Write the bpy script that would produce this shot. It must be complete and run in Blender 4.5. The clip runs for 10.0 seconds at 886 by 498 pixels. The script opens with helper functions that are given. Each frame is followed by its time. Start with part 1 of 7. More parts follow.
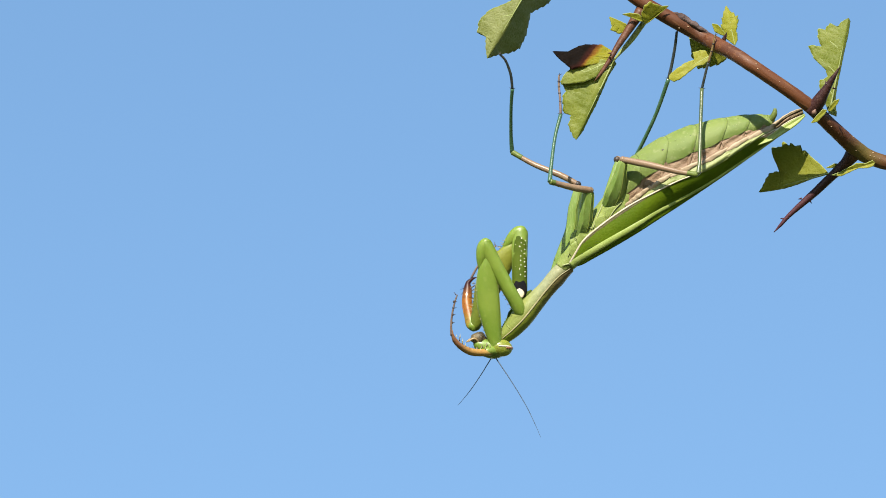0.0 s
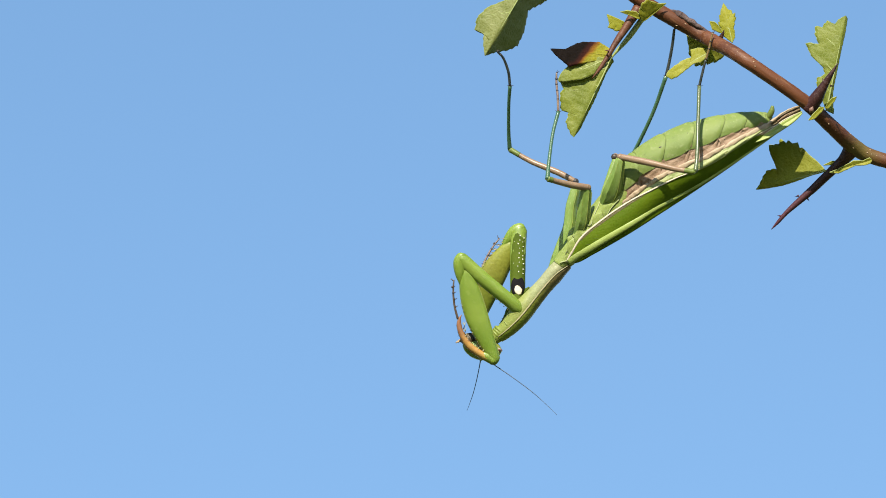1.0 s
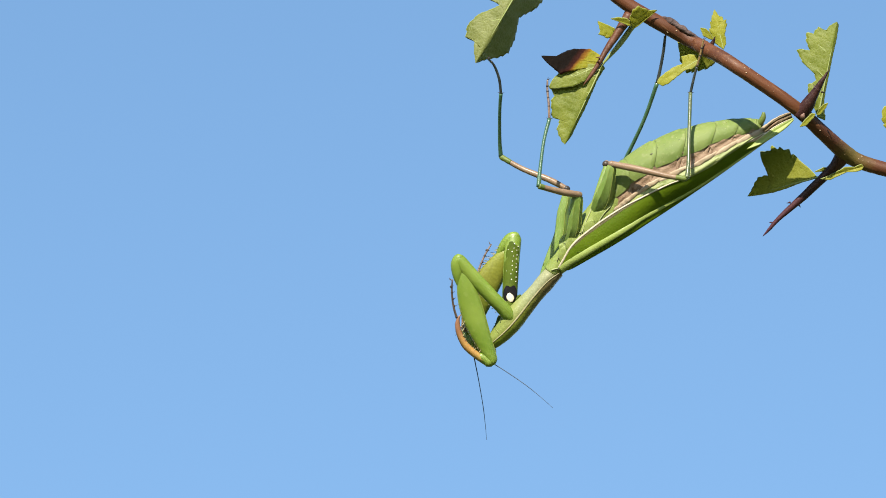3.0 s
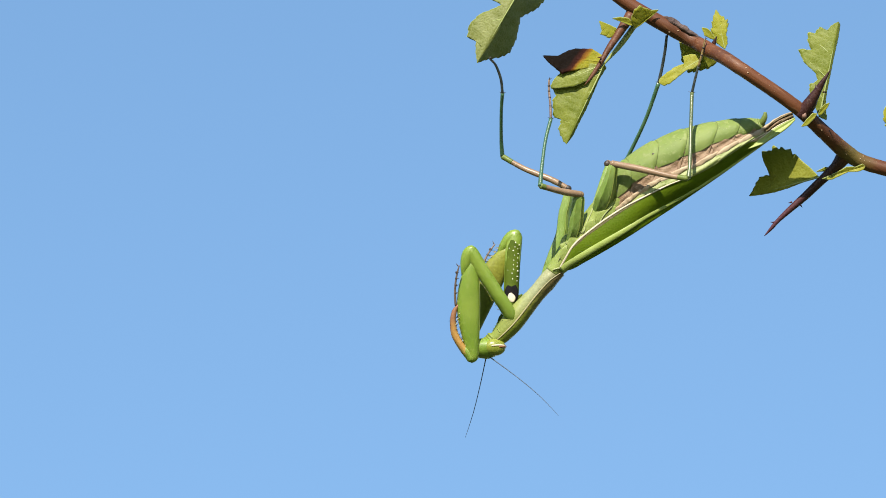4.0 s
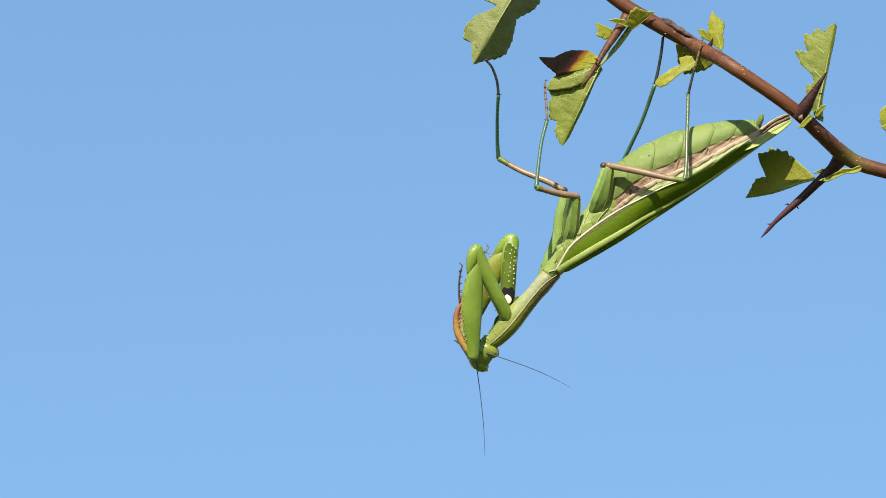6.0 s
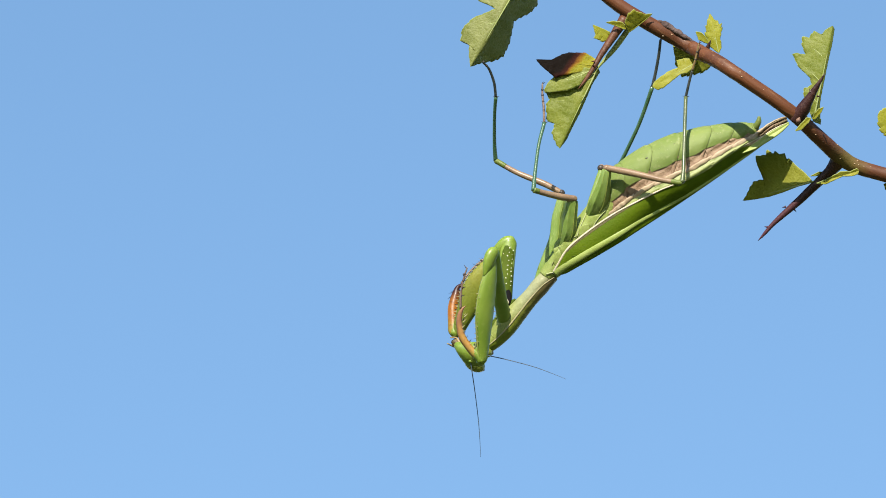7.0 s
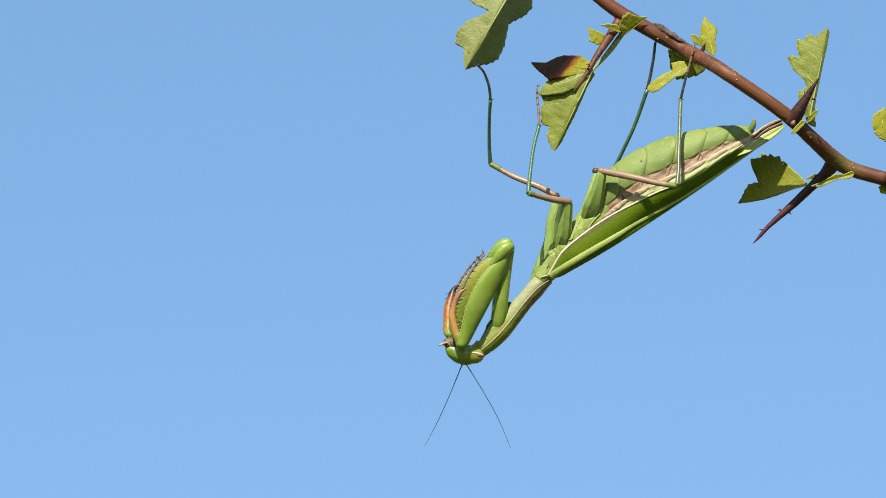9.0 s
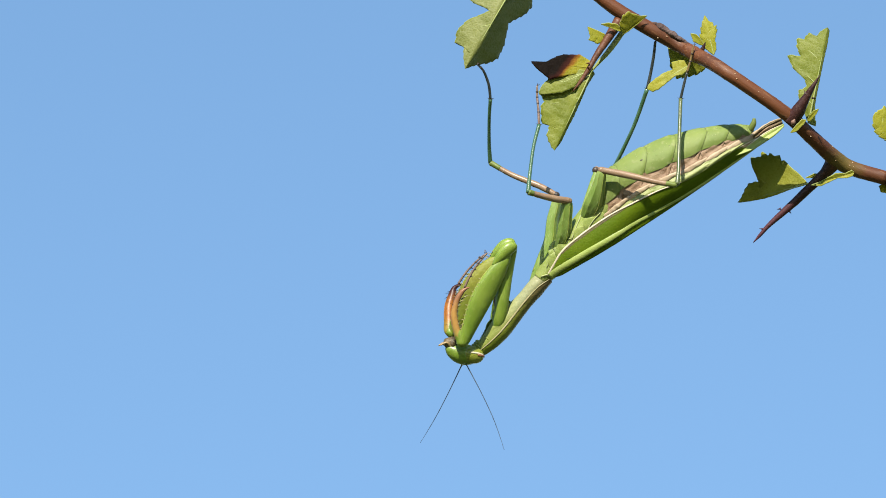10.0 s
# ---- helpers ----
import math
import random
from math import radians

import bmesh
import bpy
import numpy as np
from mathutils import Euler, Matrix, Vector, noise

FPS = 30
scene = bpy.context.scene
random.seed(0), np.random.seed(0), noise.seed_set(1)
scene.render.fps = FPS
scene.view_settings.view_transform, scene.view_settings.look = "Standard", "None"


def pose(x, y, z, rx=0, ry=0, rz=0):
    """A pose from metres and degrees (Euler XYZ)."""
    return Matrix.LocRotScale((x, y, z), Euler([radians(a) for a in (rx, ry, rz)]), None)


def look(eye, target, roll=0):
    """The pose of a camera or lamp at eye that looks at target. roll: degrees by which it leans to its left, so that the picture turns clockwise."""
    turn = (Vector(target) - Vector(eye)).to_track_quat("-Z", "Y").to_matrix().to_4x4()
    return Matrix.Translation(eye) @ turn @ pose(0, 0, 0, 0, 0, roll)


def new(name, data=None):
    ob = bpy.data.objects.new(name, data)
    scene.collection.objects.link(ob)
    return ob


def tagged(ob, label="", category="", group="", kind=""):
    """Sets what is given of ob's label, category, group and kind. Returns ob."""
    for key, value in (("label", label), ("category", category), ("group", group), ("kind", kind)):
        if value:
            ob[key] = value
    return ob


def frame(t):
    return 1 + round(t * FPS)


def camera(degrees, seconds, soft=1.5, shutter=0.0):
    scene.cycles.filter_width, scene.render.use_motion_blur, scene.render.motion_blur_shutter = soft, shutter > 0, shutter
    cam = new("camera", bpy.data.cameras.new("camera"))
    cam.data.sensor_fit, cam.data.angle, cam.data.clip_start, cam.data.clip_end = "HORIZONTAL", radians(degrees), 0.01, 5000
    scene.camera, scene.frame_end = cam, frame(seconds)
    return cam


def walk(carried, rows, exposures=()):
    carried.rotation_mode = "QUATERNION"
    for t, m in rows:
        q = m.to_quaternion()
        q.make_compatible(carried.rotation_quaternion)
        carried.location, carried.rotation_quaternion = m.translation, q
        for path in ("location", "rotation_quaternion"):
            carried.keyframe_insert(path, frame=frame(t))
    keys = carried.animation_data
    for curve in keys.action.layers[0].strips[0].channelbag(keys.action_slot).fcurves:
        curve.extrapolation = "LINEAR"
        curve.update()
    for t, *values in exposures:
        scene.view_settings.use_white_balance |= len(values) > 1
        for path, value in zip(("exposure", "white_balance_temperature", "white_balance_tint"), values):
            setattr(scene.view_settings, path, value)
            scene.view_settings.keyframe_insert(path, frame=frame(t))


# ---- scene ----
cam = camera(5.984, 10.0, soft=0.92)
walk(cam, [
    (0.0, look((0.0000, -1.3581, 1.3667), (0.00053, -0.00028, 2.00059), -0.01)),
    (0.1, look((0.0000, -1.3579, 1.3668), (0.00086, -0.00026, 2.00055), -0.07)),
    (0.2, look((0.0000, -1.3578, 1.3669), (0.00177, -0.00058, 2.00125), -0.14)),
    (0.3, look((0.0000, -1.3576, 1.3669), (0.00299, -0.00108, 2.00233), -0.22)),
    (0.4, look((0.0000, -1.3574, 1.3670), (0.00370, -0.00119, 2.00256), -0.28)),
    (0.5, look((0.0000, -1.3573, 1.3671), (0.00417, -0.00115, 2.00246), -0.31)),
    (0.6, look((0.0000, -1.3578, 1.3668), (0.00399, -0.00116, 2.00248), -0.29)),
    (0.7, look((0.0000, -1.3583, 1.3666), (0.00357, -0.00118, 2.00253), -0.24)),
    (0.8, look((0.0000, -1.3588, 1.3664), (0.00243, -0.00081, 2.00173), -0.17)),
    (0.9, look((0.0000, -1.3594, 1.3661), (0.00120, -0.00018, 2.00038), -0.09)),
    (1.0, look((0.0000, -1.3599, 1.3659), (0.00093, -0.00006, 2.00014), -0.01)),
    (1.1, look((0.0000, -1.3595, 1.3661), (0.00210, -0.00054, 2.00115), -0.13)),
    (1.2, look((0.0000, -1.3591, 1.3662), (0.00333, -0.00100, 2.00214), -0.22)),
    (1.3, look((0.0000, -1.3588, 1.3664), (0.00456, -0.00142, 2.00304), -0.31)),
    (1.4, look((0.0000, -1.3584, 1.3666), (0.00498, -0.00165, 2.00354), -0.37)),
    (1.5, look((0.0000, -1.3580, 1.3667), (0.00459, -0.00149, 2.00320), -0.39)),
    (1.6, look((0.0000, -1.3580, 1.3667), (0.00287, -0.00078, 2.00168), -0.32)),
    (1.7, look((0.0000, -1.3581, 1.3667), (0.00205, -0.00047, 2.00102), -0.28)),
    (1.8, look((0.0000, -1.3581, 1.3667), (0.00165, -0.00042, 2.00091), -0.27)),
    (1.9, look((0.0000, -1.3581, 1.3667), (0.00215, -0.00065, 2.00139), -0.29)),
    (2.0, look((0.0000, -1.3582, 1.3667), (0.00317, -0.00115, 2.00246), -0.40)),
    (2.1, look((0.0000, -1.3581, 1.3667), (0.00337, -0.00117, 2.00252), -0.33)),
    (2.2, look((0.0000, -1.3581, 1.3667), (0.00246, -0.00081, 2.00175), -0.28)),
    (3.3, look((0.0000, -1.3579, 1.3668), (0.00197, -0.00046, 2.00098), -0.15)),
    (3.4, look((0.0000, -1.3578, 1.3668), (0.00167, -0.00028, 2.00060), -0.12)),
    (3.5, look((0.0000, -1.3578, 1.3668), (0.00205, -0.00041, 2.00088), -0.09)),
    (3.6, look((0.0000, -1.3579, 1.3668), (0.00298, -0.00090, 2.00192), -0.18)),
    (3.7, look((0.0000, -1.3580, 1.3668), (0.00348, -0.00108, 2.00231), -0.21)),
    (3.8, look((0.0000, -1.3581, 1.3667), (0.00368, -0.00117, 2.00251), -0.22)),
    (3.9, look((0.0000, -1.3582, 1.3667), (0.00337, -0.00108, 2.00232), -0.22)),
    (4.0, look((0.0000, -1.3583, 1.3666), (0.00221, -0.00061, 2.00131), -0.17)),
    (4.1, look((0.0000, -1.3585, 1.3665), (0.00134, -0.00032, 2.00069), -0.12)),
    (4.2, look((0.0000, -1.3587, 1.3664), (0.00032, -0.00017, 2.00036), -0.06)),
    (4.3, look((0.0000, -1.3590, 1.3663), (0.00001, -0.00011, 2.00024), -0.03)),
    (4.4, look((0.0000, -1.3592, 1.3662), (-0.00020, -0.00002, 2.00005), -0.03)),
    (4.5, look((0.0000, -1.3595, 1.3661), (0.00000, -0.00000, 2.00000), 0.00)),
    (4.6, look((0.0000, -1.3591, 1.3662), (0.00131, -0.00026, 2.00056), -0.08)),
    (4.7, look((0.0000, -1.3588, 1.3664), (0.00213, -0.00054, 2.00116), -0.15)),
    (4.8, look((0.0000, -1.3584, 1.3666), (0.00377, -0.00122, 2.00262), -0.24)),
    (4.9, look((0.0000, -1.3581, 1.3667), (0.00408, -0.00132, 2.00284), -0.28)),
    (5.0, look((0.0000, -1.3577, 1.3669), (0.00357, -0.00099, 2.00212), -0.28)),
    (5.1, look((0.0000, -1.3575, 1.3670), (0.00299, -0.00076, 2.00163), -0.26)),
    (5.2, look((0.0000, -1.3573, 1.3671), (0.00229, -0.00066, 2.00141), -0.22)),
    (5.3, look((0.0000, -1.3572, 1.3671), (0.00210, -0.00061, 2.00131), -0.20)),
    (5.4, look((0.0000, -1.3570, 1.3672), (0.00211, -0.00056, 2.00121), -0.19)),
    (5.5, look((0.0000, -1.3568, 1.3673), (0.00236, -0.00074, 2.00159), -0.19)),
    (5.6, look((0.0000, -1.3567, 1.3674), (0.00283, -0.00087, 2.00186), -0.21)),
    (5.7, look((0.0000, -1.3565, 1.3674), (0.00283, -0.00078, 2.00168), -0.21)),
    (6.8, look((0.0000, -1.3551, 1.3681), (0.00330, -0.00099, 2.00213), -0.20)),
    (6.9, look((0.0000, -1.3549, 1.3682), (0.00330, -0.00095, 2.00204), -0.20)),
    (7.0, look((0.0000, -1.3548, 1.3683), (0.00345, -0.00093, 2.00200), -0.13)),
    (7.1, look((0.0000, -1.3552, 1.3680), (0.00349, -0.00091, 2.00196), -0.21)),
    (7.2, look((0.0000, -1.3557, 1.3678), (0.00347, -0.00091, 2.00196), -0.22)),
    (7.3, look((0.0000, -1.3561, 1.3676), (0.00355, -0.00100, 2.00215), -0.23)),
    (7.4, look((0.0000, -1.3566, 1.3674), (0.00354, -0.00105, 2.00224), -0.23)),
    (7.5, look((0.0000, -1.3570, 1.3672), (0.00352, -0.00101, 2.00217), -0.18)),
    (7.6, look((0.0000, -1.3566, 1.3674), (0.00343, -0.00084, 2.00179), -0.23)),
    (7.7, look((0.0000, -1.3562, 1.3676), (0.00355, -0.00092, 2.00198), -0.24)),
    (7.8, look((0.0000, -1.3559, 1.3678), (0.00407, -0.00110, 2.00237), -0.27)),
    (7.9, look((0.0000, -1.3555, 1.3679), (0.00408, -0.00110, 2.00237), -0.27)),
    (8.0, look((0.0000, -1.3551, 1.3681), (0.00400, -0.00109, 2.00234), -0.21)),
    (8.1, look((0.0000, -1.3551, 1.3681), (0.00390, -0.00106, 2.00227), -0.27)),
    (8.2, look((0.0000, -1.3550, 1.3681), (0.00380, -0.00102, 2.00218), -0.26)),
    (8.3, look((0.0000, -1.3550, 1.3681), (0.00380, -0.00097, 2.00209), -0.26)),
    (8.4, look((0.0000, -1.3550, 1.3682), (0.00400, -0.00098, 2.00210), -0.27)),
    (8.5, look((0.0000, -1.3550, 1.3682), (0.00419, -0.00109, 2.00234), -0.21)),
    (8.6, look((0.0000, -1.3548, 1.3682), (0.00431, -0.00119, 2.00256), -0.28)),
    (8.7, look((0.0000, -1.3546, 1.3683), (0.00422, -0.00115, 2.00246), -0.27)),
    (8.8, look((0.0000, -1.3545, 1.3684), (0.00412, -0.00106, 2.00227), -0.27)),
    (8.9, look((0.0000, -1.3543, 1.3685), (0.00413, -0.00106, 2.00227), -0.26)),
    (9.0, look((0.0000, -1.3542, 1.3685), (0.00436, -0.00116, 2.00249), -0.19)),
    (9.1, look((0.0000, -1.3541, 1.3686), (0.00424, -0.00115, 2.00246), -0.26)),
    (9.2, look((0.0000, -1.3540, 1.3686), (0.00424, -0.00115, 2.00246), -0.26)),
    (9.3, look((0.0000, -1.3540, 1.3686), (0.00435, -0.00115, 2.00246), -0.27)),
    (9.4, look((0.0000, -1.3539, 1.3687), (0.00425, -0.00115, 2.00246), -0.26)),
    (9.5, look((0.0000, -1.3538, 1.3687), (0.00423, -0.00109, 2.00233), -0.19)),
    (9.6, look((0.0000, -1.3537, 1.3688), (0.00416, -0.00106, 2.00227), -0.26)),
    (9.7, look((0.0000, -1.3536, 1.3688), (0.00436, -0.00111, 2.00237), -0.27)),
    (9.8, look((0.0000, -1.3535, 1.3689), (0.00447, -0.00119, 2.00256), -0.28)),
    (9.9, look((0.0000, -1.3534, 1.3689), (0.00447, -0.00119, 2.00256), -0.28)),
    (10.0, look((0.0000, -1.3533, 1.3690), (0.00438, -0.00110, 2.00236), -0.20)),
])

# ---- world, sun, exposure ----
ELEV = 25.0
PLACE = pose(0, 0, 2.0, ELEV, 0, 0)      # the subject's plane faces the upward-looking lens
MM = 0.001
SUN_WAY = (PLACE.to_3x3() @ Vector((-0.16, -0.52, 0.84))).normalized()

world = bpy.data.worlds.new("sky")
scene.world = world
world.use_nodes = True
wt = world.node_tree
bg = wt.nodes["Background"]
sky = wt.nodes.new("ShaderNodeTexSky")
sky.sky_type, sky.sun_disc = "NISHITA", False
sky.sun_elevation = math.asin(SUN_WAY.z)
sky.sun_rotation = math.atan2(SUN_WAY.x, SUN_WAY.y)
sky.altitude, sky.air_density, sky.dust_density, sky.ozone_density = 300, 1.0, 0.25, 1.2
tone = wt.nodes.new("ShaderNodeHueSaturation")
tone.inputs["Hue"].default_value, tone.inputs["Saturation"].default_value = 0.495, 1.108
wt.links.new(sky.outputs[0], tone.inputs["Color"])
wt.links.new(tone.outputs[0], bg.inputs[0])
bg.inputs[1].default_value = 0.099
sun = new("sun", bpy.data.lights.new("sun", "SUN"))
sun.data.energy, sun.data.angle, sun.data.color = 5.0, radians(0.53), (1.0, 0.93, 0.80)
sun.matrix_basis = look(SUN_WAY * 30, (0, 0, 0))
scene.view_settings.exposure = 1.00


# ---- materials ----
def nodes_of(name):
    m = bpy.data.materials.new(name)
    m.use_nodes = True
    return m, m.node_tree, m.node_tree.nodes["Principled BSDF"]


def noise_tex(nt, scale, detail=4.0, stretch=None):
    """Noise in the thing's own space; stretch: scale on three axes, and a turn about the depth axis in degrees."""
    co = nt.nodes.new("ShaderNodeTexCoord")
    tex = nt.nodes.new("ShaderNodeTexNoise")
    tex.inputs["Scale"].default_value, tex.inputs["Detail"].default_value = scale, detail
    if stretch:
        mp = nt.nodes.new("ShaderNodeMapping")
        mp.vector_type = "TEXTURE"
        mp.inputs["Scale"].default_value = [1 / v for v in stretch[:3]]
        mp.inputs["Rotation"].default_value[1] = radians(stretch[3]) if len(stretch) > 3 else 0.0
        nt.links.new(co.outputs["Object"], mp.inputs[0])
        nt.links.new(mp.outputs[0], tex.inputs["Vector"])
    else:
        nt.links.new(co.outputs["Object"], tex.inputs["Vector"])
    return tex


def ramp(nt, source, stops):
    r = nt.nodes.new("ShaderNodeValToRGB")
    while len(r.color_ramp.elements) < len(stops):
        r.color_ramp.elements.new(0.5)
    for e, (p, c) in zip(r.color_ramp.elements, stops):
        e.position, e.color = p, (*c, 1)
    nt.links.new(source, r.inputs[0])
    return r


def mixed(nt, a, b, factor, mode="MIX"):
    m = nt.nodes.new("ShaderNodeMix")
    m.data_type, m.blend_type = "RGBA", mode
    for sock, v in ((m.inputs[6], a), (m.inputs[7], b)):
        if isinstance(v, tuple):
            sock.default_value = (*v, 1)
        else:
            nt.links.new(v, sock)
    if isinstance(factor, (int, float)):
        m.inputs[0].default_value = factor
    else:
        nt.links.new(factor, m.inputs[0])
    return m.outputs[2]


def bump(nt, height, strength, distance=0.0002):
    b = nt.nodes.new("ShaderNodeBump")
    b.inputs["Strength"].default_value, b.inputs["Distance"].default_value = strength, distance
    nt.links.new(height, b.inputs["Height"])
    return b.outputs[0]


def skin(name, dark, light, speck=None, rough=0.42, scale=350.0, stretch=None, relief=0.25, soft=0.0, coat=0.0):
    """Chitin, bark or skin: patches and fine grain of two scales, with a fine relief."""
    m, nt, bs = nodes_of(name)
    big = noise_tex(nt, scale, 3, stretch)
    fine = noise_tex(nt, scale * 7, 4, stretch)
    col = ramp(nt, big.outputs[0], [(0.32, dark), (0.68, light)]).outputs[0]
    if speck:
        f = ramp(nt, fine.outputs[0], [(0.56, (0, 0, 0)), (0.72, (1, 1, 1))])
        col = mixed(nt, col, speck, f.outputs[0])
    nt.links.new(col, bs.inputs["Base Color"])
    rr = nt.nodes.new("ShaderNodeMapRange")
    rr.inputs[3].default_value, rr.inputs[4].default_value = rough - 0.1, rough + 0.15
    nt.links.new(fine.outputs[0], rr.inputs[0])
    nt.links.new(rr.outputs[0], bs.inputs["Roughness"])
    nt.links.new(bump(nt, fine.outputs[0], relief), bs.inputs["Normal"])
    bs.inputs["Coat Weight"].default_value, bs.inputs["Coat Roughness"].default_value = coat * 0.6, 0.2
    bs.inputs["Specular IOR Level"].default_value = 0.32
    if soft:
        bs.inputs["Subsurface Weight"].default_value = soft
        bs.inputs["Subsurface Radius"].default_value = (0.0004, 0.0005, 0.00015)
        bs.inputs["Subsurface Scale"].default_value = 1.0
    return m


def graded(name, span, stops, rough=0.46):
    """Chitin or bark whose colour changes along the body, between two places on the plan's x axis (metres)."""
    m, nt, bs = nodes_of(name)
    co = nt.nodes.new("ShaderNodeTexCoord")
    sep = nt.nodes.new("ShaderNodeSeparateXYZ")
    nt.links.new(co.outputs["Object"], sep.inputs[0])
    big, fine = noise_tex(nt, 300, 4), noise_tex(nt, 1900, 4)
    ad = nt.nodes.new("ShaderNodeMath")
    ad.operation = "MULTIPLY_ADD"
    nt.links.new(big.outputs[0], ad.inputs[0])
    ad.inputs[1].default_value = 0.0045
    nt.links.new(sep.outputs[0], ad.inputs[2])
    mr = nt.nodes.new("ShaderNodeMapRange")
    mr.inputs[1].default_value, mr.inputs[2].default_value = span[0] + 0.00225, span[1] + 0.00225
    nt.links.new(ad.outputs[0], mr.inputs[0])
    col = ramp(nt, mr.outputs[0], stops).outputs[0]
    shade = ramp(nt, fine.outputs[0], [(0.3, (0.8, 0.8, 0.8)), (0.7, (1.0, 1.0, 1.0))])
    col = mixed(nt, col, shade.outputs[0], 1.0, "MULTIPLY")
    nt.links.new(col, bs.inputs["Base Color"])
    bs.inputs["Roughness"].default_value = rough
    bs.inputs["Specular IOR Level"].default_value = 0.3
    nt.links.new(bump(nt, fine.outputs[0], 0.35), bs.inputs["Normal"])
    return m


def tibia_skin(name, base, middle, tip):
    """Foreleg tibia: its colour runs along the limb, from the joint to the claw."""
    m, nt, bs = nodes_of(name)
    co = nt.nodes.new("ShaderNodeTexCoord")
    sep = nt.nodes.new("ShaderNodeSeparateXYZ")
    nt.links.new(co.outputs["Object"], sep.inputs[0])
    mot = noise_tex(nt, 420, 3)
    ad = nt.nodes.new("ShaderNodeMath")
    ad.operation = "MULTIPLY_ADD"
    nt.links.new(mot.outputs[0], ad.inputs[0])
    ad.inputs[1].default_value = 0.003
    nt.links.new(sep.outputs[0], ad.inputs[2])
    mr = nt.nodes.new("ShaderNodeMapRange")
    mr.inputs[1].default_value, mr.inputs[2].default_value = 0.0015, 0.0115
    nt.links.new(ad.outputs[0], mr.inputs[0])
    col = ramp(nt, mr.outputs[0], [(0.0, base), (0.3, middle), (0.52, middle), (0.85, tip)]).outputs[0]
    dots = noise_tex(nt, 1500, 3)
    spot = ramp(nt, dots.outputs[0], [(0.56, (0, 0, 0)), (0.68, (0.7, 0.7, 0.7))])
    col = mixed(nt, col, tip, spot.outputs[0])
    nt.links.new(col, bs.inputs["Base Color"])
    bs.inputs["Roughness"].default_value = 0.4
    bs.inputs["Coat Weight"].default_value = 0.08
    bs.inputs["Specular IOR Level"].default_value = 0.25
    nt.links.new(bump(nt, dots.outputs[0], 0.25), bs.inputs["Normal"])
    return m


def leaf_skin(name, dark, light, vein, sheen=0.5, through_light=0.35, brown=None, relief=0.45):
    """Leaf blade with a net of veins; light comes through it. brown: (along, width) of a withered tip, in metres."""
    m, nt, bs = nodes_of(name)
    big = noise_tex(nt, 240, 4)
    fine = noise_tex(nt, 2600, 3)
    col = ramp(nt, big.outputs[0], [(0.3, dark), (0.7, light)]).outputs[0]
    vor = nt.nodes.new("ShaderNodeTexVoronoi")
    vor.feature = "DISTANCE_TO_EDGE"
    vor.inputs["Scale"].default_value = 1500
    co = nt.nodes.new("ShaderNodeTexCoord")
    warp = mixed(nt, co.outputs["Object"], noise_tex(nt, 700, 2).outputs["Color"], 0.0008)
    nt.links.new(warp, vor.inputs["Vector"])
    net = ramp(nt, vor.outputs[0], [(0.0, (1, 1, 1)), (0.16, (0, 0, 0))])
    weak = nt.nodes.new("ShaderNodeMath")
    weak.operation = "MULTIPLY"
    weak.inputs[1].default_value = 0.4
    nt.links.new(net.outputs[0], weak.inputs[0])
    col = mixed(nt, col, vein, weak.outputs[0])
    if brown:
        sep = nt.nodes.new("ShaderNodeSeparateXYZ")
        nt.links.new(co.outputs["Object"], sep.inputs[0])
        ad = nt.nodes.new("ShaderNodeMath")
        ad.operation = "MULTIPLY_ADD"
        nt.links.new(big.outputs[0], ad.inputs[0])
        ad.inputs[1].default_value = 0.004
        slant = nt.nodes.new("ShaderNodeMath")
        slant.operation = "MULTIPLY_ADD"
        slant.inputs[1].default_value = -0.7
        nt.links.new(sep.outputs[1], slant.inputs[0])
        nt.links.new(sep.outputs[0], slant.inputs[2])
        nt.links.new(slant.outputs[0], ad.inputs[2])
        mr = nt.nodes.new("ShaderNodeMapRange")
        mr.inputs[1].default_value, mr.inputs[2].default_value = brown[0], brown[0] + brown[1]
        nt.links.new(ad.outputs[0], mr.inputs[0])
        wither = ramp(nt, mr.outputs[0], [(0.0, (0.248, 0.205, 0.012)), (0.3, (0.211, 0.093, 0.012)), (0.5, (0.040, 0.009, 0.006)), (1.0, (0.006, 0.003, 0.002))])
        edge = ramp(nt, mr.outputs[0], [(0.0, (0, 0, 0)), (0.3, (1, 1, 1))])
        col = mixed(nt, col, wither.outputs[0], edge.outputs[0])
    nt.links.new(col, bs.inputs["Base Color"])
    bs.inputs["Roughness"].default_value = sheen
    bs.inputs["Specular IOR Level"].default_value = 0.2
    h = mixed(nt, vor.outputs[0], fine.outputs[0], 0.4)
    nrm = bump(nt, h, relief, 0.00025)
    nt.links.new(nrm, bs.inputs["Normal"])
    tr = nt.nodes.new("ShaderNodeBsdfTranslucent")
    bright = mixed(nt, col, (1.0, 0.95, 0.25), 0.12)
    nt.links.new(bright, tr.inputs[0])
    nt.links.new(nrm, tr.inputs["Normal"])
    mx = nt.nodes.new("ShaderNodeMixShader")
    mx.inputs[0].default_value = through_light
    nt.links.new(bs.outputs[0], mx.inputs[1])
    nt.links.new(tr.outputs[0], mx.inputs[2])
    nt.links.new(mx.outputs[0], nt.nodes["Material Output"].inputs[0])
    return m


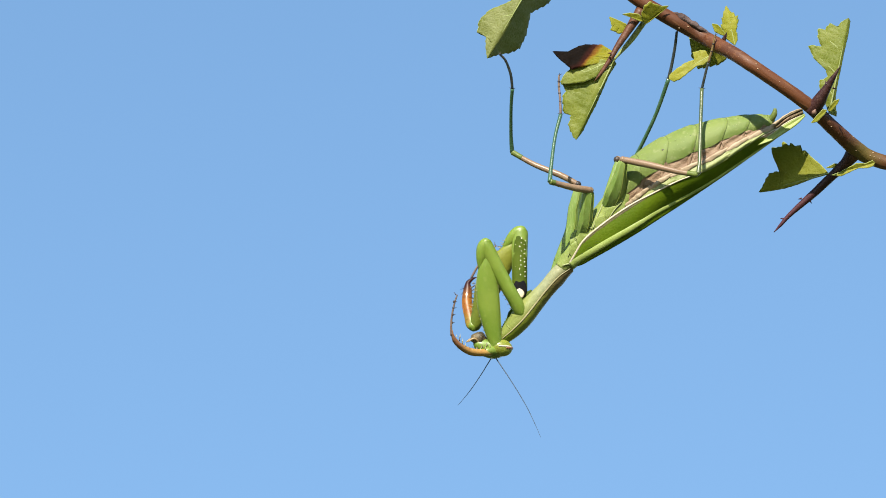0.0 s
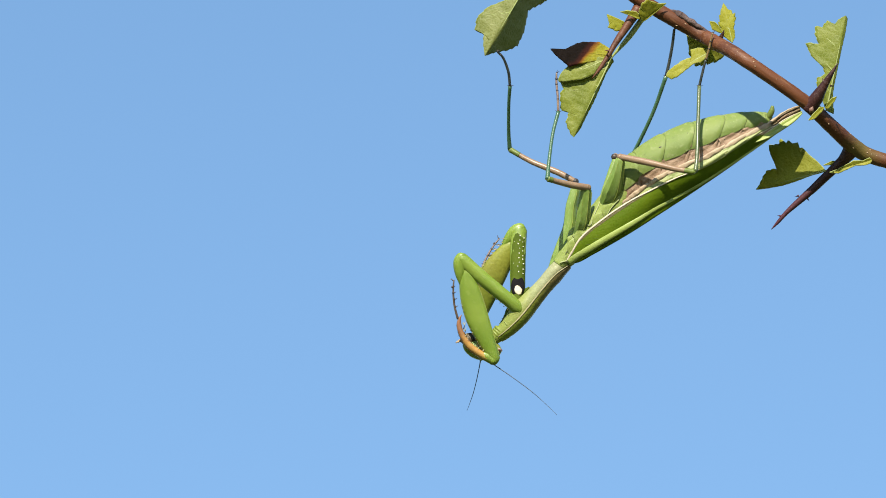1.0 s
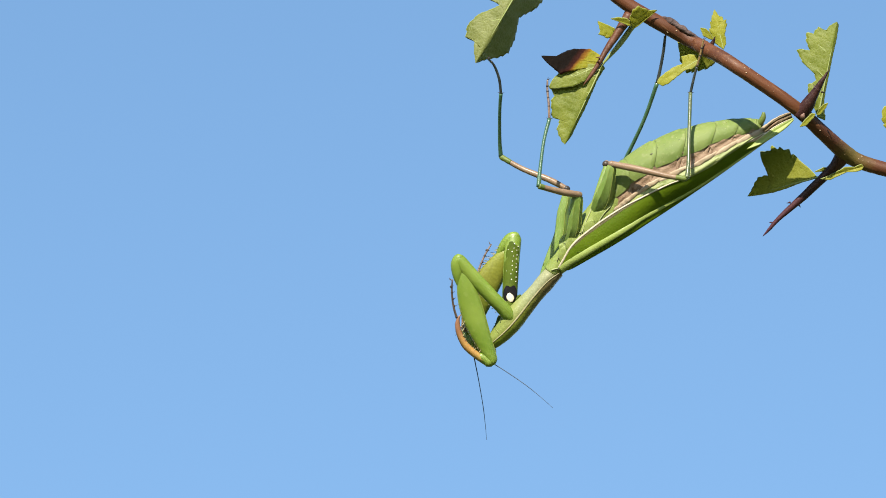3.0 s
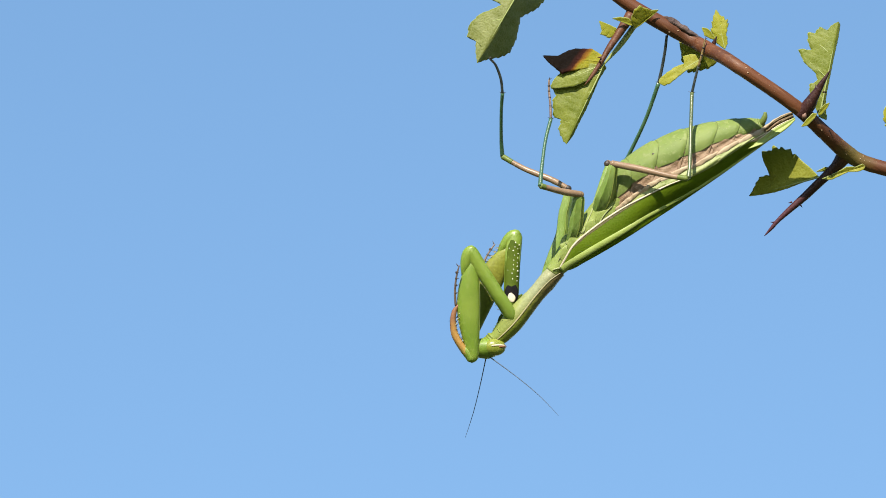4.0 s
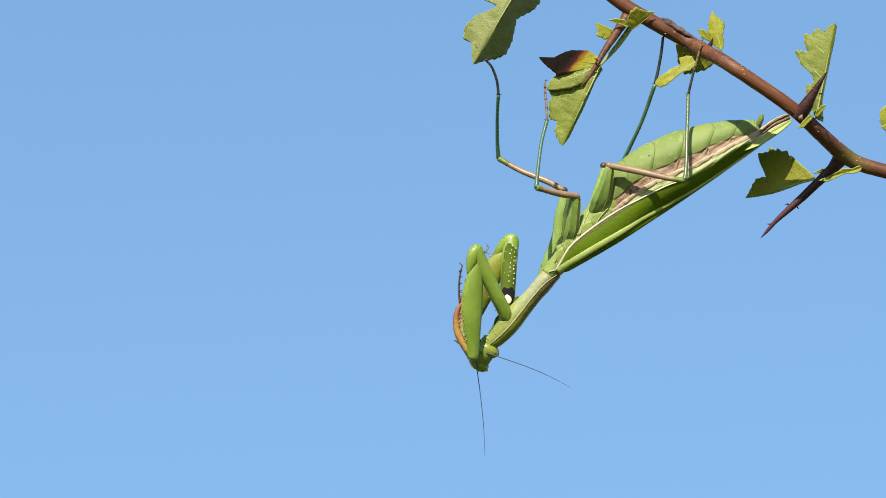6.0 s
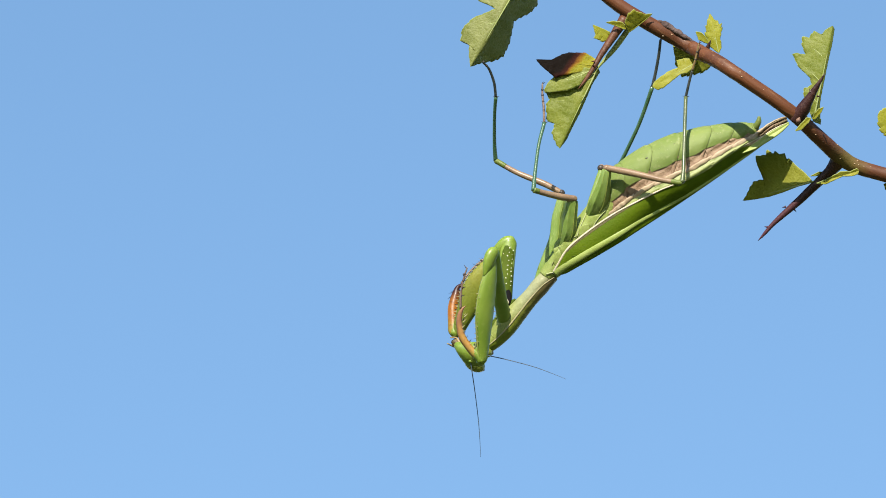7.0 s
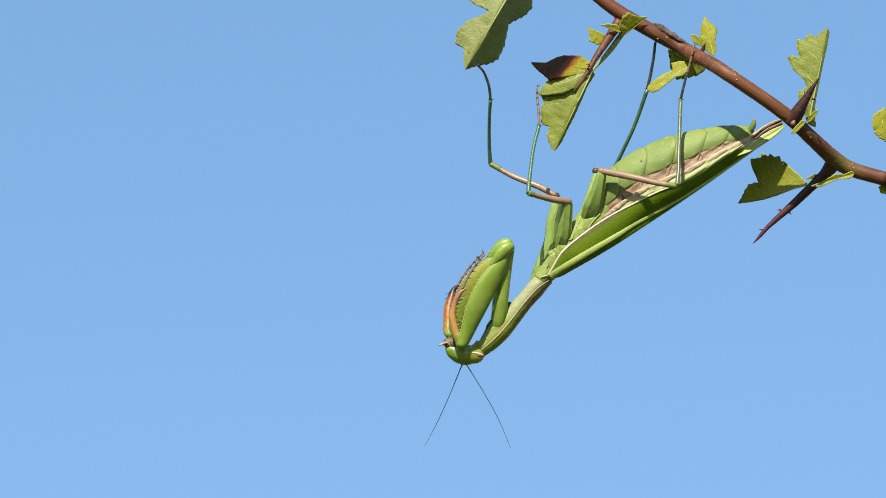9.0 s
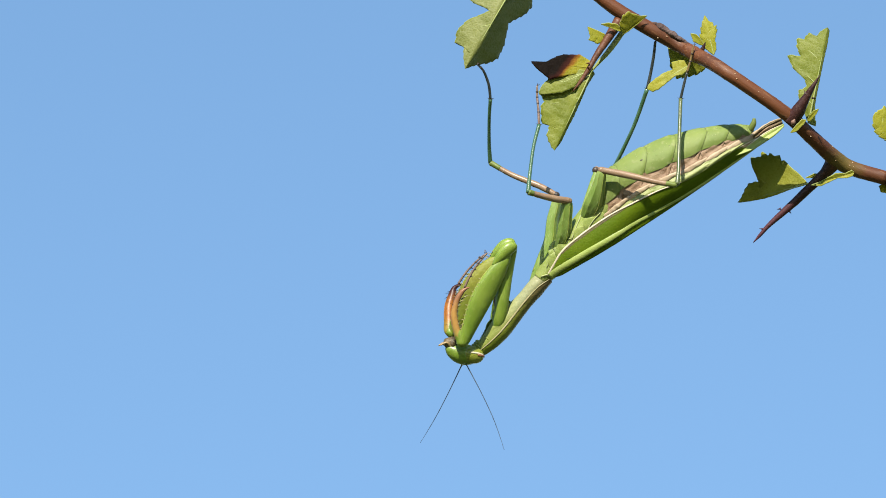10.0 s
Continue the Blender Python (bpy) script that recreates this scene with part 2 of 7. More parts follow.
GREEN = skin("mantis_green", (0.104, 0.170, 0.014), (0.160, 0.222, 0.030), (0.160, 0.218, 0.036), 0.42, 150, soft=0.3, coat=0.18, relief=0.2)
PALE = skin("mantis_pale_green", (0.158, 0.199, 0.033), (0.215, 0.247, 0.055), (0.278, 0.290, 0.098), 0.38, 330, soft=0.15, coat=0.15)
BELLY = skin("belly_green", (0.106, 0.153, 0.029), (0.144, 0.186, 0.046), (0.184, 0.215, 0.078), 0.62, 170, soft=0.2, coat=0.0, relief=0.25)
THORAX = skin("thorax_pale_green", (0.149, 0.197, 0.036), (0.208, 0.251, 0.065), (0.223, 0.264, 0.081), 0.5, 300, None, 0.22, soft=0.12, coat=0.05)
COXA = skin("coxa_pale_green", (0.124, 0.194, 0.034), (0.165, 0.232, 0.058), (0.205, 0.258, 0.085), 0.36, 420, (1.5, 1.5, 0.3), 0.12, soft=0.12, coat=0.3)
COLLAR = graded("prothorax_grey_green", (0.0100, 0.0230), [(0.0, (0.160, 0.200, 0.030)), (0.35, (0.225, 0.250, 0.070)), (0.65, (0.258, 0.272, 0.148)), (1.0, (0.262, 0.262, 0.138))])
SHIELDSKIN = graded("shield_olive_brown", (0.0120, 0.0235), [(0.0, (0.150, 0.190, 0.016)), (0.4, (0.140, 0.160, 0.020)), (0.75, (0.140, 0.112, 0.042)), (1.0, (0.130, 0.092, 0.044))])
RIM = skin("rim_pale_tan", (0.235, 0.215, 0.100), (0.290, 0.250, 0.140), None, 0.5, 400)
BROWN = skin("leg_brown", (0.167, 0.102, 0.061), (0.229, 0.152, 0.093), (0.267, 0.198, 0.130), 0.4, 420, coat=0.15)
# Brown of the wing folds, darkened for the shadow that lies on them.
FOLDSHADED = skin("fold_brown_shaded", (0.085, 0.058, 0.026), (0.150, 0.110, 0.052), (0.190, 0.150, 0.080), 0.55, 420, relief=0.4)
SEAM = skin("seam_pale_green", (0.248, 0.285, 0.112), (0.310, 0.335, 0.161), None, 0.45, 500)
PLEURA = skin("side_tan_brown", (0.160, 0.096, 0.056), (0.240, 0.160, 0.100), (0.290, 0.212, 0.145), 0.6, 430, relief=0.6)
CREAM = skin("cream_edge", (0.448, 0.376, 0.264), (0.544, 0.480, 0.368), None, 0.5, 600)
TEAL = skin("tibia_green", (0.030, 0.085, 0.042), (0.052, 0.112, 0.056), (0.075, 0.125, 0.066), 0.28, 500, coat=0.5)
OLIVE = skin("tibia_olive", (0.052, 0.080, 0.030), (0.090, 0.110, 0.042), (0.125, 0.132, 0.060), 0.28, 500, coat=0.5)
TARSUS = skin("tarsus_dark", (0.019, 0.015, 0.015), (0.053, 0.037, 0.028), (0.112, 0.087, 0.062), 0.45, 700)
KNEE = skin("knee_green", (0.084, 0.115, 0.020), (0.115, 0.146, 0.031), None, 0.42, 500)
FOOT = skin("foot_slate", (0.016, 0.022, 0.024), (0.046, 0.055, 0.055), (0.100, 0.090, 0.070), 0.34, 620, coat=0.3)
FOOTGOLD = skin("foot_golden", (0.110, 0.066, 0.022), (0.205, 0.140, 0.055), (0.270, 0.210, 0.110), 0.36, 620, coat=0.3)
FOOTROSE = skin("foot_rosy_brown", (0.100, 0.062, 0.046), (0.180, 0.118, 0.088), (0.230, 0.175, 0.130), 0.36, 620, coat=0.3)
WING = leaf_skin("wing_green", (0.070, 0.122, 0.003), (0.112, 0.170, 0.006), (0.120, 0.160, 0.014), 0.5, 0.32, relief=0.3)
COSTAL = skin("wing_front_tint", (0.046, 0.036, 0.012), (0.078, 0.066, 0.016), (0.080, 0.095, 0.010), 0.6, 520, None, 0.5)
WINGRIB = skin("wing_rib", (0.205, 0.260, 0.053), (0.254, 0.304, 0.087), None, 0.45, 500)
ORANGE = tibia_skin("tibia_orange", (0.198, 0.155, 0.019), (0.211, 0.071, 0.004), (0.028, 0.006, 0.005))
PEACH = tibia_skin("tibia_peach", (0.250, 0.230, 0.045), (0.325, 0.178, 0.048), (0.200, 0.092, 0.045))
FORETARSUS = skin("foretarsus_brown", (0.093, 0.056, 0.045), (0.167, 0.112, 0.087), (0.211, 0.161, 0.124), 0.38, 700, coat=0.2)
SPINE = skin("spine_dark", (0.008, 0.007, 0.006), (0.040, 0.028, 0.018), None, 0.35, 900)
SPINEPALE = skin("spine_pale", (0.186, 0.161, 0.074), (0.310, 0.273, 0.161), None, 0.35, 900)
INNERFEMUR = graded("far_femur_green_orange", (0.0, 0.019), [(0.0, (0.140, 0.190, 0.018)), (0.22, (0.180, 0.196, 0.022)), (0.42, (0.176, 0.180, 0.022)), (0.62, (0.128, 0.148, 0.014)), (1.0, (0.100, 0.135, 0.012))])
WHITE = skin("white_mark", (0.533, 0.518, 0.418), (0.590, 0.576, 0.490), None, 0.5, 900)
BLACK = skin("black_mark", (0.002, 0.002, 0.003), (0.005, 0.004, 0.005), None, 0.75, 900, relief=0.1)
BLACK.node_tree.nodes["Principled BSDF"].inputs["Specular IOR Level"].default_value = 0.12
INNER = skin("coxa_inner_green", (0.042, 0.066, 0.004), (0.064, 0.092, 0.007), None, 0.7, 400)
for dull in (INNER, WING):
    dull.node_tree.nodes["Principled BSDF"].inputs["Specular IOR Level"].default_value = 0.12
EYE = skin("eye_green", (0.158, 0.180, 0.020), (0.195, 0.215, 0.032), (0.205, 0.220, 0.045), 0.30, 300, soft=0.3, coat=0.3)
EYEBAND = skin("eye_band_red", (0.211, 0.081, 0.037), (0.273, 0.124, 0.062), None, 0.3, 600, coat=0.4)
MOUTH = skin("mouth_tan", (0.236, 0.149, 0.062), (0.310, 0.223, 0.112), None, 0.45, 800)
JAW = skin("jaw_brown", (0.028, 0.020, 0.010), (0.105, 0.075, 0.032), (0.200, 0.165, 0.090), 0.5, 500, None, 0.6)
ANTENNA = skin("antenna_slate", (0.034, 0.053, 0.081), (0.059, 0.081, 0.112), None, 0.5, 900)
BARK = skin("branch_bark", (0.060, 0.019, 0.007), (0.110, 0.036, 0.011), (0.142, 0.060, 0.024), 0.56, 260, (0.12, 1, 1, 34), 0.45, coat=0.03)
THORN = skin("thorn_bark", (0.019, 0.006, 0.006), (0.041, 0.013, 0.011), (0.068, 0.031, 0.022), 0.45, 320, None, 0.5)
REDTHORN = skin("thorn_red_bark", (0.058, 0.020, 0.010), (0.100, 0.036, 0.016), (0.130, 0.060, 0.034), 0.5, 200, None, 0.4)
LENTICEL = skin("lenticel_pale", (0.320, 0.216, 0.136), (0.440, 0.320, 0.208), None, 0.6, 900)
LIP = skin("cream_pink_ridge", (0.285, 0.205, 0.130), (0.360, 0.285, 0.192), None, 0.55, 400)
SCALE = skin("dry_scale", (0.046, 0.028, 0.026), (0.105, 0.071, 0.065), None, 0.8, 500, None, 0.8)
BUD = skin("bud_pinkish", (0.124, 0.062, 0.043), (0.223, 0.136, 0.099), None, 0.5, 800)
# Purple bark; the branch's shadow on the inner half is put into the colour.
PURPLETHORN = graded("thorn_purple_bark_shaded", (0.0591, 0.0735), [(0.0, (0.074, 0.023, 0.034)), (0.4, (0.056, 0.018, 0.021)), (0.6, (0.030, 0.010, 0.009)), (0.85, (0.034, 0.012, 0.009)), (1.0, (0.075, 0.032, 0.012))], 0.5)


def green_fork(m, centre, reach, tint):
    """Young bark round a fork: the red-brown gives way to olive."""
    nt = m.node_tree
    bs = nt.nodes["Principled BSDF"]
    co = nt.nodes.new("ShaderNodeTexCoord")
    mot = noise_tex(nt, 420, 3)
    far = nt.nodes.new("ShaderNodeVectorMath")
    far.operation = "DISTANCE"
    far.inputs[1].default_value = centre
    nt.links.new(co.outputs["Object"], far.inputs[0])
    ad = nt.nodes.new("ShaderNodeMath")
    ad.operation = "MULTIPLY_ADD"
    nt.links.new(mot.outputs[0], ad.inputs[0])
    ad.inputs[1].default_value = reach * 0.9
    nt.links.new(far.outputs["Value"], ad.inputs[2])
    mr = nt.nodes.new("ShaderNodeMapRange")
    mr.inputs[1].default_value, mr.inputs[2].default_value = reach * 0.7, reach * 1.6
    mr.inputs[3].default_value, mr.inputs[4].default_value = 0.9, 0.0
    nt.links.new(ad.outputs[0], mr.inputs[0])
    old = bs.inputs["Base Color"].links[0].from_socket
    nt.links.new(mixed(nt, old, tint, mr.outputs[0]), bs.inputs["Base Color"])


green_fork(BARK, (0.0745, -0.0015, 0.0170), 0.0042, (0.095, 0.070, 0.014))
LEAF = leaf_skin("leaf_underside", (0.130, 0.150, 0.026), (0.204, 0.222, 0.064), (0.262, 0.278, 0.118))
LEAFDARK = leaf_skin("leaf_topside", (0.190, 0.200, 0.017), (0.268, 0.274, 0.034), (0.295, 0.300, 0.052), 0.55, 0.44)
LEAFYOUNG = leaf_skin("leaf_young_yellow", (0.236, 0.239, 0.013), (0.322, 0.310, 0.027), (0.322, 0.322, 0.063), 0.5, 0.42, relief=0.2)
LEAFBROWN = leaf_skin("leaf_withered", (0.211, 0.198, 0.012), (0.285, 0.267, 0.025), (0.310, 0.298, 0.074), 0.85, 0.3, (0.0052, 0.0030))
LEAFBROWN.node_tree.nodes["Principled BSDF"].inputs["Specular IOR Level"].default_value = 0.15
LEAFMIX = leaf_skin("leaf_yellow_green", (0.112, 0.145, 0.010), (0.200, 0.226, 0.030), (0.245, 0.268, 0.075), 0.5, 0.38, relief=0.3)
VEIN = skin("leaf_vein", (0.198, 0.235, 0.066), (0.240, 0.270, 0.098), None, 0.5, 700)
FLAP = skin("back_plate_edge", (0.170, 0.205, 0.060), (0.235, 0.255, 0.098), (0.290, 0.290, 0.150), 0.5, 420)
WINGVEIN = skin("wing_vein_dark", (0.036, 0.062, 0.004), (0.060, 0.090, 0.006), None, 0.6, 600)
CREASE = skin("crease_green", (0.090, 0.120, 0.025), (0.120, 0.148, 0.038), None, 0.6, 600)


# ---- mesh helpers (millimetres in, metres out) ----
def part(name, bm, material, parent=None, label="", smooth=True, sharp=0):
    me = bpy.data.meshes.new(name)
    bmesh.ops.recalc_face_normals(bm, faces=bm.faces)
    bm.to_mesh(me)
    bm.free()
    for m in (material if isinstance(material, (list, tuple)) else [material]):
        me.materials.append(m)
    if smooth:
        me.polygons.foreach_set("use_smooth", [True] * len(me.polygons))
    if sharp:
        me.set_sharp_from_angle(angle=radians(sharp))
    ob = new(name, me)
    ob.parent = parent
    if label:
        tagged(ob, label)
    return ob


def spline(rows, n):
    """Catmull-Rom through rows of equal length, n points in all."""
    a = np.array(rows, float)
    if len(a) == 2:
        return [a[0] + (a[1] - a[0]) * k / (n - 1) for k in range(n)]
    e = np.vstack([2 * a[0] - a[1], a, 2 * a[-1] - a[-2]])
    out = []
    for k in range(n):
        u = k / (n - 1) * (len(a) - 1)
        i = min(int(u), len(a) - 2)
        f = u - i
        p0, p1, p2, p3 = e[i], e[i + 1], e[i + 2], e[i + 3]
        out.append(0.5 * (2 * p1 + (p2 - p0) * f + (2 * p0 - 5 * p1 + 4 * p2 - p3) * f * f + (3 * p1 - p0 - 3 * p2 + p3) * f ** 3))
    return out


def frames_along(pts):
    """Tangent, in-plane normal and side (near the depth axis) for each point."""
    res = []
    for i, p in enumerate(pts):
        t = Vector(pts[min(i + 1, len(pts) - 1)] - pts[max(i - 1, 0)]).normalized()
        s = Vector((0, 1, 0))
        s = (s - t * s.dot(t)).normalized()
        res.append((t, t.cross(s), s))
    return res


def sweep(rows, n=14, segs=14, a0=0.0, a1=360.0, wobble=0.0, cap=True, bm=None, mark=0, seed=0, twist=0.0, flutes=0, groove=0.0):
    """A swept body: rows of x, y, z, radius in the plane, radius in depth. a0..a1: the part of the ring that is built,
    counted from the in-plane normal over the side that faces the lens. flutes: lengthwise ridges with hollows between."""
    bm = bm or bmesh.new()
    st = spline(rows, n)
    pts = [r[:3] for r in st]
    full = abs(a1 - a0) >= 359.9
    count = segs if full else segs + 1
    rings = []
    for r, (t, nn, s) in zip(st, frames_along(pts)):
        if twist:
            c, d = math.cos(radians(twist)), math.sin(radians(twist))
            nn, s = nn * c - s * d, s * c + nn * d
        ring = []
        for k in range(count):
            a = radians(a0 + (a1 - a0) * k / segs)
            dip = 1 - groove * abs(math.sin(flutes * a / 2))
            v = Vector(r[:3]) + nn * (max(r[3], 0.005) * dip * math.cos(a)) - s * (max(r[4], 0.005) * dip * math.sin(a))
            if wobble:
                v += Vector(r[3] * wobble * (noise.noise_vector(v * 1.3 + Vector((seed, 0, 0)))))
            ring.append(bm.verts.new(v * MM))
        rings.append(ring)
    for r0, r1 in zip(rings, rings[1:]):
        for k in range(count if full else count - 1):
            f = bm.faces.new((r0[k], r0[(k + 1) % count], r1[(k + 1) % count], r1[k]))
            f.material_index = mark
    if full and cap:
        bm.faces.new(rings[0][::-1]).material_index = mark
        bm.faces.new(rings[-1]).material_index = mark
    return bm


def ellipsoid(centre, radii, u=16, v=10, bm=None, mark=0, turn=None):
    bm = bm or bmesh.new()
    m = Matrix.Translation(Vector(centre) * MM) @ (turn or Matrix()) @ Matrix.Diagonal((*[r * MM for r in radii], 1))
    n0 = len(bm.faces)
    bmesh.ops.create_uvsphere(bm, u_segments=u, v_segments=v, radius=1, matrix=m)
    bm.faces.ensure_lookup_table()
    for f in bm.faces[n0:]:
        f.material_index = mark
    return bm


def spike(bm, foot, way, length, radius, segs=5):
    """A thin pointed cone."""
    way = Vector(way).normalized()
    q = way.to_track_quat("Z", "Y").to_matrix()
    foot = Vector(foot)
    ring = [bm.verts.new((foot + q @ Vector((math.cos(2 * math.pi * k / segs) * radius, math.sin(2 * math.pi * k / segs) * radius, 0))) * MM) for k in range(segs)]
    tip = bm.verts.new((foot + way * length) * MM)
    for k in range(segs):
        bm.faces.new((ring[k], ring[(k + 1) % segs], tip))
    return bm


def at(x, z, y=0.0):
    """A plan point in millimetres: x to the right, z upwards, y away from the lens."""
    return (x, y, z)


def on(u, v, y=0.0):
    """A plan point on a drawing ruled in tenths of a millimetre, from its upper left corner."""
    return ((u - 784) / 10, y, (441 - v) / 10)


# ---- ground far below, which the upward view never meets, added for bounce light ----
def make_ground():
    bm = bmesh.new()
    rings = []
    for r in (0.0, 4.0, 20.0, 120.0, 900.0, 4000.0):
        rings.append([bm.verts.new((r * math.cos(2 * math.pi * k / 48), r * math.sin(2 * math.pi * k / 48),
                                    0.12 * noise.noise(Vector((k * 0.7, r * 0.1, 0))) if 3 < r < 200 else 0.0)) for k in range(48)])
    for r0, r1 in zip(rings[1:], rings[2:]):
        for k in range(48):
            bm.faces.new((r0[k], r0[(k + 1) % 48], r1[(k + 1) % 48], r1[k]))
    bm.faces.new(rings[1])
    for v in rings[0]:
        bm.verts.remove(v)
    m = skin("meadow", (0.035, 0.05, 0.014), (0.075, 0.085, 0.03), (0.10, 0.095, 0.045), 0.9, 1.1, None, 0.2)
    tagged(part("ground", bm, m), "unseen ground in meadow colours far below the branch", "ground", kind="structure")


make_ground()


# ---- hawthorn branch ----
branch = new("hawthorn_branch")
branch.matrix_basis = PLACE
tagged(branch, "red-brown hawthorn branch with long thorns and young lobed leaves", "branch")


STEM_LINE = [on(1080, -50), on(1103, -30), on(1143, -1), on(1200, 32), on(1250, 60), on(1300, 90, -6.2), on(1325, 107, -8.4), on(1350, 124, -8.8), on(1400, 158, -8.4), on(1440, 188, -7.4), on(1480, 224, -4.6), on(1520, 258, -0.9), on(1550, 275), on(1609, 292),
            at(105, 8, 3), at(180, -60, 20), at(300, -380, 60)]
STEM_WIDTH = [1.1, 1.15, 1.25, 1.28, 1.28, 1.25, 1.22, 1.2, 1.2, 1.25, 1.3, 1.42, 1.32, 1.25, 1.8, 3.5, 6.0]
STEM = [(*p, r, r) for p, r in zip(STEM_LINE, STEM_WIDTH)]


def make_stem():
    bm = sweep(STEM[:14], 118, 20, wobble=0.035)
    sweep(STEM[13:], 40, 18, wobble=0.08, bm=bm)
    return part("stem", bm, BARK, branch)


make_stem()


def lenticels():
    bm = bmesh.new()
    rnd = random.Random(21)
    line = spline(STEM[:14], 128)
    turns = frames_along([q[:3] for q in line])
    for k in range(30):
        i, a = rnd.randint(12, 122), radians(rnd.uniform(20, 160))
        t, nn, sd = turns[i]
        c = Vector(line[i][:3]) + nn * (line[i][3] * math.cos(a)) - sd * (line[i][4] * math.sin(a))
        r = rnd.choice((.05, .06, .07, .12))
        ellipsoid(c, (r * rnd.uniform(1.3, 2.2), r * .8, r * .8), 6, 5, bm, turn=Euler((0, radians(rnd.uniform(10, 60)), 0)).to_matrix().to_4x4())
    tagged(part("lenticels", bm, LENTICEL, branch, "pale raised specks on the bark"), kind="stuff")


lenticels()


def thorn(rows, label, nubs=(), bark=None):
    bm = sweep(rows, 26, 12, wobble=0.06)
    for p, w in nubs:
        spike(bm, p, w, 0.8, 0.22)
    return part("thorn", bm, bark or THORN, branch, label)


thorn([(*on(1140, 12), 1.0, 1.0), (*on(1120, 43, -0.8), .76, 0.72), (*on(1098, 76, -1.6), 0.55, 0.54), (*on(1086, 97, -2.2), 0.44, 0.44), (*on(1071, 120, -2.6), 0.34, 0.34), (*on(1056, 139, -2.9), 0.04, 0.04)],
      "straight red-brown thorn", (((29.9, -2.6, 34.6), (0.5, -0.3, -0.9)), ((30.2, -2.6, 35.2), (-1, -0.2, 0.05))), REDTHORN)
thorn([(*on(1436, 194, -7.5), 1.4, 1.3), (*on(1450, 175, -8.5), 1.2, 1.1), (*on(1462, 155, -9.1), 0.8, 0.75), (*on(1474, 135, -9.6), 0.48, 0.48), (*on(1488, 112, -10.0), 0.05, 0.05)],
      "short dark brown thorn", (((67.9, -9.7, 29.6), (-0.4, -0.2, 0.9)), ((69.0, -9.8, 28.9), (0.8, -0.3, -0.2))))
thorn([(*on(1520, 258, -0.6), 1.7, 1.4), (*on(1503, 281, 0.2), 1.05, 1.0), (*on(1478, 305, 0.9), 0.82, .8), (*on(1450, 332, 1.4), 0.72, 0.7), (*on(1432, 348, 1.6), 0.62, 0.6), (*on(1403, 374, 1.8), 0.42, 0.4), (*on(1387, 392, 1.9), 0.3, 0.3), (*on(1375, 405, 2.0), 0.05, 0.05)],
      "long purple-brown thorn, darkened where the branch shades it", (((65.6, 1.4, 9.6), (0.9, -0.2, 0.25)), ((64.0, 1.4, 9.6), (-0.95, -0.2, -0.2)), ((65.4, 1.4, 9.2), (0.4, -0.2, -0.5)), ((60.9, 1.8, 6.0), (-0.9, 0, 0.1))), PURPLETHORN)
thorn([(*on(1281, 72, -2.9), .55, .5), (*on(1286, 62, -3.4), .34, .3), (*on(1290, 52, -3.7), .04, .04)], "tiny dark thorn at the node")
part("node", sweep([(*on(1257, 64, -.9), 1.2, 1.2), (*on(1266, 70, -1.8), 1.34, 1.34), (*on(1276, 76, -2.9), 1.34, 1.34), (*on(1288, 83, -4.5), 1.22, 1.22)], 16, 16, wobble=0.12), BARK, branch, "swollen node on the bark")
part("bud", sweep([(*on(1440, 199, -8.7), .3, .3), (*on(1442, 194, -9.0), .42, .4), (*on(1444, 189, -9.2), .1, .1)], 10, 8, wobble=0.2), BUD, branch, "small pinkish-brown bud")
bm = sweep([(*on(1196, 16, -0.3), 0.10, 0.1), (*on(1207, 22, -0.5), 0.50, 0.4), (*on(1219, 29, -0.6), 0.62, 0.5), (*on(1238, 41, -0.7), 0.50, 0.5), (*on(1256, 53, -0.9), 0.36, 0.4), (*on(1270, 62, -1.2), 0.08, 0.08)], 44, 12, wobble=0.5)
for foot, way in (((42.4, -.5, 42.0), (-.6, -.2, .7)), ((43.6, -.6, 41.4), (-.4, -.3, .9)), ((46.0, -.7, 39.6), (-.5, -.3, .8))):
    spike(bm, foot, way, .75, .22)
part("bark_scale", bm, SCALE, branch, "dry grey peeling bark scale")


def margin(points, length, n, rnd, teeth):
    """The edge of half a leaf from base to tip, n + 1 points, with small forward-pointing teeth."""
    line = [Vector((0, 0))] + [Vector(p) for p in points] + [Vector((length, 0))]
    run = [0.0]
    for p, q in zip(line, line[1:]):
        run.append(run[-1] + (q - p).length)
    res = []
    for k in range(n + 1):
        d = run[-1] * k / n
        i = next(j for j in range(1, len(run)) if d <= run[j] + 1e-9)
        f = (d - run[i - 1]) / max(run[i] - run[i - 1], 1e-9)
        p = line[i - 1].lerp(line[i], f)
        step = max(4, round(1.25 * n / max(run[-1], 1.0)))
        bite = (k % step) / (step - 1) * 1.3 - 0.55 + 0.25 * (rnd.random() - 0.5)
        out = min(p.y / 1.5, 1.0)
        res.append(Vector((p.x + teeth * 0.5 * bite * out, max(p.y + teeth * bite * out, 0))))
    return res


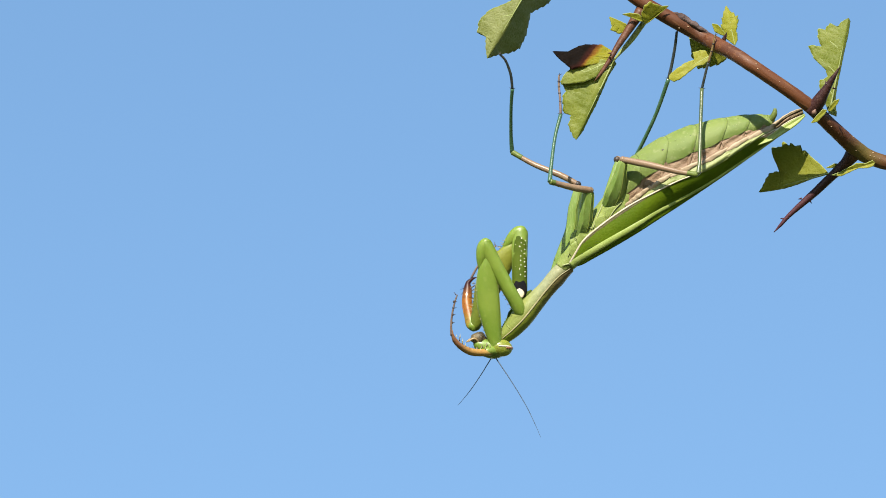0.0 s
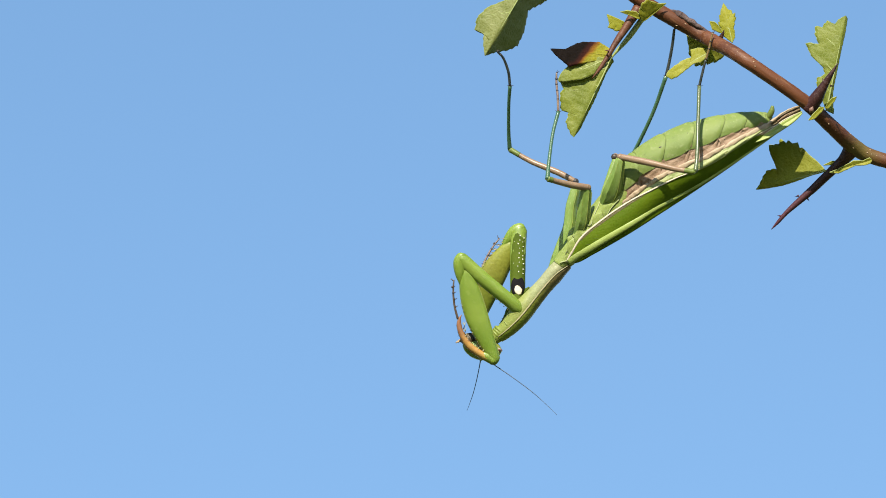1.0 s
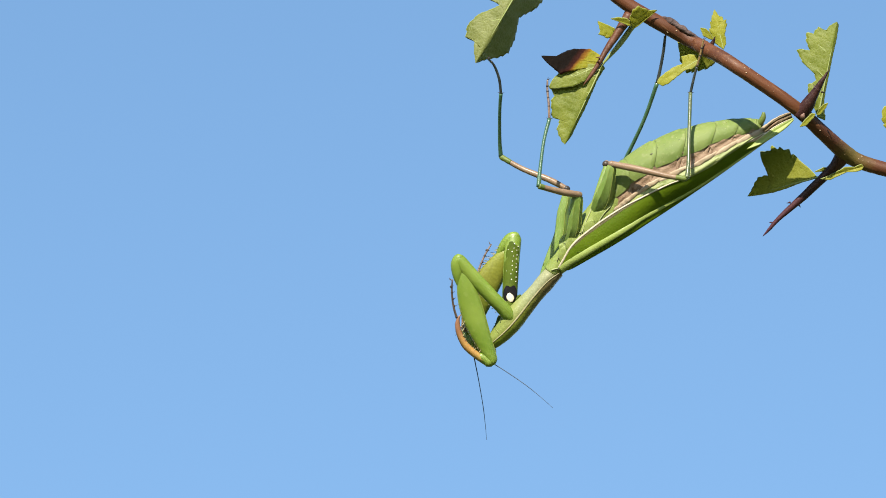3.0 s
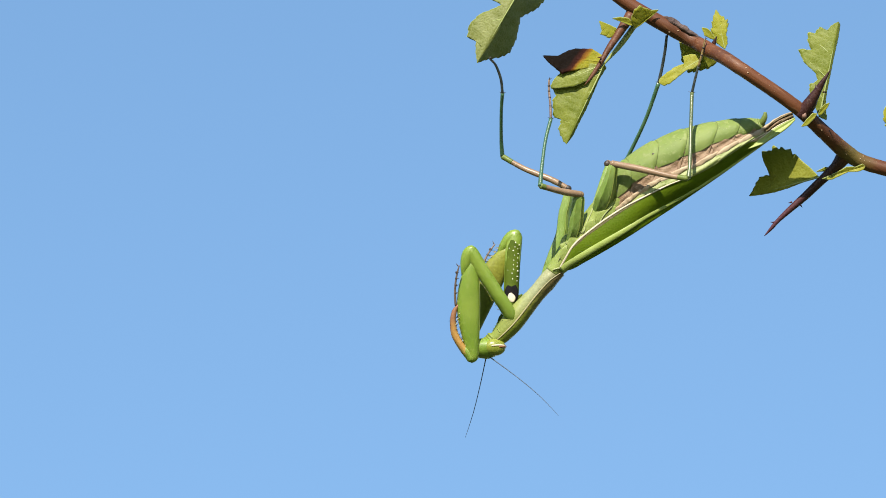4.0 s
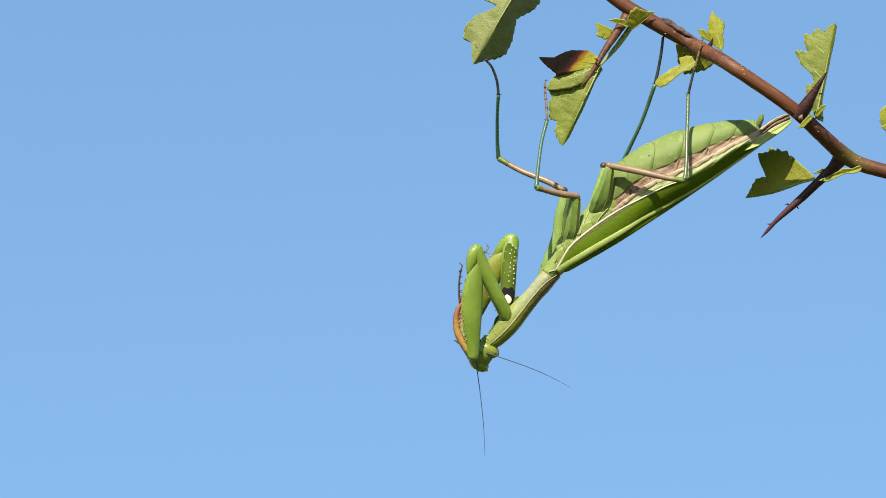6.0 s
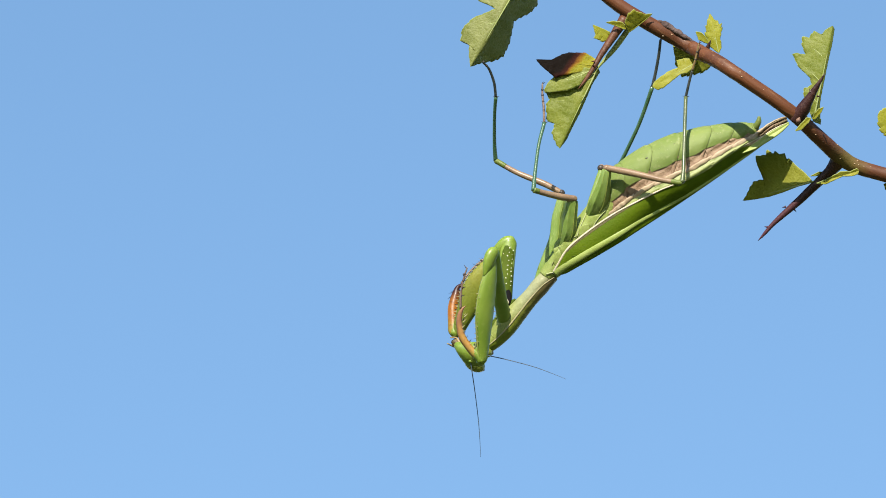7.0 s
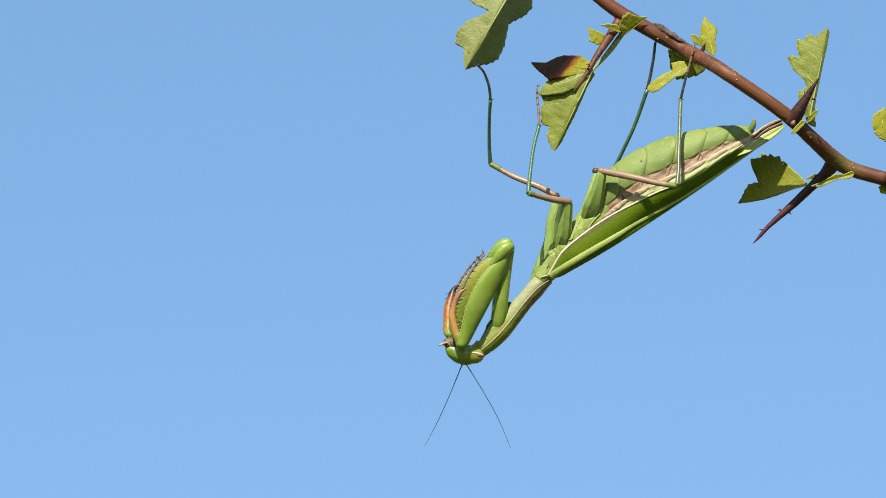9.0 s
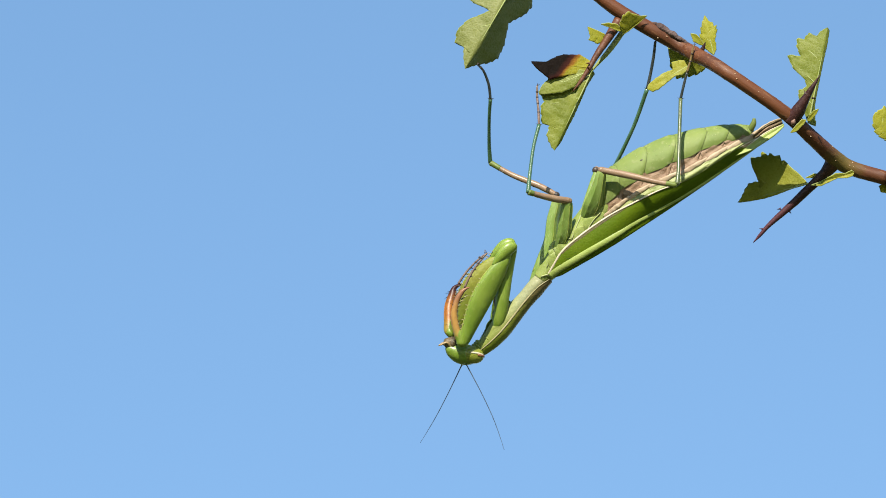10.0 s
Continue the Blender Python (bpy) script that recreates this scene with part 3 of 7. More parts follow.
def leaf(base, tip, left, right, material, label, lift=(0.2, 0.2), teeth=0.26, petiole=None, stalk=0.28, veins=True, seed=1, n=96, nv=8, owner=None, name="leaf"):
    """A lobed leaf from base to tip. left and right: its margins as (along, out) in millimetres.
    lift: how steeply the two halves rise towards the lens."""
    b, t = Vector(base), Vector(tip)
    length = (t - b).length
    x = (t - b).normalized()
    y = x.cross(Vector((0, 1, 0))).normalized()
    z = x.cross(y)
    m = Matrix((x, y, z)).transposed().to_4x4()
    m.translation = b * MM
    rnd = random.Random(seed)
    if not veins:
        teeth = min(teeth, 0.12)
    bm = bmesh.new()
    edges = {1: margin(left, length, n, rnd, teeth), -1: margin(right, length, n, rnd, teeth)}
    slope = {1: lift[0], -1: lift[1]}

    def surface(side, k, f):
        """Point at the step k of the way and the fraction f from the midrib to the margin."""
        u = k / n
        e = edges[side][k]
        px, py = u * length * (1 - f) + e.x * f, e.y * f
        ripple = 0.16 * noise.noise(Vector((px * 0.42 + seed * 3, py * 0.42 * side, 0))) + 0.10 * noise.noise(Vector((px * 1.3, py * 1.3 * side, seed)))
        quilt = 0.04 * math.sin(px * 2.1 + py * 1.4) * min(py, 1.0)
        h = slope[side] * py - 0.045 * slope[side] * py * py * 0.6 + ripple * min(py, 1.0) + quilt + 0.03 * length * math.sin(math.pi * min(max(px / length, 0), 1))
        return Vector((px, side * py, h)) * MM

    mid = [bm.verts.new(surface(1, k, 0)) for k in range(n + 1)]
    for side in (1, -1):
        grid = [[mid[k]] + [bm.verts.new(surface(side, k, j / nv)) for j in range(1, nv + 1)] for k in range(n + 1)]
        for k in range(n):
            for j in range(nv):
                q = (grid[k][j], grid[k + 1][j], grid[k + 1][j + 1], grid[k][j + 1])
                bm.faces.new(q if side < 0 else q[::-1])
    ob = part(name, bm, material, owner or branch, label)
    ob.matrix_basis = owner.matrix_basis.inverted() @ m if owner else m
    mod = ob.modifiers.new("thickness", "SOLIDIFY")
    mod.thickness, mod.offset = 0.00014, 0
    w = min(0.17, 0.014 * length)
    rib = [(*(surface(1, round(n * i / 10), 0) / MM), w * (1.1 - i / 10), w * (1.1 - i / 10)) for i in range(11)]
    if petiole:
        inv = m.inverted()
        rib = [(*(inv @ (Vector(p) * MM) / MM), stalk, stalk) for p in petiole] + rib
    part("midrib", sweep(rib, 40, 7), VEIN if material is not LEAFBROWN else LEAFBROWN, ob)
    # Pale tube along the edge: whitish leaf margin plus sunlit rim put into colour.
    rolled = bmesh.new()
    for side in (1, -1):
        sweep([(*(surface(side, k, 1.0) / MM), 0.06, 0.07) for k in range(2, n - 1)], n - 3, 4, bm=rolled, cap=False)
    part("margin", rolled, VEIN if material is not LEAFBROWN else LEAFBROWN, ob)
    if veins:
        bmv = bmesh.new()
        for side, pts in ((1, left), (-1, right)):
            line = [(0, 0)] + list(pts) + [(length, 0)]
            peaks = [p for a, p, c in zip(line, line[1:], line[2:]) if p[1] > a[1] and p[1] >= c[1] and p[1] > 1.2]
            for p in peaks:
                k1 = min(range(n + 1), key=lambda q: (edges[side][q] - Vector(p)).length)
                k0 = max(int(n * min(max((p[0] - p[1] * 0.75) / length, 0.02), 0.9)), 1)
                ray = []
                for i in range(8):
                    f = i / 7
                    a, e = Vector((k0 / n * length, 0)), edges[side][k1] * 0.93
                    want = a.lerp(e, f) + Vector((0.25, 0)) * math.sin(math.pi * f)
                    h = surface(side, min(max(int(k0 + (k1 - k0) * f), 0), n), f).z
                    best = min(((surface(side, kk, ff / 12) / MM) for kk in range(max(k0 - 8, 0), min(max(k0, k1) + 8, n) + 1, 2) for ff in range(13)), key=lambda q: (Vector((q.x, abs(q.y))) - want).length)
                    ray.append((want.x, side * want.y, best.z, 0.085 * (1.2 - f), 0.10 * (1.2 - f)))
                sweep(ray, 14, 5, bm=bmv)
        if len(bmv.faces):
            part("side_veins", bmv, VEIN, ob)
        else:
            bmv.free()
    return ob


# big leaf at the top, seen from below
leaf(at(17.9, 50.6, 2.0), at(8.3, 34.3, -2.5),
     [(-0.5, 2.8), (1.9, 4.6), (4.0, 4.2), (6.4, 3.0), (7.5, 2.5), (11.0, 3.8), (13.6, 4.0), (15.4, 3.0), (17.1, 1.5)],
     [(0.5, 2.4), (4.3, 5.4), (7.4, 6.8), (8.1, 4.5), (7.0, 0.6), (9.6, 2.5), (11.3, 3.9), (13.9, 4.6), (16.0, 3.8), (15.8, 2.1), (17.2, 1.5)],
     LEAF, "large grey-green leaf with pale veins, seen from below", lift=(-1.45, -0.35), seed=3, teeth=0.13, petiole=[at(24, 56, 1.5), at(21, 52, 1)])
# folded leaf with a withered brown lobe
folded = leaf(at(30.8, 34.1, 0.6), at(24.0, 19.9, -2.6),
     [(0.3, 0.6), (3.0, 0.3), (5.3, 0.4), (8.9, 0.5), (11.4, 0.4), (14.1, 0.4)],
     [(-0.3, 1.2), (1.1, 1.9), (4.4, 6.2), (5.1, 5.3), (7.5, 6.9), (8.6, 5.3), (9.9, 5.4), (12.5, 4.0), (12.1, 2.6), (14.2, 2.3), (15.8, 0.6)],
     LEAFMIX, "yellow-green folded leaf with a withered brown lobe", lift=(-1.2, -0.25), seed=5, teeth=0.15, petiole=[at(36.4, 41.2, 0.6), at(33.8, 37.6, 0.5)], stalk=0.5)
leaf(at(30.8, 34.4, 0.4), at(19.9, 35.6, -0.4),
     [(0.6, 0.8), (3.1, 1.4), (6.0, 2.2), (7.3, 2.8), (8.5, 2.0), (9.8, 1.1)],
     [(0.5, 1.2), (2.4, 2.1), (5.4, 1.8), (6.6, 1.3), (8.3, 0.2), (9.5, 0.1)],
     LEAFBROWN, "yellow lobe withered to dark brown at its tip", lift=(0.3, -0.35), seed=6, teeth=0.05, veins=False, owner=folded, name="withered_lobe")
leaf(on(1084, 103, -0.4), on(997, 141, -0.8),
     [(1.6, 0.5), (3.4, 1.5), (5.6, 1.5), (7.6, 0.9), (8.8, 0.5)],
     [(1.2, 0.9), (3.0, 1.7), (3.9, 1.3), (5.0, 2.0), (5.4, 1.5), (6.6, 2.4), (7.0, 1.5), (8.2, 1.1), (9.0, 0.5)],
     LEAFMIX, "pale yellow-green lobe folded forwards with a pale rim", lift=(0.3, -0.4), seed=26, teeth=0.06, owner=folded, name="folded_lobe")
# young yellow leaflets round the forks
leaf(at(33.4, 39.5, -0.4), at(29.9, 41.7, -0.8),
     [(0.2, 0.7), (1.1, 1.6), (2.0, 1.7), (2.8, 1.8), (2.9, 1.1)],
     [(1.0, 0.5), (2.5, 0.3)],
     LEAFYOUNG, "small yellow-green leaflet beside the thorn", lift=(0.3, -0.2), seed=7, veins=False)
leaf(at(36.2, 40.3, -1.6), at(40.4, 43.6, -2.0),
     [(0.6, 1.8), (2.0, 2.6), (3.2, 2.6), (3.7, 1.6), (4.3, 0.7)],
     [(1.1, 0.1), (2.6, 0.1), (3.8, 0.1)],
     LEAFYOUNG, "bright yellow-green stipule on the fork", lift=(0.5, 0.3), seed=8, veins=False)
leaf(at(36.3, 40.9, -1.7), at(32.2, 42.1, -2.0),
     [(0.9, 0.3), (2.6, 0.1)],
     [(1.5, 0.8), (3.0, 0.6)],
     LEAFYOUNG, "narrow yellow-green stipule", lift=(0.3, 0.3), seed=9, veins=False)
leaf(at(52.2, 36.7, 1.4), at(50.7, 43.8, 3.6),
     [(1.9, 1.4), (3.8, 1.6), (5.7, 1.0)],
     [(1.1, 0.7), (2.8, 0.8), (4.2, 1.4), (5.4, 1.6), (5.0, 1.2), (5.9, 1.0), (6.4, 0.4)],
     LEAFYOUNG, "upright young yellow-green leaf", lift=(-0.2, -0.3), seed=10)
leaf(at(50.6, 38.3, 1.2), at(48.1, 40.5, 1.0),
     [(0.9, 0.4), (2.0, 0.7)],
     [(1.5, 0.5), (2.6, 0.5)],
     LEAFYOUNG, "small young yellow leaflet", lift=(0.3, 0.1), seed=11, veins=False)
leaf(at(50.8, 35.9, 2.2), at(44.5, 36.1, 2.6),
     [(0.1, 1.6), (1.3, 2.5), (3.1, 3.0), (4.9, 3.4), (5.7, 2.3), (6.2, 1.2)],
     [(2.3, 2.1), (4.3, 2.5), (6.7, 1.8)],
     LEAFDARK, "shaded green leaf behind the branch", lift=(-0.3, -0.2), seed=12)
leaf(at(47.9, 34.9, -1.2), at(40.4, 30.7, -1.6),
     [(0.8, 0.6), (2.1, 0.8), (3.2, 0.4), (5.1, 0.7), (6.9, 1.0), (8.0, 0.9)],
     [(0.0, 0.9), (1.4, 1.7), (2.6, 1.9), (2.9, 0.7), (4.6, 1.0), (6.8, 0.8), (8.1, 0.5)],
     LEAFYOUNG, "bent yellow leaflet beside the leg", lift=(0.4, -0.3), seed=13, veins=False)
# upright leaf behind the short thorn
leaf(at(68.5, 24.5, -6.7), at(72.1, 41.4, -2.8),
     [(2.5, 1.4), (4.0, 2.4), (5.5, 2.8), (6.4, 1.5), (7.6, 2.0), (9.4, 4.5), (11.5, 5.9), (11.7, 5.4), (11.7, 3.6), (13.4, 4.6), (15.0, 4.8), (14.9, 3.6), (16.3, 3.0), (15.7, 1.7), (17.1, 0.8)],
     [(0.1, 1.4), (1.7, 0.9), (3.1, 0.5), (4.9, 0.4), (8.1, 0.4), (11.5, 0.4), (14.5, 0.5), (17.3, 0.4)],
     LEAFMIX, "upright folded yellow-green hawthorn leaf with pale veins", lift=(-0.3, -1.0), seed=14, teeth=0.14)
leaf(at(68.2, 24.9, -8.7), at(70.2, 27.0, -9.1),
     [(1.0, 0.4), (2.1, 0.4)],
     [(0.4, 0.4), (2.0, 0.3)],
     LEAFYOUNG, "short yellow stipule at the node", lift=(0.3, 0.2), seed=15, veins=False)
leaf(at(68.0, 25.1, -8.8), at(65.2, 22.8, -9.3),
     [(0.8, 0.3), (2.7, 0.5)],
     [(0.6, 0.5), (2.4, 0.3)],
     LEAFYOUNG, "thin yellow stipule under the thorn", lift=(0.2, 0.2), seed=16, veins=False)
# two-lobed leaf in half shade under the branch
leaf(at(68.8, 14.0, 0.8), at(56.5, 10.7, 4.6),
     [(3.0, 0.1), (5.8, 0.4), (8.3, 0.5), (10.9, 0.3)],
     [(0.5, 0.8), (1.3, 2.1), (2.5, 3.6), (3.4, 5.1), (3.9, 4.9), (4.0, 6.2), (4.9, 6.1), (5.5, 6.9), (6.1, 6.6), (6.9, 7.6), (7.4, 6.7), (9.3, 7.0), (9.3, 5.4), (8.6, 3.5), (7.4, 2.0), (9.2, 2.7), (10.6, 2.7), (11.6, 1.7), (12.4, 0.7)],
     LEAFDARK, "two-lobed green leaf in half shade", lift=(0.1, -0.3), seed=17, veins=False, petiole=[at(73.2, 15.0, 0.2), at(71, 14.1, 0.2)])
leaf(at(69.2, 13.7, -1.7), at(76.8, 15.9, -1.9),
     [(1.5, 0.1), (3.5, 0.5), (4.8, 0.8), (6.3, 0.3), (7.6, 0.5)],
     [(1.5, 0.6), (3.5, 0.3), (4.8, 0.1), (6.3, 0.5), (7.4, 0.5)],
     LEAFYOUNG, "twisted yellow stipule on the fork", lift=(0.4, 0.4), seed=19, veins=False)
leaf(at(70.8, 15.7, 0.6), at(68.3, 15.0, 0.8),
     [(1.3, 0.3)],
     [(1.0, 0.3)],
     LEAFDARK, "small dark stipule", lift=(0.2, 0.2), seed=22, veins=False)
# yellow leaves farther along the branch
leaf(at(84.6, 21.3, 1.0), at(80.2, 25.8, 0.4),
     [(0.8, 0.9), (2.3, 1.5), (3.7, 1.7), (5.1, 1.2)],
     [(2.7, 1.9), (6.0, 2.8), (6.2, 1.6), (6.5, 0.8)],
     LEAFYOUNG, "bright yellow-green lobed leaf", lift=(0.3, -0.4), seed=20)
leaf(at(83.4, 14.3, 1.4), at(81.6, 12.5, 1.0),
     [(1.1, 0.8), (2.1, 0.7)],
     [(1.0, 0.7), (2.1, 0.9)],
     LEAFYOUNG, "small yellow leaflet under the branch", lift=(0.2, 0.2), seed=21, veins=False)


# ---- praying mantis ----
mantis = new("praying_mantis")
mantis.matrix_basis = PLACE
tagged(mantis, "green praying mantis with brown legs hanging head down", "mantis")


SHIELD = [(*on(890, 594), 1.3, 1.35), (*on(908, 579), 1.6, 1.7), (*on(930, 557), 1.75, 1.9), (*on(951, 531), 1.65, 1.75), (*on(970, 507), 1.6, 1.75), (*on(993, 482), 1.6, 1.9), (*on(1016, 467), 0.8, 1.5)]


def make_prothorax():
    rows = [(*on(880, 602), 1.0, 1.0), (*on(893, 591), 1.25, 1.25), (*on(911, 576), 1.55, 1.6), (*on(929, 553), 1.85, 1.8), (*on(950, 528), 1.6, 1.6), (*on(970, 505), 1.38, 1.55), (*on(990, 481), 1.38, 1.65), (*on(1009, 462), 1.35, 1.55)]
    ob = part("prothorax", sweep(rows, 44, 28, wobble=0.04), COLLAR, mantis, "pale grey-green long prothorax")
    # smooth shield that lies over the back of the long segment, its edge turned outwards
    shield = sweep(SHIELD, 40, 20, 98, 262, 0.03)
    part("shield", shield, SHIELDSKIN, ob, "olive-brown shield over the back")
    for a in (96, 264):
        rim = []
        for k, (r, (t, nn, s)) in enumerate(zip(*(lambda q: (q, frames_along([w[:3] for w in q])))(spline(SHIELD, 14)))):
            v = Vector(r[:3]) + nn * (r[3] * math.cos(radians(a))) - s * (r[4] * 0.99 * math.sin(radians(a)))
            w = 0.13 * math.sin(math.pi * (0.06 + 0.88 * k / 13)) + 0.03
            rim.append((*v, w, 0.09))
        part("shield_rim", sweep(rim, 34, 8), RIM, ob, "pale pinkish rim of the shield")
    # sockets and soft folds in which the coxae sit
    for sd in (-1, 1):
        part("coxa_socket", sweep([(*on(950, 524, sd * 0.9), .25, .3), (*on(938, 538, sd * 1.0), .75, .6), (*on(927, 549, sd * 1.05), .95, .75), (*on(916, 560, sd * .95), .7, .6), (*on(904, 572, sd * .8), .3, .3)], 22, 18, wobble=0.06, seed=sd), COLLAR, ob)
        for k, (u, v, ln) in enumerate(((922, 560, 7), (914, 566, 8), (930, 558, 6), (905, 574, 7))):
            part("socket_fold", sweep([(*on(u - ln * .5, v - ln, sd * 1.1), .06, .06), (*on(u + 1, v - 1, sd * 1.45), .14, .12), (*on(u + ln * .7, v + ln * .5, sd * 1.4), .05, .05)], 10, 8, wobble=0.2, seed=k), COLLAR, ob)
    # Far-side fold; its dark green carries the shadow of the coxa.
    part("coxal_fold", sweep([(*on(896, 573, .8), .25, .3), (*on(906, 562, 1.0), .7, .6), (*on(912, 550, 1.2), .75, .6), (*on(916, 539, 1.4), .35, .3)], 16, 12, wobble=0.2), INNER, ob, "green fold beside the coxa, darkened as in its shadow")
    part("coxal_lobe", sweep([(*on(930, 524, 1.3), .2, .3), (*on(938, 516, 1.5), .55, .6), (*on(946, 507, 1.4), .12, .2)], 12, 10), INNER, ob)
    teeth = bmesh.new()
    for k in range(9):
        f = k / 8
        spike(teeth, (12.8 - 1.9 * f, .9, -10.0 - 3.6 * f), (-.9, -.2, .35), .34, .2)
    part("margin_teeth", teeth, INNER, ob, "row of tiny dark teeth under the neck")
    for k in range(6):
        f = k / 5
        c = (11.0 - 1.75 * f, 0, -14.4 - 1.6 * f)
        w = 0.02 * (-1) ** k
        part("neck_fold", sweep([(c[0] + .3, 0, c[2] + .3, 1.16 - .12 * f, 1.15 - .1 * f), (c[0] + .05, 0, c[2], 1.36 + w - .12 * f, 1.3 - .1 * f), (c[0] - .3, 0, c[2] - .3, 1.1 - .12 * f, 1.1 - .1 * f)], 9, 20, wobble=0.07, seed=k), COLLAR, ob)


make_prothorax()


THORAX_LINE = [(*on(1000, 470), 1.4, 1.6), (*on(1018, 448), 1.9, 2.0), (*on(1042, 420), 2.4, 2.6), (*on(1068, 392), 2.7, 3.0), (*on(1095, 362), 3.0, 3.3), (*on(1120, 334), 3.0, 3.4)]


def make_thorax():
    ob = part("thorax", sweep(THORAX_LINE, 44, 30, wobble=0.05), THORAX, mantis, "pale green plated thorax")
    axis = spline(THORAX_LINE, 60)

    def settle(u, v, out=0.0):
        x, _, z = on(u, v)
        q = min(axis, key=lambda w: (w[0] - x) ** 2 + (w[2] - z) ** 2)
        d = math.hypot(q[0] - x, q[2] - z)
        return (x, -q[4] * math.sqrt(max(1 - (d / q[3]) ** 2, 0.04)) - out, z)

    # swollen side plates, each with a raised seam round its edge
    plates = ((((1020, 452), (1022, 436), (1026, 420)), 1.0), (((1030, 432), (1036, 416), (1044, 402)), 1.05),
              (((1016, 430), (1022, 414), (1028, 400)), .8), (((1062, 402), (1068, 388), (1074, 376)), 1.1), (((1080, 388), (1086, 372), (1094, 360)), 1.1),
              (((1096, 374), (1102, 362), (1110, 352)), 1.0))
    for k, (line, w) in enumerate(plates):
        p = [settle(*q) for q in line]
        mid = [settle((line[i][0] + line[i + 1][0]) / 2, (line[i][1] + line[i + 1][1]) / 2) for i in (0, 1)]
        rows = [(*p[0], .2, .06), (*mid[0], w * .8, .08), (*p[1], w * .95, .10), (*mid[1], w * .8, .08), (*p[2], .2, .06)]
        part("side_plate", sweep(rows, 18, 16, wobble=0.1, seed=k), THORAX, ob)
    for k, seam in enumerate((((1010, 448), (1018, 428), (1030, 408)), ((1029, 399), (1040, 395), (1052, 398)), ((1054, 398), (1062, 376), (1074, 350)), ((1026, 444), (1036, 422), (1050, 404)),
                              ((1078, 390), (1090, 368), (1104, 352)), ((1000, 464), (1010, 461), (1018, 463)), ((1022, 416), (1030, 414), (1036, 408)),
                              ((1084, 346), (1092, 352), (1100, 342)), ((1090, 340), (1098, 336), (1108, 338)))):
        part("seam", sweep([(*settle(*p, .13), 0.07 + .03 * (k % 3), 0.10) for p in seam], 14, 6, wobble=0.3, seed=k), SEAM, ob)


make_thorax()

ABDOMEN = [(*on(1098, 346), 2.6, 3.0), (*on(1125, 320), 3.5, 3.9), (*on(1157, 294), 3.95, 4.5), (*on(1203, 270), 4.2, 4.7), (*on(1250, 251), 4.05, 4.5), (*on(1300, 231), 3.15, 3.8), (*on(1342, 217), 2.15, 2.8), (*on(1371, 211), 1.35, 1.6)]


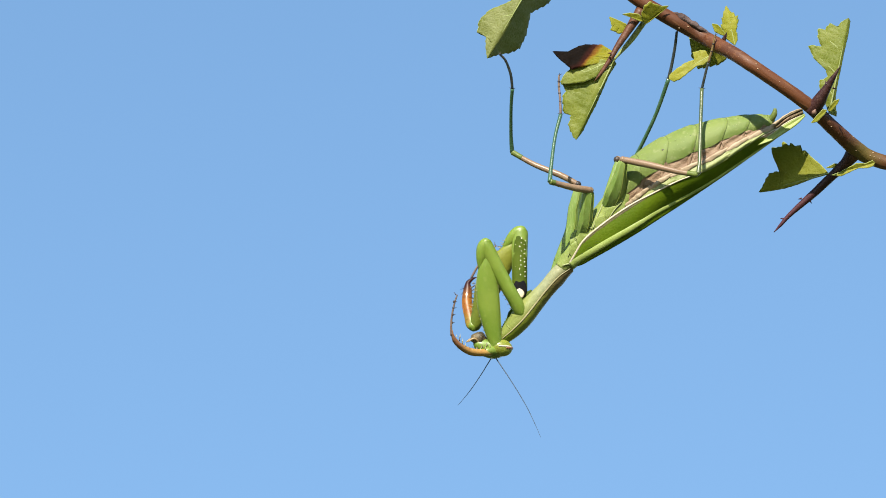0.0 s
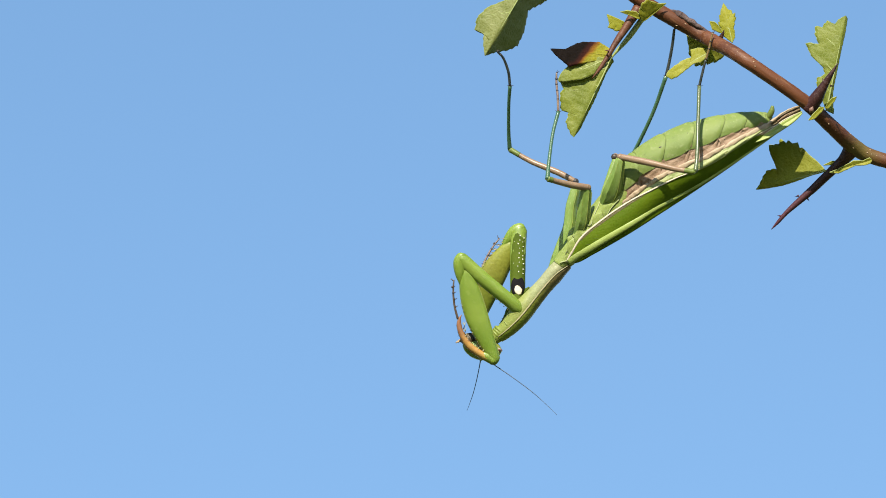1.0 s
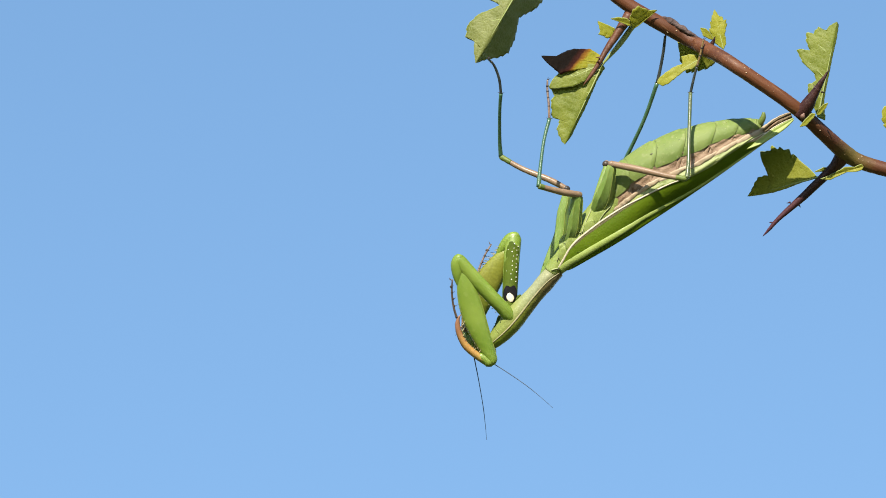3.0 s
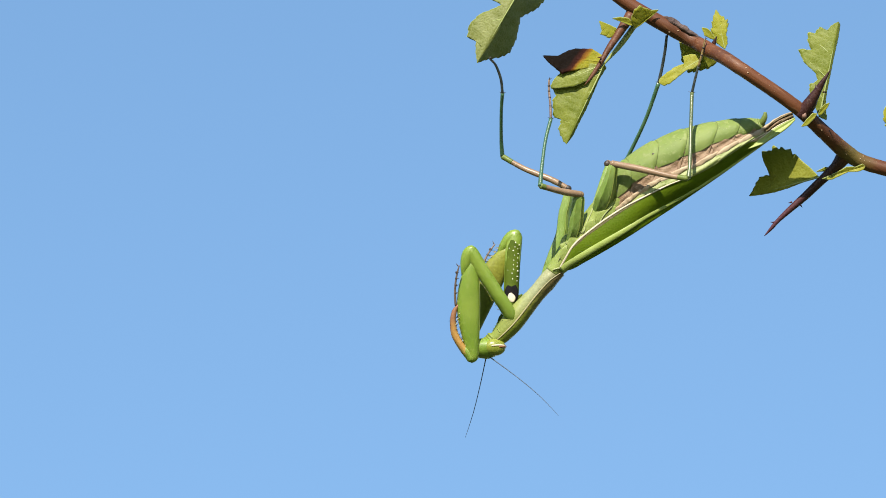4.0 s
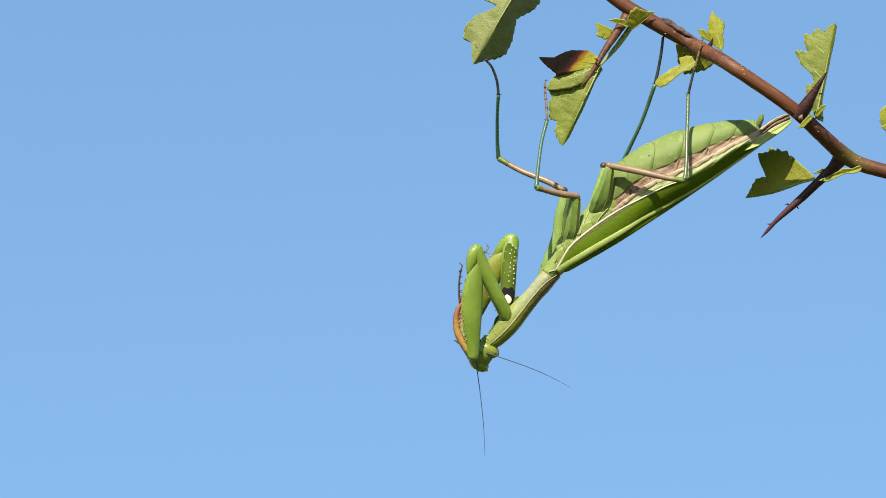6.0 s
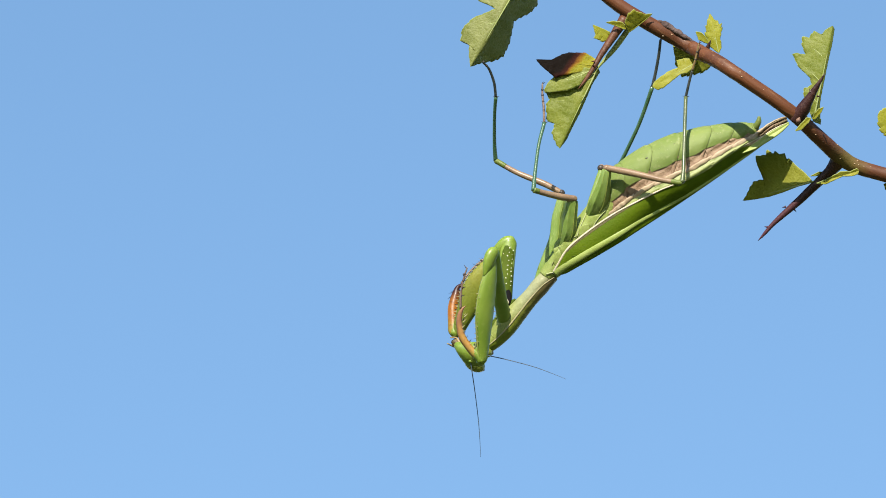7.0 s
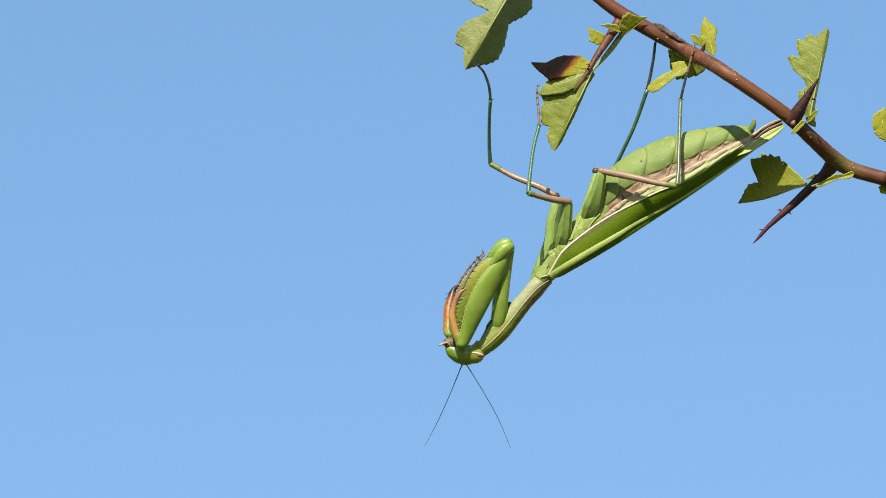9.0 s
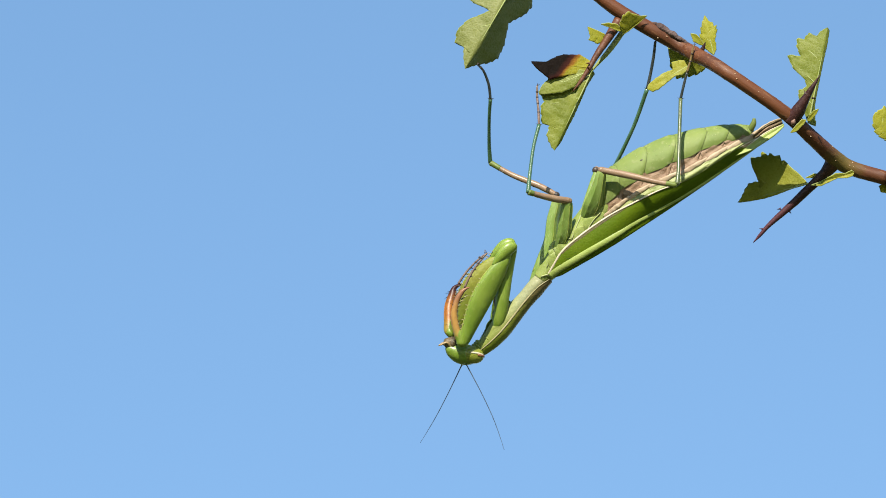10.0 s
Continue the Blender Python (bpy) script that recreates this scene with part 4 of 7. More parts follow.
def make_abdomen():
    ob = part("abdomen", sweep([(r[0], r[1], r[2], r[3] * 0.95, r[4] * 0.95) for r in ABDOMEN], 60, 36, wobble=0.03), BELLY, mantis)
    st = spline(ABDOMEN, 61)
    cuts = [0, 12, 21, 30, 39, 47, 54, 60]
    fr = frames_along([q[:3] for q in st])

    def ring(q, angle, grow, out=0.0):
        t, nn, sd = fr[q]
        a = radians(angle)
        return Vector(st[q][:3]) + nn * (st[q][3] * grow * math.cos(a)) - sd * (st[q][4] * grow * math.sin(a) + out)

    def lean(angle, q):
        """How far a belly plate's edge runs ahead of the cross-section, in steps of the axis: it bows towards the tail."""
        a = radians(min(max(angle, -90), 112))
        return 0.66 * st[q][3] * math.cos(a) + 1.3 * math.sin(2 * a)

    def belly(back, angle, grow):
        back = min(max(back, 0.0), 59.999)
        i = int(back)
        return ring(i, angle, grow).lerp(ring(i + 1, angle, grow), back - i)

    def flank(q, drop, out):
        """A point on the side below the middle: drop in parts of the height, out beyond the widest place."""
        t, nn, sd = fr[q]
        return Vector(st[q][:3]) - nn * (st[q][3] * drop) - sd * (st[q][4] + out * min(1.0, st[q][4] / 3.2))

    for k, (i, j) in enumerate(zip(cuts, cuts[1:])):
        plate = bmesh.new()
        lines = []
        for q in range(i, min(j + 1, 60) + 1):
            f = min((q - i) / (j - i), 1.0)
            swell = 0.970 + 0.052 * f ** 0.8 - (0.06 if q == min(j + 1, 60) else 0)
            low = 96 + 6 * f - 26 * max(f - 0.8, 0) + (20 * f if k == 5 else 26 if k == 6 else 0)
            ring_pts = []
            for m in range(31):
                ang = -100 + (low + 100) * m / 30
                v = belly(q + lean(ang, q) * (1 if 0 < q < 58 else 0), ang, swell)
                v += Vector(noise.noise_vector(v * 0.9)) * 0.05
                ring_pts.append(plate.verts.new(v * MM))
            lines.append(ring_pts)
        for r0, r1 in zip(lines, lines[1:]):
            for m in range(30):
                plate.faces.new((r0[m], r0[m + 1], r1[m + 1], r1[m]))
        part("sternite", plate, BELLY, ob)
        # flaring side fold and the cream lip of the back plate
        fold = bmesh.new()
        grid = []
        for q in range(i, min(j + 1, 60) + 1):
            f = min((q - i) / (j - i), 1.0)
            wide = min(1.0, st[q][4] / 3.2)
            p0, p1 = ring(q, 86, 0.975), flank(q, 0.74, 0.22)
            line = []
            for m in range(19):
                g = m / 18
                v = p0.lerp(p1, g)
                pleat = 0.11 * math.sin(g * 15 + f * 5.0 + k) + 0.10 * math.sin(g * 6.0 - f * 9.0 + 2 * k) + 0.42 * math.exp(-((f - 0.93) / 0.07) ** 2) - 0.1
                v.y += (pleat * min(1.0, 2.6 * g) * (1 - 0.6 * g) + 0.25 * math.sin(math.pi * g)) * wide
                line.append(fold.verts.new(v * MM))
            grid.append(line)
        for r0, r1 in zip(grid, grid[1:]):
            for m in range(18):
                fold.faces.new((r0[m], r0[m + 1], r1[m + 1], r1[m]))
        part("pleurite", fold, PLEURA, ob, "pleated tan-brown side fold")
        for m, (qa, aa, qb, drop) in enumerate(((j, 98, j - 3, .66),)):
            qa, qb = min(qa, 59), min(max(qb, 0), 59)
            p, r = ring(qa, aa, 0.985), flank(qb, drop, 0.10)
            p.y += 0.12
            mid = p.lerp(r, 0.5) + Vector((0.25 * (m % 2) - 0.1, 0.16, 0.1))
            part("fold_ridge", sweep([(*p, .12, .1), (*mid, .34, .14), (*r, .12, .08)], 16, 10, wobble=0.08, seed=k * 4 + m), PLEURA, ob)
        lip = []
        strip = bmesh.new()
        rails = []
        for q in range(i, min(j + 1, 60) + 1):
            f = min((q - i) / (j - i), 1.0)
            lip.append((*flank(q, 0.70 - 0.08 * f, 0.34 + 0.14 * math.sin(math.pi * f)), 0.24 + 0.66 * f * (1.1 - f) + 0.10 * noise.noise(Vector((q * 0.6, k, 0))), 0.16))
            pa, pb = flank(q, 0.66, 0.20), flank(q, 1.06, 0.55)
            rails.append([strip.verts.new((pa.lerp(pb, m / 8) + Vector((0, -0.30 * math.sin(math.pi * m / 8) - 0.10 * math.sin(3 * math.pi * m / 8 + 2.5 * f), 0))) * MM) for m in range(9)])
        for r0, r1 in zip(rails, rails[1:]):
            for m in range(8):
                strip.faces.new((r0[m], r0[m + 1], r1[m + 1], r1[m]))
        part("tergite_edge", sweep(lip, len(lip) * 2, 10, wobble=0.3, seed=k), LIP, ob, "cream-tan ridge along the side")
        part("tergite_flap", strip, FLAP, ob)
    for q, a0, a1 in ((12, -60, 88), (21, -60, 92), (30, -60, 94), (39, -60, 94), (47, -60, 92)):
        line = []
        for m in range(17):
            ang = a0 + (a1 - a0) * m / 16
            line.append((*belly(q + 0.75 + lean(ang, q), ang, 1.018), 0.014 + 0.03 * (m / 16) ** 2, 0.03))
        part("crease", sweep(line, 32, 5), CREASE, ob)
    spots = bmesh.new()
    for u, v, r in ((1178, 260, .26), (1226, 235, .15), (1180, 256, .1), (1290, 246, .12)):
        x, _, z = on(u, v)
        q = min(st, key=lambda w: (w[0] - x) ** 2 + (w[2] - z) ** 2)
        d = math.hypot(q[0] - x, q[2] - z)
        ellipsoid((x, -q[4] * math.sqrt(max(1 - (d / q[3]) ** 2, 0.05)) * 1.005, z), (r * 1.4, .09, r * .7), 8, 6, spots)
    scuffs = bmesh.new()
    rnd = random.Random(11)
    for k in range(46):
        q, a = rnd.randint(6, 46), rnd.uniform(34, 82)
        c = ring(q, a, 1.012)
        ellipsoid(c, (rnd.uniform(.06, .18), .03, rnd.uniform(.03, .05)), 6, 4, scuffs, turn=Euler((0, rnd.uniform(0, 3.1), 0)).to_matrix().to_4x4())
    tagged(part("scuffs", scuffs, SEAM, ob, "tiny pale scuffs on the belly"), kind="stuff")
    part("dark_spots", spots, TARSUS, ob, "tiny dark spots on the belly")
    # cerci and the keel at the hind end
    part("cercus", sweep([(*on(1362, 212, -.9), .4, .5), (*on(1370, 204, -1.2), .55, .5), (*on(1375, 195, -1.3), .5, .45), (*on(1376, 186, -1.3), .25, .25)], 14, 10), KNEE, ob)
    part("end_plate", sweep([(*on(1340, 214), 1.7, 2.0), (*on(1356, 210), 1.25, 1.5), (*on(1368, 208), .8, 1.0), (*on(1376, 205), .2, .3)], 14, 14), BELLY, ob)


make_abdomen()


def wing(side, label):
    """A forewing folded along the back: costal flange, raised rib and the field below it. side -1 faces the lens."""
    def curve(*uv):
        return spline([on(u, v)[::2] for u, v in uv], 49)

    top = curve((1013, 462), (1022, 445), (1040, 417), (1080, 384), (1122, 356), (1160, 336), (1205, 314), (1250, 296), (1300, 264), (1350, 237), (1400, 212), (1425, 200))
    rib = curve((1016, 463), (1030, 452), (1050, 440), (1085, 419), (1125, 395), (1162, 371), (1205, 347), (1250, 322), (1300, 290), (1350, 256), (1400, 220), (1425, 201))
    low = curve((1018, 465), (1034, 462), (1056, 450), (1095, 428), (1135, 404), (1172, 380), (1212, 354), (1254, 326), (1302, 293), (1352, 257), (1400, 222), (1425, 202))
    reach = spline([(1.8,), (2.6,), (3.5,), (4.5,), (5.2,), (5.4,), (5.3,), (5.0,), (4.3,), (3.0,), (1.4,), (0.5,)], 49)
    tuck = spline([(1.05,), (1.10,), (1.12,), (1.12,), (1.04,), (0.88,), (0.74,), (0.68,), (0.68,), (0.72,), (0.82,), (0.9,)], 49)
    bm = bmesh.new()
    grid = []
    for i in range(49):
        d = side * reach[i][0]
        line = []
        for j in range(19):
            f = j / 18
            if f < 0.5:
                g = f / 0.5
                x, z = top[i] + (rib[i] - top[i]) * g
                y = d * (1.0 + 0.06 * math.sin(math.pi * g) - (1 - tuck[i][0]) * g)
            else:
                g = (f - 0.5) / 0.5
                x, z = rib[i] + (low[i] - rib[i]) * min(g / 0.8, 1.0)
                y = d * tuck[i][0] * (1 - 0.10 * min(g / 0.8, 1.0) - 0.85 * max(g - 0.8, 0) / 0.2)
            line.append(bm.verts.new(Vector((x, y, z)) * MM))
        grid.append(line)
    for i in range(48):
        for j in range(18):
            q = (grid[i][j], grid[i + 1][j], grid[i + 1][j + 1], grid[i][j + 1])
            bm.faces.new(q if side > 0 else q[::-1])
    ob = part("wing", bm, WING, mantis, label)
    mod = ob.modifiers.new("thickness", "SOLIDIFY")
    mod.thickness, mod.offset = 0.00018, 0
    part("costal_edge", sweep([(t[0], side * r[0] * 1.01, t[1], 0.25 * (1.05 - k / 55), 0.24) for k, (t, r) in enumerate(zip(top, reach))], 60, 8), CREAM, ob, "cream front edge of the wing")
    part("rib", sweep([(t[0], side * r[0] * k[0] * 1.01, t[1], 0.60 * (1.1 - 0.8 * i / 49) + .05, 0.24 * (1.05 - i / 49) + .05) for i, (t, r, k) in enumerate(zip(rib, reach, tuck))], 60, 8), WINGRIB, ob, "pale green raised wing vein")
    tint = bmesh.new()
    rails = []
    for i in range(3, 40):
        a = Vector((top[i][0], side * reach[i][0] * 1.015, top[i][1]))
        b = Vector((rib[i][0], side * reach[i][0] * (tuck[i][0] + 0.03), rib[i][1]))
        w = 0.12 * math.exp(-((i - 12) / 9) ** 2) + 0.04 + 0.05 * noise.noise(Vector((i * 0.5, 3, 0)))
        rails.append([tint.verts.new((a.lerp(b, max(w, 0.03) * m / 3) + Vector((0, side * (0.05 + 0.06 * math.sin(math.pi * w * m / 3) * reach[i][0]), 0))) * MM) for m in range(4)])
    for r0, r1 in zip(rails, rails[1:]):
        for m in range(3):
            tint.faces.new((r0[m], r0[m + 1], r1[m + 1], r1[m]))
    part("costal_field", tint, COSTAL, ob, "purplish-brown tint behind the front edge")
    veins = bmesh.new()
    for k in range(3, 34):
        i, j = k, min(k + 5, 48)
        a, b = Vector((top[i][0], side * reach[i][0] * 1.02, top[i][1])), Vector((rib[j][0], side * reach[j][0] * (tuck[j][0] + 0.03), rib[j][1]))
        p = a.lerp(b, 0.12)
        q = a.lerp(b, 0.5) + Vector((0, side * 0.2, 0))
        r = a.lerp(b, 0.9)
        q += Vector((0.5 * noise.noise(Vector((k * 1.7, 0, 0))), 0, 0.5 * noise.noise(Vector((0, k * 2.3, 0)))))
        sweep([(*p, .03, .03), (*q, .05, .05), (*r, .03, .03)], 7, 5, bm=veins)
    tagged(part("cross_veins", veins, WINGVEIN, ob), kind="stuff")
    return ob


wing(-1, "long green forewing folded along the body")
wing(1, "far green forewing folded along the body")


def sheet(upper, lower, n, pleats=0.0, waves=3.0, across=8):
    """A thin pleated sheet ruled between two lines."""
    bm = bmesh.new()
    grid = []
    for i, (p, q) in enumerate(zip(spline(upper, n), spline(lower, n))):
        grid.append([bm.verts.new(Vector(p + (q - p) * j / across - np.array((0, pleats * math.sin(j / across * waves * 2 * math.pi) * math.sin(math.pi * (0.1 + 0.8 * i / n)), 0))) * MM) for j in range(across + 1)])
    for r0, r1 in zip(grid, grid[1:]):
        for j in range(across):
            bm.faces.new((r0[j], r0[j + 1], r1[j + 1], r1[j]))
    return bm


def thick(ob, metres):
    mod = ob.modifiers.new("thickness", "SOLIDIFY")
    mod.thickness, mod.offset = metres, 0
    return ob


# folded ends of the wings behind the tail
hind = thick(part("hind_wing_tip", sheet([on(1352, 231, -2.2), on(1374, 214, -1.7), on(1396, 199, -1.2), on(1413, 190, -.8), on(1424, 186, -.4)],
                                         [on(1356, 240, -2.5), on(1382, 222, -1.3), on(1402, 209, -.9), on(1417, 201, -.7), on(1427, 196, -.3)], 24, 0.30, 2.0, 14), FOLDSHADED, mantis, "tan-brown pleated hind wing tip, darkened as in shadow"), 0.00012)
part("upper_fold", sweep([(*on(1350, 232, -2.3), .12, .2), (*on(1374, 214, -1.8), .26, .3), (*on(1396, 198, -1.3), .16, .2), (*on(1412, 190, -.9), .13, .16), (*on(1425, 186, -.4), .05, .08)], 24, 9, wobble=0.5, seed=2), LIP, hind, "cream-tan wing fold")
part("upper_fold", sweep([(*on(1384, 214, -1.5), .1, .15), (*on(1400, 203, -1.2), .18, .2), (*on(1422, 191, -.5), .06, .1)], 18, 9, wobble=0.4, seed=5), PLEURA, hind)
part("upper_fold", sweep([(*on(1326, 247, -2.9), .15, .3), (*on(1350, 238, -2.7), .34, .35), (*on(1368, 229, -2.3), .30, .3), (*on(1378, 222, -1.9), .1, .1)], 18, 9, wobble=0.4, seed=7), LIP, hind, "cream wing fold")
apex = thick(part("wing_apex", sheet([on(1340, 249, -2.6), on(1368, 232, -2.4), on(1392, 214, -2.0), on(1412, 203, -1.5), on(1428, 196, -.8)],
                                     [on(1344, 252, -2.9), on(1372, 242, -3.0), on(1397, 227, -2.6), on(1415, 214, -1.9), on(1429, 200, -.9)], 24, 0.10, 1.5, 8), WINGRIB, mantis, "pale green wing tip"), 0.00016)
part("apex_edge", sweep([(*on(1340, 249, -2.7), .06, .08), (*on(1368, 232, -2.5), .10, .12), (*on(1392, 214, -2.1), .10, .12), (*on(1412, 203, -1.6), .08, .1), (*on(1429, 196, -.8), .04, .05)], 24, 7), CREAM, apex)


def walking_leg(coxa, femur, tibia, tarsus, sink, shade, foot=FOOT):
    """A slender walking leg; each argument lists plan points with depth and radius."""
    sides, turn, wide = (7, 20, 1.06) if sink else (5, 38, 1.12)
    c = part("coxa", sweep([(*q[:3], q[3] * wide, q[4]) for q in coxa], 26, sides * 8, wobble=0.05, twist=turn, flutes=sides, groove=0.09), COXA, mantis, sharp=38)
    st = spline(coxa, 30)
    # Thin pale tubes on the flute edges: glints put into the colour.
    for k in range(sides):
        line = []
        for i, (t, nn, sd) in list(enumerate(frames_along([q[:3] for q in st])))[3:28:4]:
            b = radians(360 / sides * k + turn)
            line.append((*(Vector(st[i][:3]) + nn * (st[i][3] * wide * 0.98 * math.cos(b)) - sd * (st[i][4] * 0.98 * math.sin(b))), .06, .06))
        part("coxa_ridge_glint", sweep(line, 22, 7), PALE, c)
    part("trochanter", ellipsoid(femur[0][:3], (0.62, 0.6, 0.6) if sink else (0.64, 0.62, 0.6), 14, 10), BROWN if sink else TARSUS, c)
    f = part("femur", sweep(femur, 26, 12, wobble=0.04), BROWN, mantis, "slim tan-brown femur")
    e = femur[-1]
    sf = spline(femur, 27)
    part("knee", sweep([(*q[:3], q[3] + 0.02 + 0.05 * n_q / 8, q[4] + 0.02 + 0.05 * n_q / 8) for n_q, q in enumerate(sf[22:])] + [(*(Vector(e[:3]) + (Vector(sf[-1][:3]) - Vector(sf[-2][:3])) * 0.9), 0.2, 0.2)], 16, 12), KNEE, f, "green knee end of the femur")
    part("tibia", sweep([(*q[:3], q[3] * .85, q[4] * .85) for q in tibia], 26, 10, wobble=0.04), OLIVE if shade.startswith("slender olive") else TEAL, mantis, shade)
    thin = spline([(*q[:3], q[3] * .8, q[4] * .8) for q in tarsus], 34)
    cut = 16 if foot is FOOTGOLD else 34
    q = part("tarsus", sweep(thin[:cut], cut, 9, wobble=0.05), FOOT if foot is FOOTGOLD else foot, mantis, {FOOT: "thin slate-dark jointed foot", FOOTGOLD: "thin slate foot with golden-brown joints", FOOTROSE: "thin rosy-brown jointed foot"}[foot])
    if cut < 34:
        part("toes", sweep(thin[cut - 1:], 34 - cut + 1, 9, wobble=0.15), foot, q, "golden-brown toe joints")
    spurs = bmesh.new()
    p = Vector(tibia[-1][:3])
    for w in ((0.9, -0.3, 0.2), (-0.8, -0.4, 0.3)):
        spike(spurs, p, w, 0.75, 0.13)
    part("spurs", spurs, TARSUS, q)
    joints = bmesh.new()
    st = spline(tarsus, 34)
    for k in (9, 16, 22, 27):
        ellipsoid(st[k][:3], (0.25, 0.24, 0.24), 8, 6, joints)
    part("joints", joints, TARSUS, q)
    claws = bmesh.new()
    end = Vector(tarsus[-1][:3])
    for w in ((0.7, -0.5, 0.4), (0.2, 0.6, 0.6)):
        spike(claws, end, w, 0.8, 0.12)
    part("claws", claws, TARSUS, q)


# middle leg that faces the lens
walking_leg([(*on(1033, 412, -1.3), .9, .7), (*on(1038, 397, -2.2), 1.12, .9), (*on(1041, 382, -2.7), 1.15, .95), (*on(1043, 362, -3.1), 1.1, .95), (*on(1045, 346, -3.4), 1.02, 0.9), (*on(1046, 334, -3.6), .95, .8)],
            [(*on(1049, 331, -3.8), .60, .6), (*on(1022, 327, -5.4), .60, .58), (*on(996, 321, -7.0), .52, .52), (*on(978, 316, -8.0), .48, .48)],
            [(*on(977, 317, -8.0), .5, .5), (*on(980, 286, -6.8), .38, .4), (*on(987, 236, -4.8), .35, .36), (*on(997, 197, -3.2), .40, .4)],
            [(*on(997, 197, -3.2), .30, .28), (*on(996, 170, -2.6), .27, .25), (*on(994, 148, -2.0), .25, .22), (*on(994, 128, -1.8), .2, .16)], True, "slender grey-green tibia", FOOTROSE)
# middle leg on the far side
walking_leg([(*on(984, 474, 0.6), .45, .6), (*on(996, 450, 1.0), .9, 1.0), (*on(1007, 426, 1.4), 1.08, 1.05), (*on(1017, 400, 1.8), 1.15, 1.1), (*on(1021, 364, 2.3), 1.05, 1.0), (*on(1027, 340, 2.6), 0.95, 0.9), (*on(1029, 326, 2.7), 0.75, 0.7)],
            [(*on(1028, 320, 2.8), .5, .55), (*on(998, 304, 3.6), .56, .55), (*on(950, 284, 5.2), .48, .5), (*on(913, 263, 6.2), .45, .45)],
            [(*on(912, 262, 6.2), .48, .48), (*on(910, 232, 5.0), .38, .4), (*on(910, 182, 2.4), .35, .36), (*on(912, 151, 0.8), .40, .4)],
            [(*on(912, 151, 0.8), .32, .3), (*on(909, 126, -0.2), .32, .28), (*on(900, 102, -1.2), .28, .26), (*on(889, 90, -1.8), .24, .2)], False, "slender grey-green tibia")
# hind leg that faces the lens
walking_leg([(*on(1080, 364, -1.6), 1.1, .9), (*on(1087, 350, -2.5), 1.5, 1.1), (*on(1094, 332, -3.4), 1.58, 1.2), (*on(1101, 306, -4.3), 1.12, 1.0), (*on(1105, 286, -4.7), .85, .8), (*on(1106, 278, -4.7), .6, .6)],
            [(*on(1106, 277, -4.9), .58, .58), (*on(1150, 286, -6.8), .60, .58), (*on(1200, 298, -8.8), .50, .5), (*on(1234, 304, -10.2), .45, .46)],
            [(*on(1237, 303, -10.2), .52, .52), (*on(1240, 280, -9.2), .40, .42), (*on(1243, 215, -6.0), .38, .38), (*on(1246, 152, -3.2), .40, .4)],
            [(*on(1246, 152, -3.2), .32, .3), (*on(1254, 118, -3.7), .29, .27), (*on(1263, 86, -4.2), .26, .24), (*on(1269, 58, -4.4), .2, .16)], True, "slender olive-green tibia", FOOTGOLD)
# hind leg on the far side
walking_leg([(*on(1068, 386, 2.0), 1.0, 1.0), (*on(1078, 360, 2.6), 1.1, 1.1), (*on(1087, 330, 3.2), 1.05, 1.0), (*on(1095, 302, 3.8), .9, .9), (*on(1100, 282, 4.2), .7, .7)],
            [(*on(1098, 276, 4.4), .7, .65), (*on(1108, 280, 6.0), .62, .6), (*on(1116, 286, 8.0), .52, .5), (*on(1120, 292, 9.0), .5, .5)],
            [(*on(1120, 293, 9.0), .5, .5), (*on(1136, 262, 7.6), .42, .42), (*on(1166, 198, 4.8), .40, .4), (*on(1189, 133, 2.4), .44, .42)],
            [(*on(1189, 133, 2.4), .38, .34), (*on(1195, 105, 1.9), .36, .32), (*on(1200, 76, 1.3), .34, .3), (*on(1203, 50, 0.9), .3, .28)], False, "slender dark green tibia")


